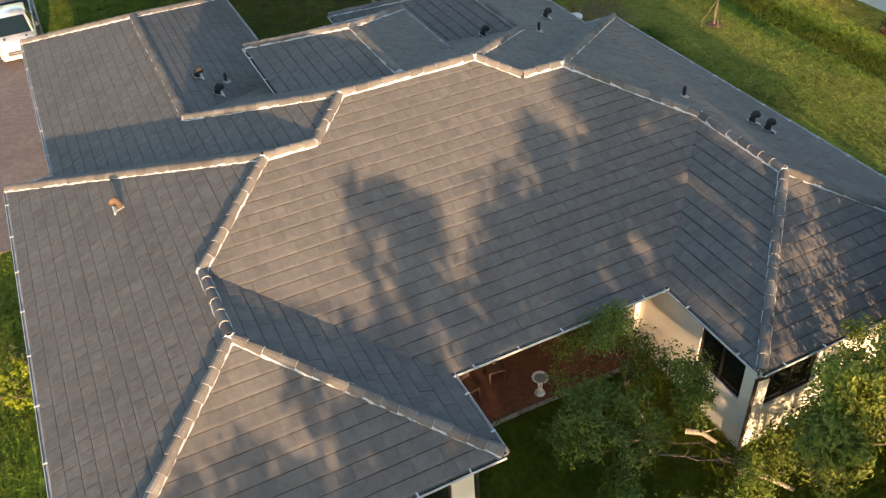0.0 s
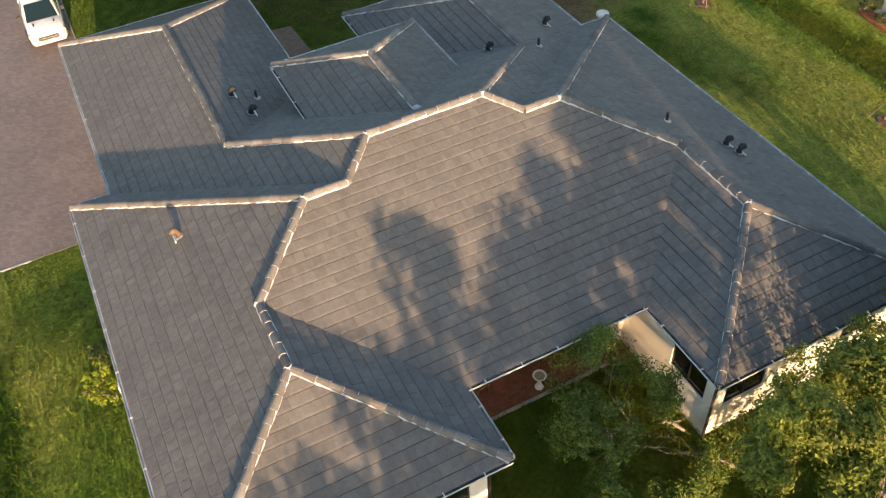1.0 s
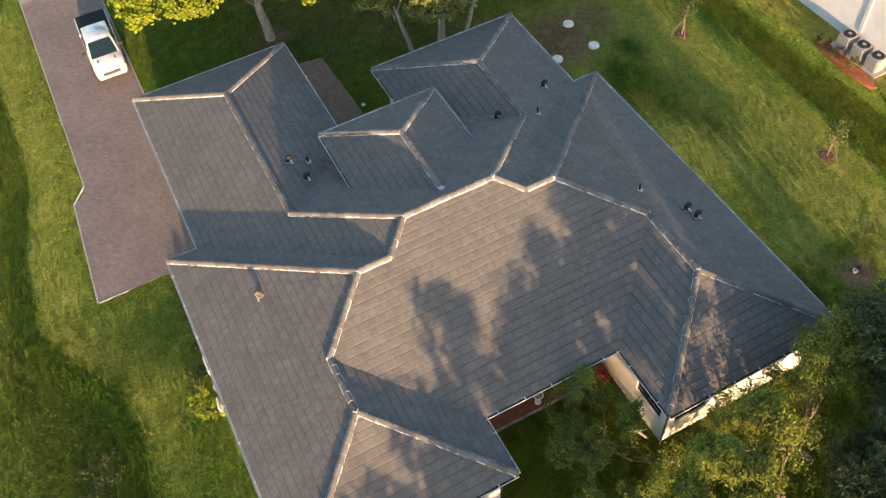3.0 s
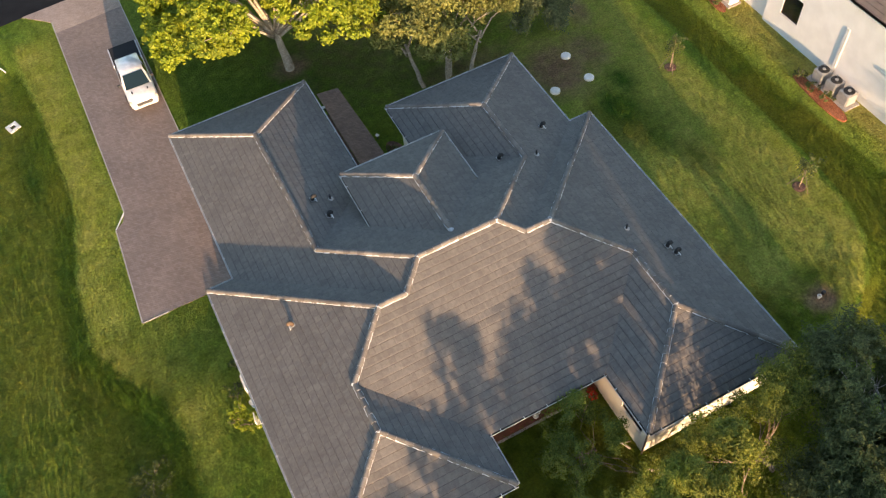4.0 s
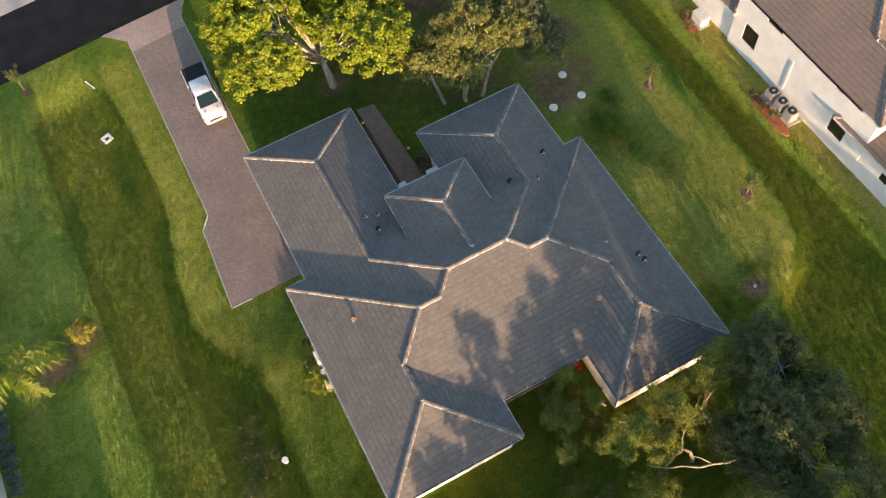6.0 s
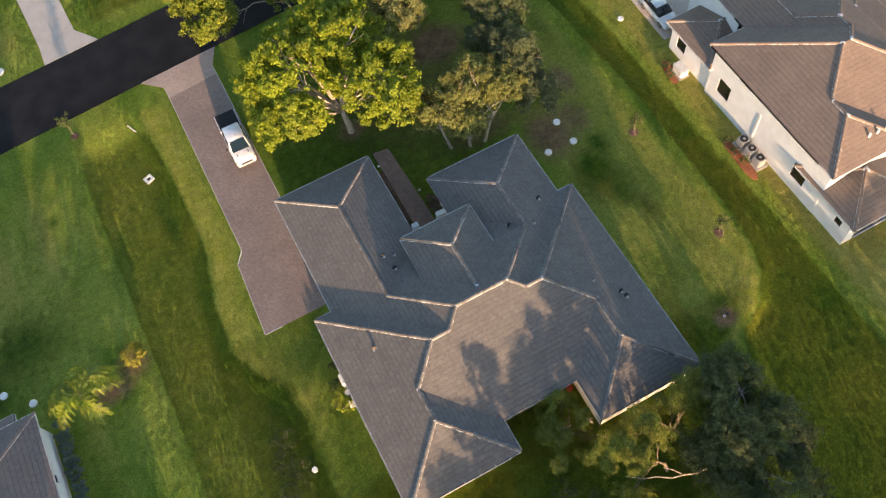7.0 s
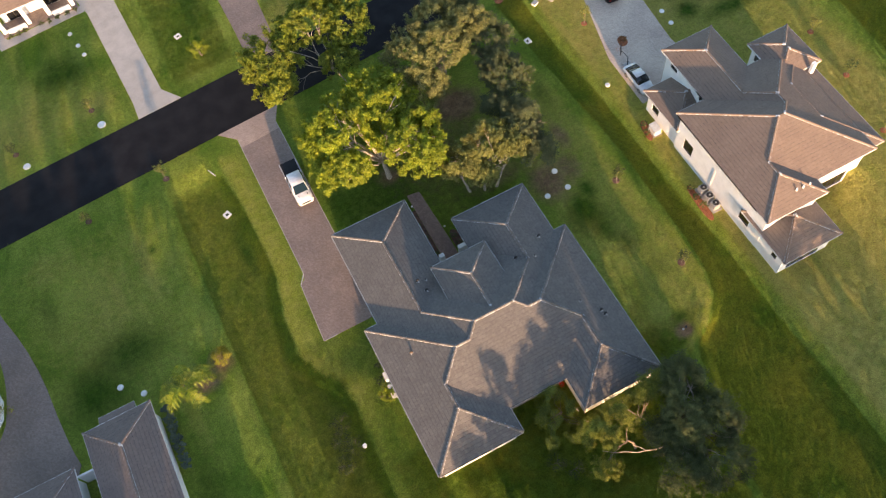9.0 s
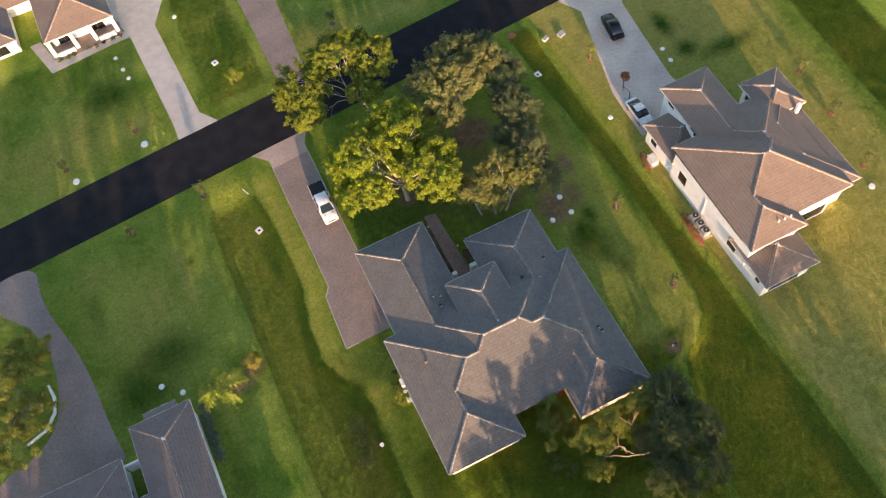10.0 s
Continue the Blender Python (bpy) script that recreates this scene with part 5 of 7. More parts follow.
tree("olive-leaved tree with feathery golden foliage in the front yard", (21.6, 26.0),
     [(18.6, 27.0, 6.0, 3.2, 4.6, 2.2, 3), (22.6, 26.6, 6.4, 3.6, 3.6, 2.3, 4), (18.8, 23.0, 5.4, 2.4, 2.2, 1.7, 1.6), (23.4, 30.4, 6.4, 4.4, 2.8, 2.1, 2.5), (26.6, 28.0, 6.2, 2.6, 3.0, 2.0, 1.5)],
     1500, 48, leafy("feathery_gold_leaf", (0.085, 0.11, 0.03), (0.32, 0.315, 0.105), 0.35), 0.36, 0.22, 0.24, 3, 0.26, [(0, 0), (0.5, 0.3)], 16, 0.18, PALE_BARK, 0.2, long=1.5)
tree("many-stemmed olive tree with pale trunks beside the house", (19.0, 10.9),
     [(17.0, 12.4, 4.6, 2.4, 2.6, 1.7, 2.5), (20.6, 12.8, 5.4, 3.0, 2.7, 1.8, 4), (23.0, 11.4, 5.0, 1.9, 2.3, 1.6, 2), (19.0, 10.2, 4.2, 2.4, 1.5, 1.3, 1.5)],
     900, 48, LEAF_OLIVE, 0.35, 0.21, 0.26, 4, 0.26, [(-1.6, 0.3), (-0.1, -0.3), (1.3, -0.5), (0.4, 0.4)], 16, 0.2, PALE_BARK, 0.2, long=1.4)
tree("grey-green willowy tree in the front yard", (26.2, 17.4),
     [(25.5, 14.4, 4.6, 2.6, 3.4, 2.0, 3.2), (26.8, 20.4, 5.0, 2.9, 3.6, 2.2, 3), (27.6, 25.8, 5.2, 2.9, 4.2, 2.2, 2.8), (25.4, 10.2, 3.8, 1.9, 2.4, 1.5, 1.6), (24.0, 17.4, 4.4, 1.8, 1.2, 1.6, 1), (26.4, 31.0, 5.4, 3.0, 2.4, 1.9, 1.6)],
     1700, 50, LEAF_GREY, 0.38, 0.22, 0.20, 5, 0.22, None, 12, 0.1, BARK, 0.3, long=1.6)
GREY_BARK = surface("silver_bark", (0.24, 0.22, 0.19), (0.38, 0.35, 0.31), 5.0, 0.9, 30, 0.4, 0.8, 0.02)
tree("big grey-green tree with feathery leaves behind the house", (22.0, -22.8),
     [(22.9, -19.2, 6.0, 2.6, 2.6, 2.2, 4), (21.4, -22.4, 6.2, 2.4, 2.6, 2.2, 4), (24.0, -23.4, 5.8, 2.4, 2.8, 2.1, 3), (22.0, -26.8, 5.2, 3.4, 2.6, 2.0, 3), (19.2, -25.8, 4.8, 2.4, 2.4, 1.9, 2), (23.4, -21.0, 4.4, 2.4, 3.6, 1.6, 2), (19.4, -22.6, 4.8, 2.0, 2.0, 1.7, 2.4)],
     2000, 48, leafy("willow_green_leaf", (0.040, 0.066, 0.019), (0.150, 0.180, 0.060), 0.3), 0.32, 0.19, 0.16, 6, 0.24, None, 30, 0.16, GREY_BARK, 0.10, long=2.4, reach=1.0)
SUN_LEAF = leafy("sunlit_green_leaf", (0.098, 0.140, 0.012), (0.285, 0.300, 0.036), 0.38)
tree("leaning tree with sunlit yellow-green leaves and pale limbs", (17.6, -21.4),
     [(14.3, -20.1, 6.2, 1.9, 1.5, 1.3, 3.4), (16.7, -19.3, 6.2, 1.1, 1.1, 1.1, 1.4), (13.6, -22.4, 4.2, 1.6, 1.3, 1.0, 1.1)],
     520, 50, SUN_LEAF, 0.26, 0.13, 0.27, 7, 0.11, None, 5, 0.24, BARK, 0.1, reach=1.0, long=1.5)
tree("slender mid-green tree close to the cream wall", (20.0, -19.9),
     [(19.1, -18.3, 5.7, 1.6, 1.0, 1.3, 2.4), (20.8, -18.6, 5.8, 1.6, 1.2, 1.4, 2.4), (18.2, -20.6, 4.8, 1.3, 1.2, 1.2, 1.2), (17.2, -18.0, 4.1, 1.7, 0.9, 1.3, 2.6), (16.4, -18.3, 2.9, 1.4, 0.9, 1.2, 2.2), (15.9, -17.8, 1.9, 1.3, 0.8, 1.0, 2.0), (19.4, -17.7, 5.6, 1.5, 0.8, 1.1, 2.0), (20.6, -17.5, 6.7, 1.2, 0.9, 0.9, 1.2)],
     450, 58, leafy("mid_green_leaf", (0.06, 0.10, 0.012), (0.22, 0.25, 0.032), 0.38), 0.30, 0.11, 0.26, 17, 0.12, None, 7, 0.28, BARK, 0.1, reach=1.0, long=1.5)
o = thing("bare_limb", "pale bare sunlit limb reaching out between the trees", "branch", (19.4, -22.9, 2.4))
part("limb", tube(bmesh.new(), [(0, 0, 0), (-0.9, 0.05, 0.5), (-1.8, 0.35, 0.8), (-2.7, 0.5, 1.25), (-3.6, 1.05, 1.4), (-4.5, 1.3, 1.75), (-5.5, 2.0, 1.9)], [0.07, 0.065, 0.058, 0.05, 0.042, 0.03, 0.015], 8), PALE_BARK, o, smooth=True)
part("twig", tube(bmesh.new(), [(-1.8, 0.35, 0.8), (-2.3, 0.9, 1.2), (-3.0, 1.3, 1.9)], [0.045, 0.03, 0.012], 6), PALE_BARK, o)
tree("airy dark green young tree in the corner by the patio", (12.8, -15.6),
     [(12.4, -14.1, 3.3, 1.7, 1.2, 1.2, 3.4), (11.7, -15.6, 2.7, 1.5, 1.4, 1.1, 3), (13.3, -15.2, 2.9, 1.3, 1.3, 1.1, 3), (11.2, -17.2, 1.6, 1.6, 1.4, 0.8, 2.2), (13.2, -17.4, 1.7, 1.6, 1.3, 0.9, 2.4)],
     440, 46, leafy("court_green_leaf", (0.065, 0.125, 0.015), (0.22, 0.27, 0.04), 0.38), 0.26, 0.10, 0.27, 8, 0.07, [(0, 0), (0.3, 0.2), (-0.2, 0.3)], 12, 0.30, BARK, 0.05, long=1.4)
tree("round leafy tree inside the curve of the driveway", (-38.2, 13.0),
     [(-38.6, 14.6, 4.8, 4.4, 4.0, 2.2, 4), (-37.4, 10.2, 4.6, 3.4, 3.2, 2.0, 2.4), (-36.2, 17.4, 4.8, 3.0, 3.0, 1.8, 2), (-40.0, 7.6, 4.4, 3.2, 2.8, 1.8, 2)],
     600, 80, leafy("bright_olive_leaf", (0.10, 0.14, 0.015), (0.27, 0.27, 0.04), 0.35), 0.44, 0.165, 0.28, 9, 0.28, None, 12, 0.2, PALE_BARK, holes=((-34.7, 11.6, 1.0), (-35.4, 9.0, 1.1), (-37.4, 7.3, 1.1), (-39.2, 6.4, 1.0)))
# unseen tall trees added on the south side, shaped to throw the long ragged shade on the roofs and the lawns
SHADE = [
    (5.5, -33.2, [(5.5, 8.55, 1.0, 1.35), (5.7, 7.2, 2.0, 1.4), (5.6, 5.4, 2.4, 1.6), (5.4, 2.6, 2.6, 1.8)], 0.02),
    (8.9, -33.2, [(8.9, 8.25, 1.0, 1.15), (8.7, 7.1, 1.8, 1.3), (8.6, 5.4, 2.0, 1.5), (8.8, 2.6, 2.4, 1.8)], 0.04),
    (10.6, -33.4, [(10.45, 8.75, 0.8, 1.25), (10.7, 7.1, 1.4, 1.7), (9.8, 5.2, 1.5, 1.6), (10.2, 2.2, 1.9, 1.5)], 0.06),
    (13.3, -34.0, [(13.3, 10.1, 1.8, 1.3), (13.6, 9.9, 1.4, 1.3), (12.7, 7.5, 0.9, 1.2), (13.2, 1.6, 2.4, 1.5)], 0.0),
    (16.8, -34.0, [(16.6, 9.9, 2.0, 1.7), (17.7, 7.8, 1.5, 1.6), (18.3, 6.3, 1.4, 0.9), (16.8, 1.6, 2.8, 1.6)], 0.05),
    (20.6, -34.2, [(20.3, 9.9, 2.2, 1.8), (20.6, 7.6, 2.2, 1.9), (20.7, 6.2, 1.8, 1.0), (20.6, 1.6, 2.6, 1.6)], 0.05),
    (24.2, -34.4, [(24.0, 9.6, 2.1, 1.8), (24.2, 7.2, 2.2, 1.9), (24.2, 5.2, 2.2, 1.6), (24.2, 2.6, 2.6, 1.8)], 0.08),
    (3.3, -33.8, [(2.8, 6.8, 2.0, 1.5), (0.6, 6.2, 1.8, 1.4), (2.6, 5.0, 3.4, 1.5)], 0.16),
]
for i, (x, y, lobes, gap) in enumerate(SHADE):
    tree("tall unseen dark green tree added to the south to cast shade", (x, y), [(u, y, z, r, min(r, 1.6), rz, r * rz) for u, z, r, rz in lobes], 170, 40, LEAF_GREEN, 0.46, 0.30, 0.3, 20 + i, 0.22, None, 7, gap, long=1.2)


# unseen rows of trees added further off to shade the lots, leafy down to the ground
ROWS = [(36.2, 42.4, -46.0, 2.9, 9.6), (-74.0, -46.0, -41.0, 4.4, 13.0), (-43.6, -30.0, -41.0, 3.4, 16.0), (-28.5, -23.0, -40.0, 2.6, 8.4)]
RNG = random.Random(77)
for k, (x0, x1, y0, gap, high) in enumerate(ROWS):
    for i in range(int((x1 - x0) / gap) + 1):
        x, y, h = x0 + gap * i, y0 + RNG.uniform(-0.6, 0.6), high * RNG.uniform(0.93, 1.04)
        w = 0.95 * gap
        tree("dense unseen dark green tree added to shade the lots", (x, y), [(x, y, 0.82 * h, w * 0.85, w * 0.7, 0.2 * h, 2), (x + 0.2, y, 0.52 * h, w * 1.1, w * 0.8, 0.24 * h, 3), (x, y, 0.2 * h, w * 1.15, w * 0.8, 0.24 * h, 3)],
             120, 24, LEAF_GREEN, 0.62, 0.50, 0.34, 300 + 40 * k + i, 0.22, None, 5, -0.3, long=1.0)


def bush(label, x, y, r, h, leaf, seed, n=26, size=0.14, slim=0.25, name="shrub", category="shrub"):
    rng = random.Random(seed)
    z = ground_z(x, y)
    o = thing(name, label, category, (x, y, z))
    bm = bmesh.new()
    for i in range(5):
        q = rng.uniform(0, 6.28)
        tube(bm, [(0, 0, -0.1), (0.3 * r * math.cos(q), 0.3 * r * math.sin(q), h * 0.5), (0.7 * r * math.cos(q), 0.7 * r * math.sin(q), h * 0.85)], [0.03, 0.02, 0.008], 5)
    part("stems", bm, BARK, o)
    pts = crown_points([(0, 0, h * 0.55, r, r, h * 0.45, 1)], n, rng, -0.3)
    leaf_mesh("leaves", pts, 36, 0.22 * max(r, 0.5), size * 0.85, slim, leaf, o, seed)
    return o


def sapling(x, y, h, leaf, seed, ring=True):
    rng = random.Random(seed)
    z = ground_z(x, y)
    o = thing("young_tree", "thin young tree in a small ring of mulch on the lawn", "tree", (x, y, z), group="young trees on the lawns")
    bm = bmesh.new()
    tube(bm, [(0, 0, -0.1), (0.03, 0, h * 0.5), (0.05, 0.04, h * 0.95)], [0.045, 0.03, 0.012], 6)
    part("trunk", bm, BARK, o)
    for i in range(4):
        q = rng.uniform(0, 6.28)
        bm = bmesh.new()
        tube(bm, [(0.02, 0, h * 0.5), (0.35 * math.cos(q), 0.35 * math.sin(q), h * 0.75)], [0.015, 0.006], 5)
        part("limb", bm, BARK, o)
    pts = [(rng.uniform(-0.5, 0.5), rng.uniform(-0.5, 0.5), h * rng.uniform(0.55, 1.0), rng.uniform(0.6, 1.1), rng.uniform(-0.6, 0.6), rng.uniform(-0.6, 0.6), 0.6) for _ in range(24)]
    leaf_mesh("crown", pts, 26, 0.30, 0.14, 0.28, leaf, o, seed)
    for i in range(3 if x == 32.0 or x == 32.4 else 0):
        q = 2.1 * i + rng.uniform(0, 1)
        part("stake", tube(bmesh.new(), [(0.75 * math.cos(q), 0.75 * math.sin(q), -0.1), (0.04 * math.cos(q), 0.04 * math.sin(q), 1.25)], [0.016, 0.016], 5), BARK, o, "leaning wooden stake")
    if ring:
        part("mulch_ring", drum(bmesh.new(), 0, 0, -0.05, 0.05, 0.46, 0.32, 14), RED_MULCH if x > 38 else SOIL, o)


for i, (x, y, h, leaf) in enumerate(((32.0, 4.4, 2.6, LEAF_GREEN), (32.4, -7.4, 2.4, LEAF_GREEN), (-12.4, 30.6, 2.6, LEAF_GREEN), (-22.2, 29.7, 1.6, LEAF_GREEN), (-27.5, 43.3, 1.8, LEAF_OLIVE),
                                     (13.0, 48.6, 2.2, LEAF_GREEN), (40.8, 25.3, 2.6, LEAF_OLIVE), (-17.4, 44.9, 1.8, LEAF_OLIVE), (62.1, 3.2, 2.4, LEAF_GREEN), (60.6, -4.8, 2.4, LEAF_OLIVE), (62.7, 10.3, 2.2, LEAF_OLIVE))):
    sapling(x, y, h, leaf, 60 + i)
bush("small bright yellow-leaved tree on the verge", -2.4, 45.7, 1.3, 2.6, LEAF_YELLOW, 80, 40, 0.17)
for i, (x, y, r, h) in enumerate(((-0.9, -4.1, 0.6, 0.8), (-1.1, -5.0, 0.75, 1.0), (-0.8, -5.9, 0.7, 0.9), (-1.4, -5.5, 0.5, 0.6), (-0.4, -2.4, 0.35, 0.4))):
    bush("loose yellow-green shrub against the cream wall", x, y, r, h, LEAF_GREEN if i in (0, 4) else LEAF_YELLOW, 90 + i, 15, 0.11)
LEAF_BLUE = leafy("blue_green_leaf", (0.08, 0.13, 0.10), (0.22, 0.29, 0.22), 0.25)
for i in range(7):
    bush("blue-green spiky hedge shrub along the white wall", -21.2, 3.8 - 1.0 * i, 0.6, 1.0, LEAF_BLUE, 110 + i, 24, 0.30, 0.14)
bush("round golden shrub in a mulch bed", -14.2, 6.4, 1.15, 1.4, LEAF_GOLD, 130, 40, 0.2)
for i, (x, y) in enumerate(((38.3, -0.6), (38.2, -1.8), (38.3, -3.0), (38.6, 8.9), (38.2, 7.9))):
    bush("small green shrub in red mulch", x, y, 0.45, 0.6, LEAF_GREEN, 140 + i, 14, 0.13)
for i, (x, y) in enumerate(((14.6, -12.9), (13.9, -13.3))):
    bush("potted shrub with red flowers beside the patio", x, y, 0.35, 0.7, RED_FLOWER if i == 0 else LEAF_GREEN, 150 + i, 14, 0.10)
for i, (x, y, r, h) in enumerate(((16.2, -17.8, 0.9, 1.3), (10.4, -19.2, 1.0, 0.9), (17.9, -17.4, 0.8, 1.2), (11.6, -20.4, 1.1, 0.9))):
    bush("loose dark green shrub in the shaded back yard", x, y, r, h, LEAF_GREEN, 190 + i, 34, 0.10, 0.25)
SCRUB_LEAF = leafy("scrub_leaf", (0.035, 0.06, 0.012), (0.09, 0.12, 0.025), 0.3)
for i, (x, y) in enumerate(((-6.2, -5.6), (-6.9, -7.2), (-5.8, -8.4), (-7.4, -9.6))):
    bush("dark scrubby bush in the rough grass", x, y, 1.2, 0.2, SCRUB_LEAF, 160 + i, 46, 0.10)
for i, (x, y, r, h) in enumerate(((10.45, 6.2, 0.38, 0.5), (10.4, 8.4, 0.34, 0.4), (10.5, 10.3, 0.3, 0.35), (13.35, 5.9, 0.55, 0.8), (13.2, 7.2, 0.4, 0.5))):
    bush("low dark green shrub in the bed by the front path", x, y, r, h, LEAF_GREEN, 220 + i, 14, 0.11)
for i, x in enumerate((-23.4, -22.4, -21.4, -19.2, -18.2, -17.0, -15.8, -14.6)):
    bush("low green shrub along the porch", x, 62.0, 0.4, 0.45, LEAF_GREEN, 170 + i, 10, 0.14)


PALM_LEAF = leafy("palm_green_leaf", (0.08, 0.15, 0.012), (0.20, 0.25, 0.025), 0.4)


def palm(x, y, h, seed):
    rng = random.Random(seed)
    z = ground_z(x, y)
    o = thing("palm", "palm with yellowing drooping fronds", "palm", (x, y, z))
    bm = bmesh.new()
    tube(bm, [(0, 0, -0.2), (0.05, 0, h * 0.5), (0, 0.05, h)], [0.2, 0.15, 0.13], 10)
    part("trunk", bm, BARK, o)
    for i in range(8):
        q = 2 * math.pi * i / 8 + rng.uniform(-0.25, 0.25)
        n = rng.uniform(2.7, 3.5)
        vs, fs = [], []
        rise = rng.uniform(0.5, 1.1)
        bend = rng.uniform(-0.5, 0.5)
        spine = [Vector((math.cos(q + bend * s) * n * s, math.sin(q + bend * s) * n * s, h + rise * math.sin(2.4 * s) * 1.1 - 1.7 * s * s)) for s in (k / 44 for k in range(45))]
        side = Vector((-math.sin(q), math.cos(q), 0))
        for k in range(4, 44):
            w = (0.78 * math.sin(math.pi * (0.10 + 0.84 * k / 44)) + 0.06) * (1.0 + 0.35 * math.sin(k * 0.9 + i))
            d = (spine[k + 1] - spine[k]).normalized()
            for sgn in (-1, 1):
                lift = rng.uniform(-0.1, 0.3)
                mid = spine[k] + side * sgn * w * 0.55 + d * 0.14 + Vector((0, 0, lift * w))
                tip = spine[k] + side * sgn * w + d * 0.34 - Vector((0, 0, 0.45 * w + rng.uniform(0, 0.15)))
                b = len(vs)
                vs += [tuple(spine[k] - d * 0.02), tuple(spine[k] + d * 0.03), tuple(mid + d * 0.03), tuple(mid - d * 0.03), tuple(tip)]
                fs += [(b, b + 1, b + 2, b + 3), (b + 3, b + 2, b + 4)]
        f = raw("frond", vs, fs, LEAF_YELLOW if rng.random() < 0.6 else PALM_LEAF, o)
        bm = bmesh.new()
        tube(bm, [tuple(p) for p in spine[:41:8]], [0.035, 0.03, 0.024, 0.018, 0.012, 0.008], 5)
        part("frond_stalk", bm, LEAF_GOLD, f)


palm(-18.2, 4.0, 3.6, 3)

# ---- vehicles ----
def wheel(parent, x, y, r, w=0.24):
    bm = bmesh.new()
    bmesh.ops.create_cone(bm, cap_ends=True, segments=24, radius1=r, radius2=r, depth=w, matrix=pose(x, y, r, 0, 90, 0))
    bmesh.ops.bevel(bm, geom=[e for e in bm.edges if len(e.link_faces) == 2 and any(len(f.verts) > 4 for f in e.link_faces)], offset=0.04, segments=2, affect="EDGES")
    t = part("wheel", bm, RUBBER, parent)
    bm = bmesh.new()
    bmesh.ops.create_cone(bm, cap_ends=True, segments=20, radius1=r * 0.62, radius2=r * 0.62, depth=w + 0.02, matrix=pose(x, y, r, 0, 90, 0))
    part("rim", bm, CHROME, t)


def loft(sections, material, name, parent, label="", bevel=0.05, mid=0.6):
    """A body through cross-sections (y, half width low, half width high, z low, z high), rounded."""
    bm = bmesh.new()
    rings = []
    for y, wl, wh, z0, z1 in sections:
        rings.append([bm.verts.new(v) for v in ((-wl, y, z0), (wl, y, z0), (wl, y, z0 + mid * (z1 - z0)), (wh, y, z1), (-wh, y, z1), (-wl, y, z0 + mid * (z1 - z0)))])
    for a, b in zip(rings, rings[1:]):
        for i in range(6):
            bm.faces.new((a[i], a[(i + 1) % 6], b[(i + 1) % 6], b[i]))
    bm.faces.new(rings[0][::-1])
    bm.faces.new(rings[-1])
    bmesh.ops.recalc_face_normals(bm, faces=bm.faces)
    if bevel:
        bmesh.ops.bevel(bm, geom=[e for e in bm.edges if e.calc_face_angle(0) > 0.5], offset=bevel, segments=2, affect="EDGES")
    return part(name, bm, material, parent, label, True)


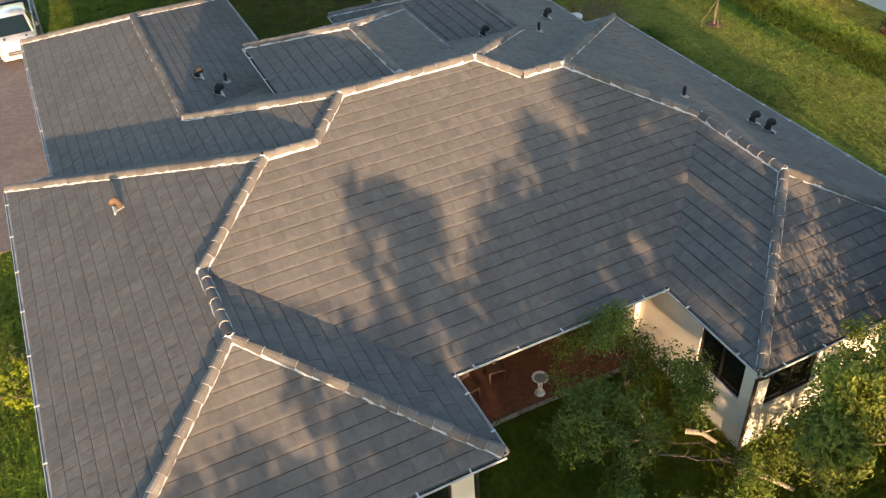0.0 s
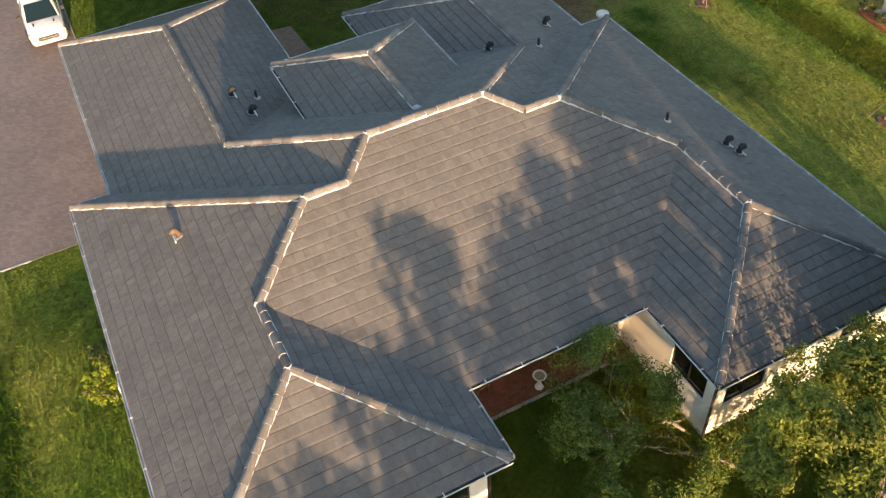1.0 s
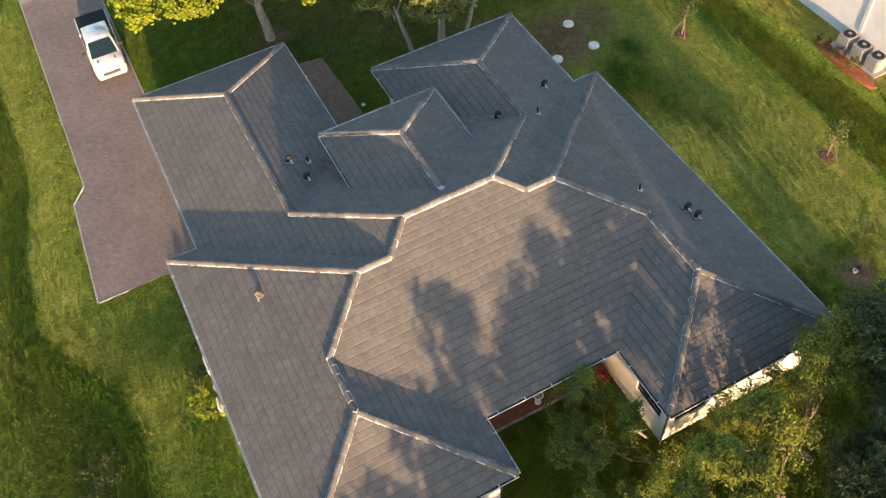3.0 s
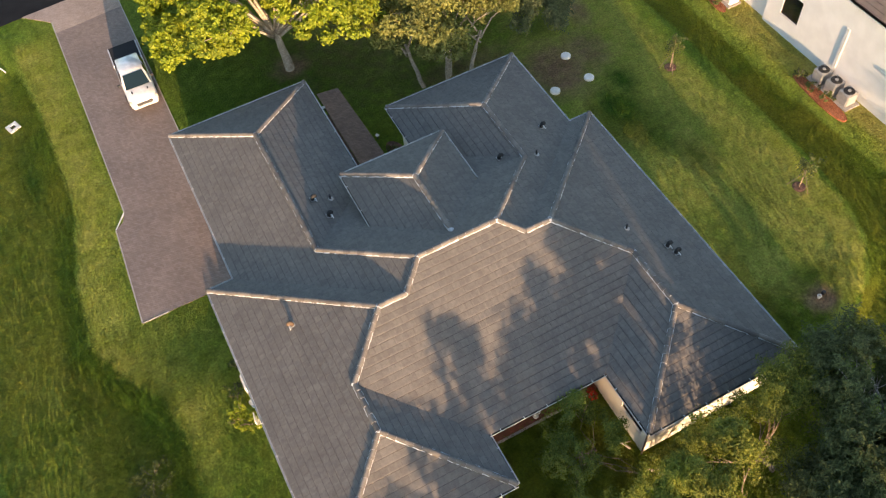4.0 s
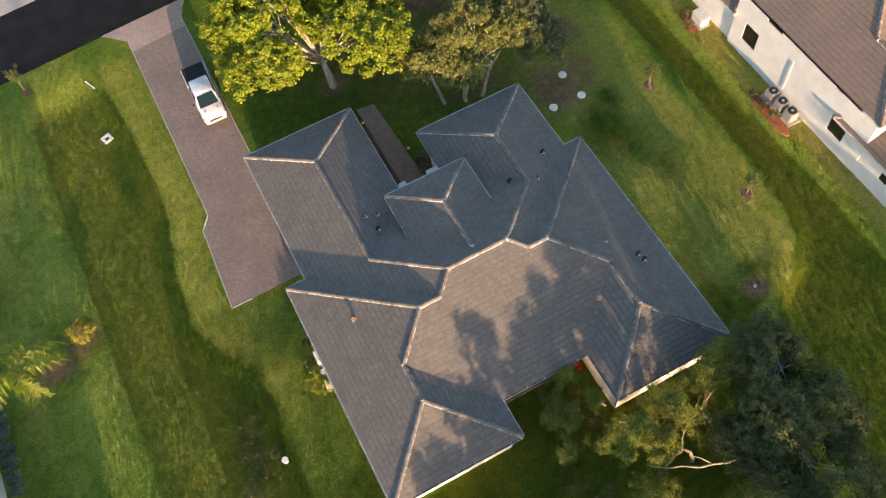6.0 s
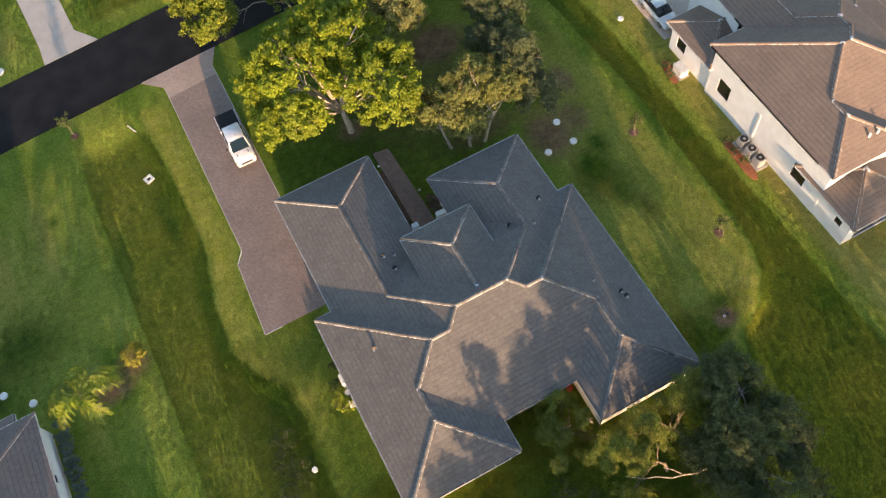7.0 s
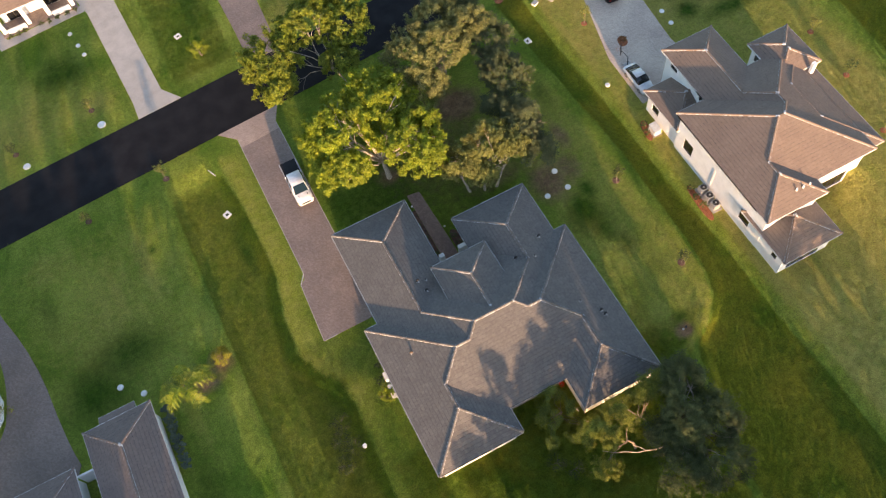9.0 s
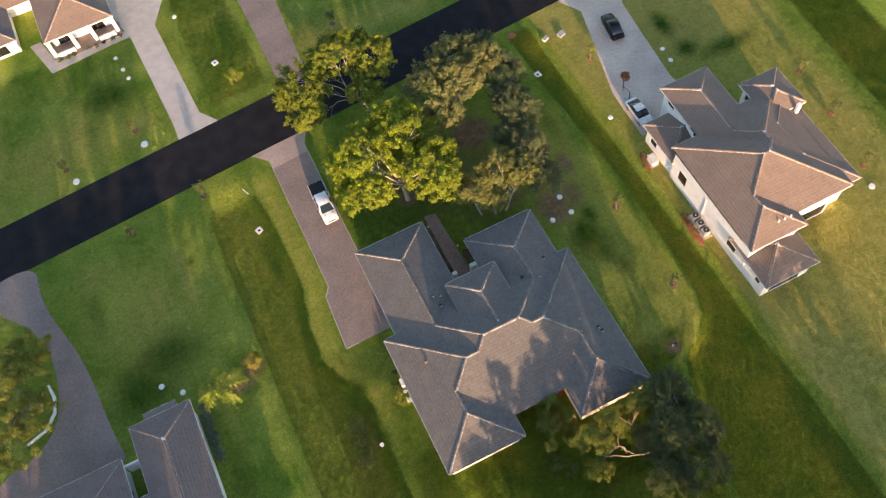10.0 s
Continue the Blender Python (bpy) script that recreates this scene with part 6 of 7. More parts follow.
def pickup(x, y, turn):
    o = thing("pickup_truck", "white crew-cab pickup truck parked on the paver driveway", "truck", (x, y, 0.045), turn)
    loft([(-2.90, 0.76, 0.70, 0.45, 0.78), (-2.80, 0.90, 0.82, 0.38, 1.0), (-2.45, 0.97, 0.84, 0.34, 1.13), (-1.9, 0.99, 0.86, 0.34, 1.18), (-1.35, 1.0, 0.90, 0.34, 1.20), (-1.3, 1.0, 0.96, 0.34, 1.18), (0.92, 1.0, 0.97, 0.34, 1.18)], CAR_WHITE, "body", o)
    for n, c in (("bed_side", (-1.0, -0.86, 0.91, 2.85, 0.42, 1.22)), ("bed_side", (0.86, 1.0, 0.91, 2.85, 0.42, 1.22)), ("tailgate", (-0.98, 0.98, 2.80, 2.90, 0.5, 1.20))):
        part(n, boxed(*c, bevel=0.03), CAR_WHITE, o)
    part("bed_cover", boxed(-0.93, 0.93, 0.94, 2.86, 1.10, 1.25, bevel=0.03), paint("dark_bed_cover", (0.010, 0.011, 0.015), 0.9), o, "black cover over the bed")
    part("bed_floor", boxed(-0.9, 0.9, 0.92, 2.82, 0.45, 0.6), BLACK, o)
    loft([(-1.77, 0.93, 0.80, 1.12, 1.22), (-0.97, 0.94, 0.74, 1.12, 1.84), (-0.62, 0.94, 0.74, 1.12, 1.88), (0.62, 0.94, 0.74, 1.12, 1.87), (0.86, 0.93, 0.74, 1.12, 1.76), (0.92, 0.92, 0.76, 1.12, 1.3)], CAR_WHITE, "cab", o, bevel=0.03, mid=0.12)
    bm = bmesh.new()
    vs = [bm.verts.new(v) for v in ((-0.80, -1.83, 1.24), (0.80, -1.83, 1.24), (0.66, -1.07, 1.84), (-0.66, -1.07, 1.84))]
    lo = [bm.verts.new(v.co - Vector((0, -0.04, 0.05))) for v in vs]
    bm.faces.new(vs), bm.faces.new(lo[::-1])
    for i in range(4):
        bm.faces.new((lo[i], lo[(i + 1) % 4], vs[(i + 1) % 4], vs[i]))
    part("windshield", bm, dark_glass("tinted_windshield", (0.010, 0.022, 0.030), 0.3), o)
    for s in (-1, 1):
        for a, b in ((-1.08, -0.22), (-0.16, 0.70)):
            bm = bmesh.new()
            vs = [bm.verts.new((s * w, yy, z)) for w, yy, z in ((0.935, a, 1.25), (0.935, b, 1.25), (0.785, b - 0.06, 1.78), (0.785, a + 0.16, 1.78))]
            lo = [bm.verts.new(v.co - Vector((s * 0.05, 0, 0))) for v in vs]
            bm.faces.new(vs), bm.faces.new(lo[::-1])
            for i in range(4):
                bm.faces.new((lo[i], lo[(i + 1) % 4], vs[(i + 1) % 4], vs[i]))
            bmesh.ops.recalc_face_normals(bm, faces=bm.faces)
            part("side_window", bm, GLASS, o)
        part("mirror", boxed(*sorted((s * 1.0, s * 1.22)), -1.36, -1.21, 1.22, 1.42, bevel=0.03), BLACK, o, "black side mirror")
        part("headlight", boxed(*sorted((s * 0.70, s * 0.93)), -2.86, -2.55, 0.74, 0.98, bevel=0.04), LAMP, o, "clear headlight")
        part("tail_light", boxed(*sorted((s * 0.88, s * 0.985)), 2.86, 2.915, 0.72, 1.12, bevel=0.01), RED_LAMP, o, "red tail light")
        part("hood_vent", boxed(*sorted((s * 0.48, s * 0.56)), -2.28, -2.04, 1.155, 1.195, bevel=0.01, m=pose(0, 0, 0)), BLACK, o, "black vent in the hood")
        for yy in (-1.95, 1.75):
            wheel(o, s * 0.86, yy, 0.39)
            bm = bmesh.new()
            tube(bm, [(s * 1.0, yy + 0.5 * math.cos(q), 0.4 + 0.5 * math.sin(q)) for q in (math.pi * k / 10 for k in range(11))], [0.04] * 11, 6)
            part("wheel_arch", bm, BLACK, o)
    part("grille", boxed(-0.54, 0.54, -2.945, -2.80, 0.58, 0.80, bevel=0.03), paint("grille_metal", (0.06, 0.058, 0.055), 0.5, 0.0), o, "dark grille")
    part("grille_bar", boxed(-0.50, 0.50, -2.955, -2.93, 0.68, 0.71, bevel=0.008), CHROME, o)
    part("front_bumper", boxed(-0.84, 0.84, -2.96, -2.82, 0.36, 0.56, bevel=0.06), CAR_WHITE, o)
    part("rear_bumper", boxed(-0.96, 0.96, 2.84, 3.0, 0.40, 0.60, bevel=0.04), CHROME, o)


def sedan(x, y, turn, material, label):
    o = thing("car", label, "car", (x, y, 0.045), turn)
    loft([(-2.25, 0.70, 0.62, 0.32, 0.60), (-2.1, 0.84, 0.72, 0.26, 0.74), (-1.0, 0.9, 0.80, 0.24, 0.92), (1.3, 0.9, 0.80, 0.24, 0.95), (2.05, 0.86, 0.74, 0.26, 0.90), (2.22, 0.74, 0.66, 0.34, 0.78)], material, "body", o)
    loft([(-1.05, 0.78, 0.70, 0.86, 0.95), (-0.3, 0.78, 0.60, 0.86, 1.40), (0.6, 0.78, 0.60, 0.86, 1.42), (1.75, 0.76, 0.66, 0.86, 0.98)], GLASS, "glasshouse", o, "dark car glass", 0.03)
    loft([(-0.28, 0.60, 0.58, 1.36, 1.425), (0.1, 0.61, 0.60, 1.37, 1.45), (0.75, 0.60, 0.58, 1.36, 1.425)], material, "roof_panel", o, "", 0.01)
    for s in (-1, 1):
        part("headlight", boxed(*sorted((s * 0.45, s * 0.72)), -2.23, -2.05, 0.56, 0.68, bevel=0.02), LAMP, o)
        part("tail_light", boxed(*sorted((s * 0.45, s * 0.74)), 2.10, 2.235, 0.64, 0.76, bevel=0.02), RED_LAMP, o)
        part("mirror", boxed(*sorted((s * 0.86, s * 1.02)), -0.75, -0.62, 0.92, 1.04, bevel=0.03), material, o)
        for yy in (-1.35, 1.35):
            wheel(o, s * 0.80, yy, 0.33, 0.2)


pickup(0.82, 21.75, -1.0)
sedan(45.9, 28.2, 172, CAR_DARK, "black sedan parked on the concrete driveway")
sedan(41.5, 14.5, 0, CAR_WHITE, "white sedan parked beside the white house")

# ---- small things ----
def lid(x, y, r, label="round white plastic access lid in the grass", group="white lids in the lawns"):
    z = ground_z(x, y)
    o = thing("access_lid", label, "lid", (x, y, z), group=group)
    part("collar", drum(bmesh.new(), 0, 0, -0.1, 0.10, r, r * 0.97, 24), PLASTIC, o)
    part("cover", drum(bmesh.new(), 0, 0, 0.10, 0.15, r * 0.94, r * 0.80, 24), PLASTIC, o)


for x, y, r in ((26.8, 8.8, 0.34), (27.0, 6.3, 0.34), (24.5, 6.4, 0.34), (-16.9, 42.1, 0.52), (-26.7, 40.9, 0.46), (-24.8, 8.7, 0.34), (-22.8, 6.9, 0.34), (-26.6, 6.0, 0.36),
                (-16.4, 58.4, 0.30), (-16.0, 55.9, 0.30), (-15.7, 54.0, 0.30), (-6.6, 61.5, 0.34), (49.8, 22.0, 0.32), (49.7, 19.9, 0.32), (59.6, -7.6, 0.4)):
    lid(x, y, r)


def drain_box(x, y, turn):
    z = ground_z(x, y)
    o = thing("catch_basin", "square white concrete drain box with a dark grate", "drain", (x, y, z), turn, group="drain boxes in the swales")
    for c in ((-0.40, 0.40, -0.40, -0.17), (-0.40, 0.40, 0.17, 0.40), (-0.40, -0.17, -0.17, 0.17), (0.17, 0.40, -0.17, 0.17)):
        part("rim", boxed(*c, -0.15, 0.10, bevel=0.015), PLASTIC, o)
    part("grate", boxed(-0.17, 0.17, -0.17, 0.17, -0.1, 0.03), BLACK, o, "dark grate")


for x, y, t in ((-7.8, 22.7, 20), (33.6, 26.6, 10), (-4.1, 50.4, 15)):
    drain_box(x, y, t)

o = thing("marker_pole", "thin white pole lying in the grass", "pole", (-7.4, 28.65, ground_z(-7.4, 28.65) + 0.08), 24)
part("pole", tube(bmesh.new(), [(0, -0.6, 0), (0, 0.55, 0.1)], [0.05, 0.045], 8), PLASTIC, o)
part("tip", drum(bmesh.new(), 0, 0.6, 0.07, 0.14, 0.06), BLACK, o)

o = thing("bucket", "white plastic bucket in the rough grass", "bucket", (-5.0, -8.9, ground_z(-5, -8.9)))
bm = drum(bmesh.new(), 0, 0, 0, 0.42, 0.17, 0.2)
part("pail", bm, PLASTIC, o)
part("rim", drum(bmesh.new(), 0, 0, 0.39, 0.43, 0.22, 0.22), PLASTIC, o)

o = thing("birdbath", "white pedestal birdbath on the edge of the brick patio", "birdbath", (11.7, -12.42, 0.68))
part("foot", drum(bmesh.new(), 0, 0, 0, 0.08, 0.15, 0.12, 24), TRIM, o)
part("pedestal", tube(bmesh.new(), [(0, 0, 0.06), (0, 0, 0.18), (0, 0, 0.33), (0, 0, 0.48), (0, 0, 0.54)], [0.10, 0.06, 0.07, 0.055, 0.10], 20), TRIM, o, smooth=True)
bm = bmesh.new()
prof = [(0.04, 0.50), (0.18, 0.56), (0.235, 0.63), (0.21, 0.64), (0.16, 0.59), (0.001, 0.57)]
rings = [[bm.verts.new((r * math.cos(q), r * math.sin(q), z)) for q in (2 * math.pi * k / 28 for k in range(28))] for r, z in prof]
for a, b in zip(rings, rings[1:]):
    for k in range(28):
        bm.faces.new((a[k], a[(k + 1) % 28], b[(k + 1) % 28], b[k]))
part("bowl", bm, TRIM, o, smooth=True)
part("water", drum(bmesh.new(), 0, 0, 0.60, 0.605, 0.165), surface("still_water", (0.28, 0.28, 0.24), (0.34, 0.33, 0.28), 4, 0.08, bump=0), o, "still water")


def chair(x, y, turn):
    o = thing("patio_chair", "dark wooden patio chair under the eave", "chair", (x, y, 0.68), turn, group="chairs on the patio")
    part("seat", boxed(-0.25, 0.25, -0.25, 0.25, 0.40, 0.45, bevel=0.01), WOOD, o)
    part("backrest", boxed(-0.25, 0.25, 0.22, 0.26, 0.5, 0.95, bevel=0.01), WOOD, o)
    for a in (-0.22, 0.22):
        for b in (-0.22, 0.22):
            part("leg", boxed(a - 0.025, a + 0.025, b - 0.025, b + 0.025, 0, 0.42), WOOD, o)
    return o


chair(9.9, -11.6, 10)
chair(10.9, -11.3, -8)
o = thing("patio_table", "dark wooden patio table under the eave", "table", (10.4, -10.9, 0.68))
part("tabletop", boxed(-0.6, 0.6, -0.4, 0.4, 0.70, 0.75, bevel=0.01), WOOD, o)
for a in (-0.52, 0.52):
    for b in (-0.32, 0.32):
        part("leg", boxed(a - 0.03, a + 0.03, b - 0.03, b + 0.03, 0, 0.71), WOOD, o)


def ac_unit(x, y):
    o = thing("air_conditioner", "grey outdoor air conditioner with a dark round fan", "air conditioner", (x, y, 0.08), group="air conditioners by the white wall")
    part("cabinet", boxed(-0.42, 0.42, -0.42, 0.42, 0, 0.9, bevel=0.06), GREY_METAL, o)
    part("fan_guard", drum(bmesh.new(), 0, 0, 0.895, 0.93, 0.36, 0.33, 28), BLACK, o, "dark fan guard")
    part("fan_hub", drum(bmesh.new(), 0, 0, 0.93, 0.96, 0.11), GREY_METAL, o)
    for k in range(5):
        q = math.radians(72 * k)
        part("fan_blade", boxed(0.1, 0.32, -0.06, 0.06, 0.931, 0.940, m=pose(0, 0, 0, 0, 0, 72 * k)), RUBBER, o)


for i in range(3):
    ac_unit(39.15, -1.45 - 1.1 * i)
flat("equipment_pad", [(38.6, -4.3), (39.75, -4.3), (39.75, -0.8), (38.6, -0.8)], -0.1, 0.08, CONCRETE, "concrete pad under the air conditioners", "pad")
flat("mulch_bed", [(9.95, 4.4), (10.98, 4.4), (10.98, 12.2), (10.3, 12.2), (9.95, 11.2)], -0.1, 0.03, SOIL, "dark mulch bed between the garage and the path", "mulch bed")
for i, pts in enumerate(([(37.7, -4.8), (38.6, -4.9), (38.6, -0.2), (37.9, -0.1)], [(37.9, 6.9), (38.6, 6.8), (39.3, 9.6), (38.3, 9.6)])):
    flat("mulch_bed", rounded(pts, 2), -0.1, 0.05, RED_MULCH, "bed of red mulch along the white wall", "mulch bed")
o = thing("generator", "white standby generator on a concrete pad", "generator", (39.2, 7.7, 0.0))
part("pad", boxed(-0.55, 0.55, -0.75, 0.75, -0.1, 0.08), CONCRETE, o)
part("cabinet", boxed(-0.42, 0.42, -0.65, 0.65, 0.08, 0.85, bevel=0.08), PLASTIC, o)
part("lid", boxed(-0.45, 0.45, -0.68, 0.68, 0.85, 0.92, bevel=0.03), PLASTIC, o)
o = thing("wall_duct", "white covered refrigerant pipes on the white wall", "duct", (39.87, -1.5, 0.0))
part("cover", boxed(-0.03, 0.03, -0.14, 0.14, 0.9, 3.9, bevel=0.02), TRIM, o)
o = thing("wall_unit", "white pool equipment box beside the cream wall", "equipment", (-0.08, -4.1, ground_z(0.0, -4.1)))
part("cabinet", boxed(-0.3, 0.3, -0.45, 0.45, 0, 1.1, bevel=0.04), PLASTIC, o)
part("panel", boxed(-0.325, -0.3, -0.3, 0.3, 0.5, 0.95), GREY_METAL, o, "grey control panel")
o = thing("garden_chair", "white plastic garden chair beside the cream wall", "chair", (-0.26, -6.1, ground_z(-0.26, -6.1)), 80)
part("seat", boxed(-0.25, 0.25, -0.25, 0.25, 0.38, 0.43, bevel=0.015), PLASTIC, o)
part("backrest", boxed(-0.25, 0.25, 0.22, 0.27, 0.45, 0.9, bevel=0.015), PLASTIC, o)
for a in (-0.22, 0.22):
    for b in (-0.22, 0.22):
        part("leg", boxed(a - 0.025, a + 0.025, b - 0.025, b + 0.025, 0, 0.39), PLASTIC, o)
o = thing("bucket", "blue plastic bucket on the grass beside the wall", "bucket", (-0.3, -5.0, ground_z(-0.3, -5.0)))
part("pail", drum(bmesh.new(), 0, 0, -0.02, 0.4, 0.15, 0.19, 18), surface("blue_plastic", (0.12, 0.22, 0.42), (0.18, 0.30, 0.52), 4.0, 0.4), o)
part("rim", drum(bmesh.new(), 0, 0, 0.40, 0.425, 0.205, 0.205, 18), PLASTIC, o, "white rim")
for x, y, s in ((37.3, 31.2, 0.5), (39.5, 30.8, 0.66)):
    o = thing("utility_box", "pale grey utility box on the verge", "utility box", (x, y, ground_z(x, y)), 20, group="utility boxes on the verge")
    part("cabinet", boxed(-s * 0.75, s * 0.75, -s * 0.55, s * 0.55, -0.1, s * 0.5, bevel=0.04), GREY_METAL if s > 0.6 else PLASTIC, o)
    part("lid", boxed(-s * 0.78, s * 0.78, -s * 0.58, s * 0.58, s * 0.5, s * 0.5 + 0.05, bevel=0.02), GREY_METAL, o)
o = thing("curved_edging", "white curved garden edging under the tree", "edging", (-37.5, 11.6, 0.04))
part("edging_stone", tube(bmesh.new(), [(0.8, 3.4, 0.1), (1.1, 1.6, 0.12), (0.7, -0.2, 0.12), (-0.6, -1.7, 0.12), (-3.0, -2.4, 0.1)], [0.15, 0.2, 0.2, 0.2, 0.15], 8), PLASTIC, o)
for i, (x, y, t, n) in enumerate(((14.5, -15.7, -55, 0.8), (15.0, -17.5, -50, 1.3))):
    o = thing("fallen_limb", "pale bare limb lying in the grass", "branch", (x, y, ground_z(x, y) + 0.1), t)
    part("limb", tube(bmesh.new(), [(-n / 2, 0, 0.05), (0, 0.08, 0.1), (n / 2, 0, 0.02)], [0.08, 0.07, 0.05], 8), PALE_BARK, o)
    part("twig", tube(bmesh.new(), [(0, 0.08, 0.1), (0.3, 0.3, 0.2)], [0.03, 0.012], 6), PALE_BARK, o)


# a basketball hoop on the neighbours' driveway, with a planted corner behind it
o = thing("basketball_hoop", "portable basketball hoop with a black backboard on the driveway", "basketball hoop", (41.7, 17.1, 0.045))
part("base", boxed(-0.5, 0.5, -0.3, 0.3, 0.0, 0.16, bevel=0.04), GREY_METAL, o, "grey weighted base")
for a in (-0.45, 0.45):
    part("base_strut", tube(bmesh.new(), [(a, -0.55, 0.03), (a, 0.55, 0.03)], [0.03, 0.03], 6), BLACK, o)
part("pole", tube(bmesh.new(), [(0, 0, 0.1), (-0.1, 0.06, 1.6), (-0.8, 0.5, 2.6)], [0.05, 0.05, 0.045], 8), BLACK, o)
board = part("backboard", boxed(-0.6, 0.6, -0.03, 0.03, 2.5, 3.3, bevel=0.01, m=pose(-0.9, 0.56, 0, 0, 0, 58)), BLACK, o)
part("rim", tube(bmesh.new(), [(-1.15 + 0.23 * math.cos(2 * math.pi * k / 16), 0.72 + 0.23 * math.sin(2 * math.pi * k / 16), 2.9) for k in range(17)], [0.012] * 17, 5), paint("orange_paint", (0.5, 0.12, 0.03), 0.5), board, "orange hoop rim")
flat("mulch_bed", rounded([(42.6, 19.6), (43.9, 20.0), (43.7, 21.4), (42.7, 21.2)], 2), -0.1, 0.06, RED_MULCH, "bed of red mulch at the driveway's corner", "mulch bed")
bush("rust-coloured shrub in red mulch beside the driveway", 43.2, 20.5, 0.55, 0.7, leafy("rust_leaf", (0.16, 0.07, 0.02), (0.30, 0.14, 0.04), 0.3), 210, 18, 0.13)
lid(38.2, 15.9, 0.3, "round dark access lid in the grass", "")
o = thing("well_cap", "small white pipe and black cap in a patch of bare soil", "pipe", (28.3, -13.7, ground_z(28.3, -13.7)))
part("pipe", drum(bmesh.new(), 0, 0, -0.1, 0.22, 0.08, 0.08, 14), PLASTIC, o)
part("flange", drum(bmesh.new(), 0, 0, 0.16, 0.22, 0.12, 0.12, 14), PLASTIC, o)
part("cap", drum(bmesh.new(), 0.42, 0.1, -0.05, 0.16, 0.13, 0.10, 14), BLACK, o, "black plastic cap")
flat("mulch_ring", rounded([(33.15, 33.5), (34.2, 33.5), (34.2, 34.5), (33.15, 34.5)], 3), -0.1, 0.08, RED_MULCH, "round mound of orange-red mulch on the verge", "mulch bed")
flat("mulch_bed", rounded([(12.85, 5.3), (14.0, 5.3), (14.0, 7.8), (12.9, 8.2)], 2), -0.1, 0.04, SOIL, "brown mulch bed beside the front path", "mulch bed")
for x, y in ((10.85, 12.6), (12.85, 8.6)):
    o = thing("path_light", "small white path light beside the front path", "light", (x, y, 0.0), group="path lights")
    part("stake", drum(bmesh.new(), 0, 0, -0.1, 0.38, 0.03, 0.03, 10), BLACK, o)
    part("shade", drum(bmesh.new(), 0, 0, 0.38, 0.5, 0.12, 0.04, 16), PLASTIC, o, "white round shade")
# pale edging along the driveway
for i, (p, q) in enumerate((((-4.15, 3.0), (-3.8, 10.1)), ((-3.8, 10.1), (-3.0, 11.2)), ((-4.15, 3.0), (-2.6, 3.0)), ((-3.0, 11.2), (-3.05, 31.4)), ((1.95, 11.7), (1.95, 31.5)))):
    n = math.hypot(q[0] - p[0], q[1] - p[1])
    o = thing("edging", "narrow pale concrete edging along the driveway", "edging", (p[0], p[1], 0.0), math.degrees(math.atan2(q[1] - p[1], q[0] - p[0])), group="edging of the driveway")
    part("edging_strip", boxed(0.02, n - 0.02, -0.035, 0.035, -0.1, 0.06 if i < 3 else 0.052, bevel=0.006), PLASTIC if i == 1 else CONCRETE, o)


def inside(poly, x, y):
    hit = np.zeros(x.shape, bool)
    for (x0, y0), (x1, y1) in zip(poly, poly[1:] + poly[:1]):
        c = (y0 > y) != (y1 > y)
        hit ^= c & (x < (x1 - x0) * (y - y0) / ((y1 - y0) or 1e-9) + x0)
    return hit


PAVED = [[(v.co.x, v.co.y) for v in ob.data.vertices[:len(ob.data.vertices) // 2]] for ob in scene.objects
         if ob.type == "MESH" and ob.name.split(".")[0] in ("road", "driveway", "driveway_apron", "front_walk", "patio", "footpath", "equipment_pad", "mulch_bed")]
BUILT = [[(0.4, -15.5), (8.2, -15.5), (8.2, -9.4), (15.4, -9.4), (15.4, -15.9), (22.6, -15.9), (22.6, 0.3), (21.2, 0.3), (21.2, 6.7), (13.7, 6.7), (13.7, 3.2), (9.4, 3.2), (9.4, 11.2), (1.8, 11.2), (1.8, -0.4), (0.4, -0.4)],
         [(39.8, -13.2), (46, -13.2), (46, -7.6), (55, -7.6), (55, 8.6), (39.8, 8.6)], [(-42, -22), (-22, -22), (-22, 4), (-42, 1)], [(-42, 62.2), (-14, 62.2), (-14, 92), (-42, 92)]]


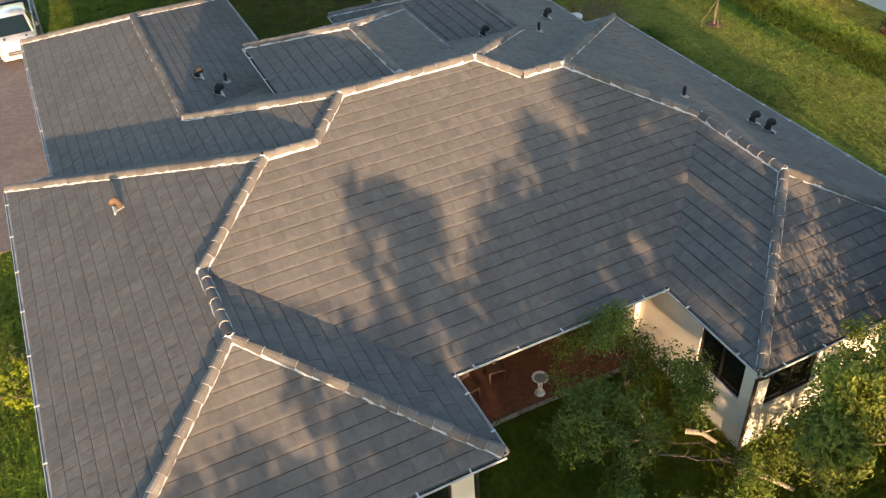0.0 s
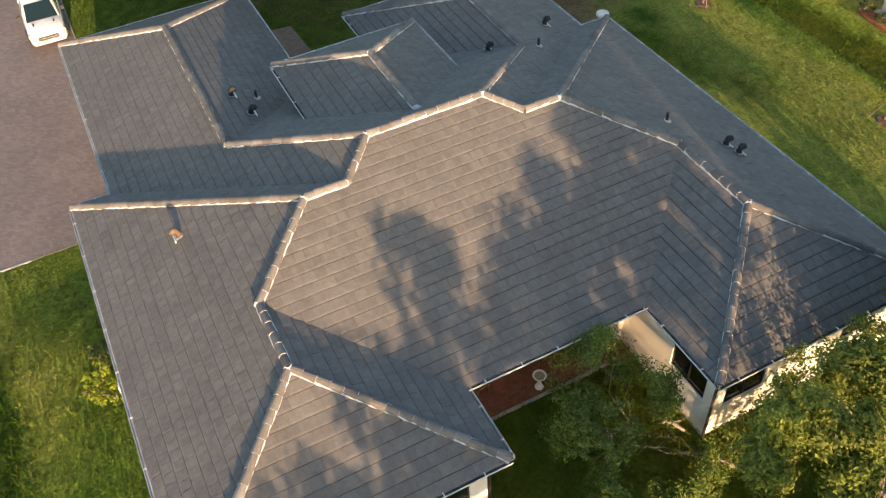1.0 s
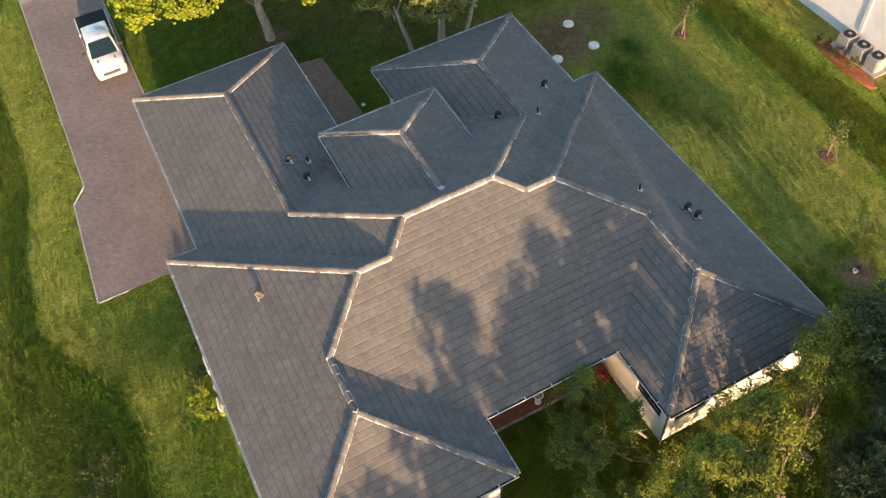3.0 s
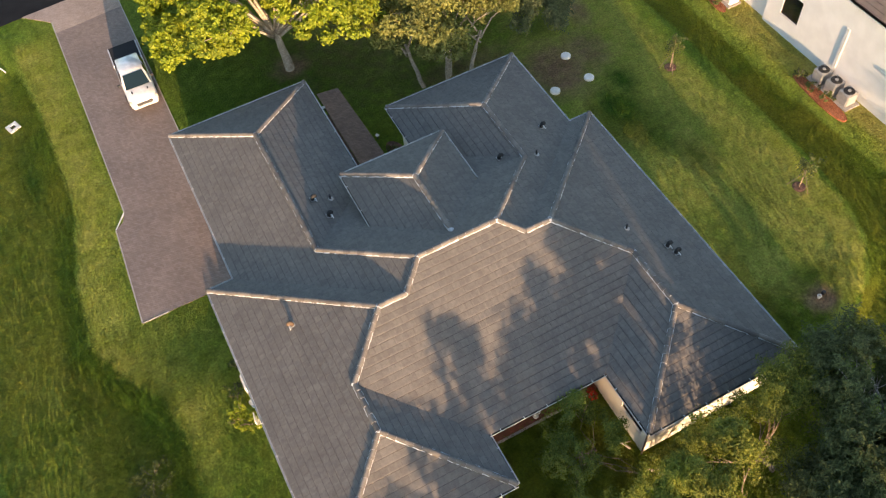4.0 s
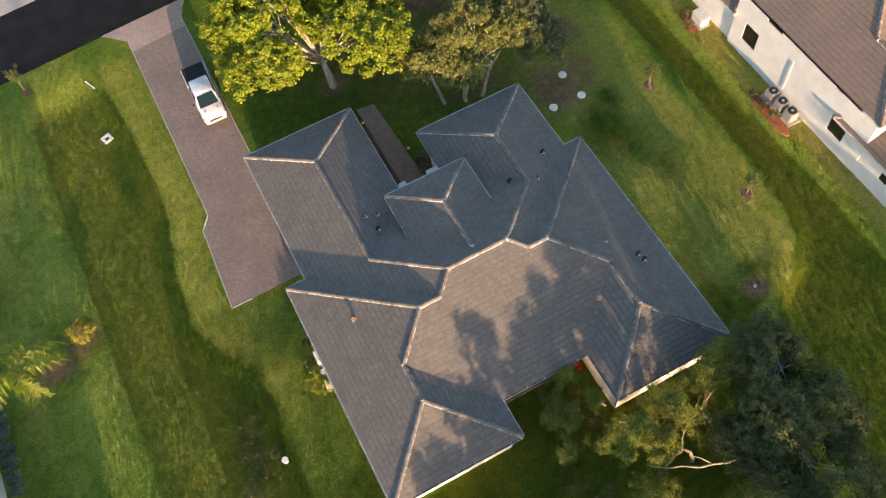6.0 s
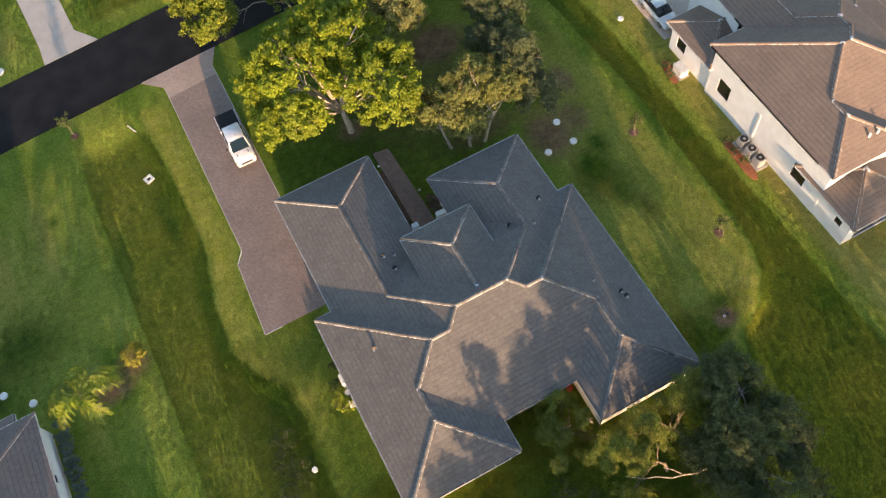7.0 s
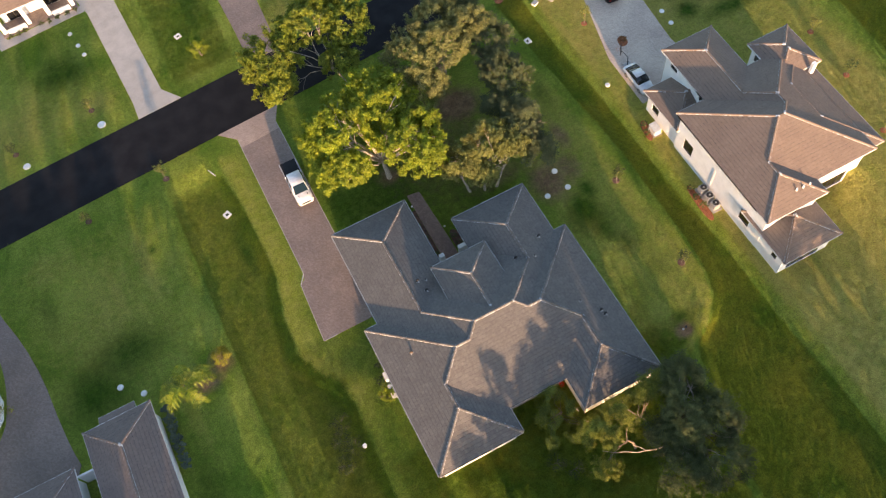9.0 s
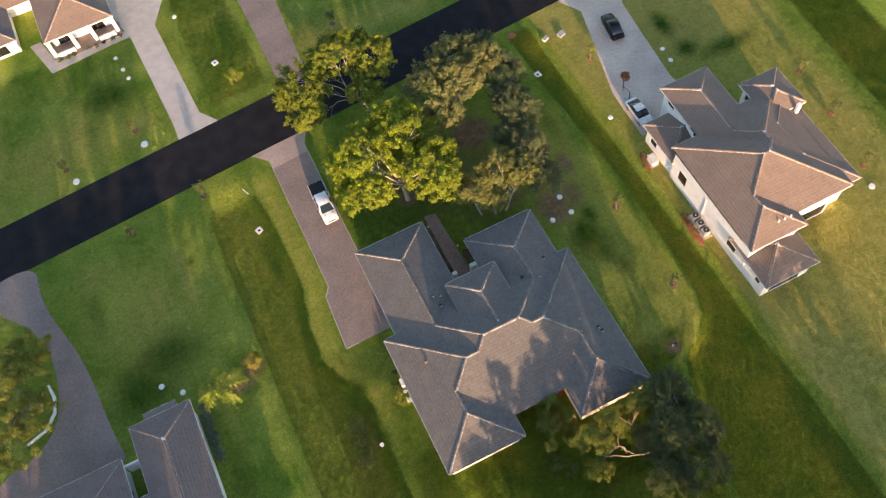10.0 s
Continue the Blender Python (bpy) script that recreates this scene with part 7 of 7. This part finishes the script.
def grass_cover(name, label, rect, per_metre, h, wide, seed):
    """Short blades all over a stretch of lawn, in the lawn's own zones; too many to count."""
    rng = np.random.RandomState(seed)
    x0, x1, y0, y1 = rect
    n = int((x1 - x0) * (y1 - y0) * per_metre)
    x, y = rng.uniform(x0, x1, n), rng.uniform(y0, y1, n)
    keep = np.ones(n, bool)
    for poly in PAVED + BUILT:
        keep &= ~inside(poly, x, y)
    x, y = x[keep], y[keep]
    z, rough, dry, bare, cool, lush_shade, tan = terrain(x, y)
    keep = rng.uniform(0, 1, len(x)) > 0.9 * bare
    x, y, z, rough, dry, bare, cool, lush_shade, tan = (v[keep] for v in (x, y, z, rough, dry, bare, cool, lush_shade, tan))
    n = len(x)
    a = rng.uniform(0, 2 * np.pi, n)
    s = h * rng.uniform(0.5, 1.2, n) * (1 + 0.6 * rough)
    w = wide * rng.uniform(0.6, 1.2, n) / 2
    lean, b = rng.uniform(0.5, 1.7, n) * s, rng.uniform(0, 2 * np.pi, n)
    dx, dy = np.cos(a) * w, np.sin(a) * w
    v = np.stack((x - dx, y - dy, z - 0.02, x + dx, y + dy, z - 0.02, x + np.cos(b) * lean, y + np.sin(b) * lean, z + s), 1)
    p = v.reshape(-1, 3, 3)
    f = np.cross(p[:, 1] - p[:, 0], p[:, 2] - p[:, 0])
    f /= np.maximum(np.linalg.norm(f, axis=1, keepdims=True), 1e-9)
    under = f[:, 2] < 0
    p[under] = p[under][:, (1, 0, 2)]
    f[under] *= -1.0
    me = bpy.data.meshes.new(name)
    me.vertices.add(3 * n)
    me.vertices.foreach_set("co", p.ravel())
    me.loops.add(3 * n)
    me.loops.foreach_set("vertex_index", np.arange(3 * n, dtype=np.int32))
    me.polygons.add(n)
    me.polygons.foreach_set("loop_start", np.arange(0, 3 * n, 3, dtype=np.int32))
    me.update(calc_edges=True)
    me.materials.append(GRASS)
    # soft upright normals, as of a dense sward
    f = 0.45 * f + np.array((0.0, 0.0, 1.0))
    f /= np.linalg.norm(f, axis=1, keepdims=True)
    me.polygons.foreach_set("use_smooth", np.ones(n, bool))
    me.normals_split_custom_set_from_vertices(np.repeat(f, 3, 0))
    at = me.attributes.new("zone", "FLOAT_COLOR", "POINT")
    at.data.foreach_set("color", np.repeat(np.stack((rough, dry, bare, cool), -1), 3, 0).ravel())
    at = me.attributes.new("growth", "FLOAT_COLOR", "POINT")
    at.data.foreach_set("color", np.repeat(np.stack((lush_shade, tan, lush_shade, tan), -1), 3, 0).ravel())
    tagged(new(name, me), label, "grass", kind="stuff")


grass_cover("lawn_blades", "short lawn grass round the houses", (-16, 42, -46, 36), 75, 0.085, 0.10, 1)
grass_cover("back_yard_grass", "long uneven grass in the shaded back yard", (2, 26, -24, -9.5), 110, 0.17, 0.06, 2)
grass_cover("west_grass", "uneven grass beside the west wall", (-9, 0.5, -18, 3), 110, 0.11, 0.07, 3)
grass_cover("far_lawn_blades", "lawn grass of the lots round about", (-46, -16, -30, 66), 50, 0.10, 0.15, 4)
grass_cover("far_lawn_blades", "lawn grass of the lots across the street", (-16, 46, 36, 70), 50, 0.10, 0.15, 5)
grass_cover("far_lawn_blades", "lawn grass beside the white house", (42, 76, -46, 40), 50, 0.10, 0.15, 6)

build_main_roof()
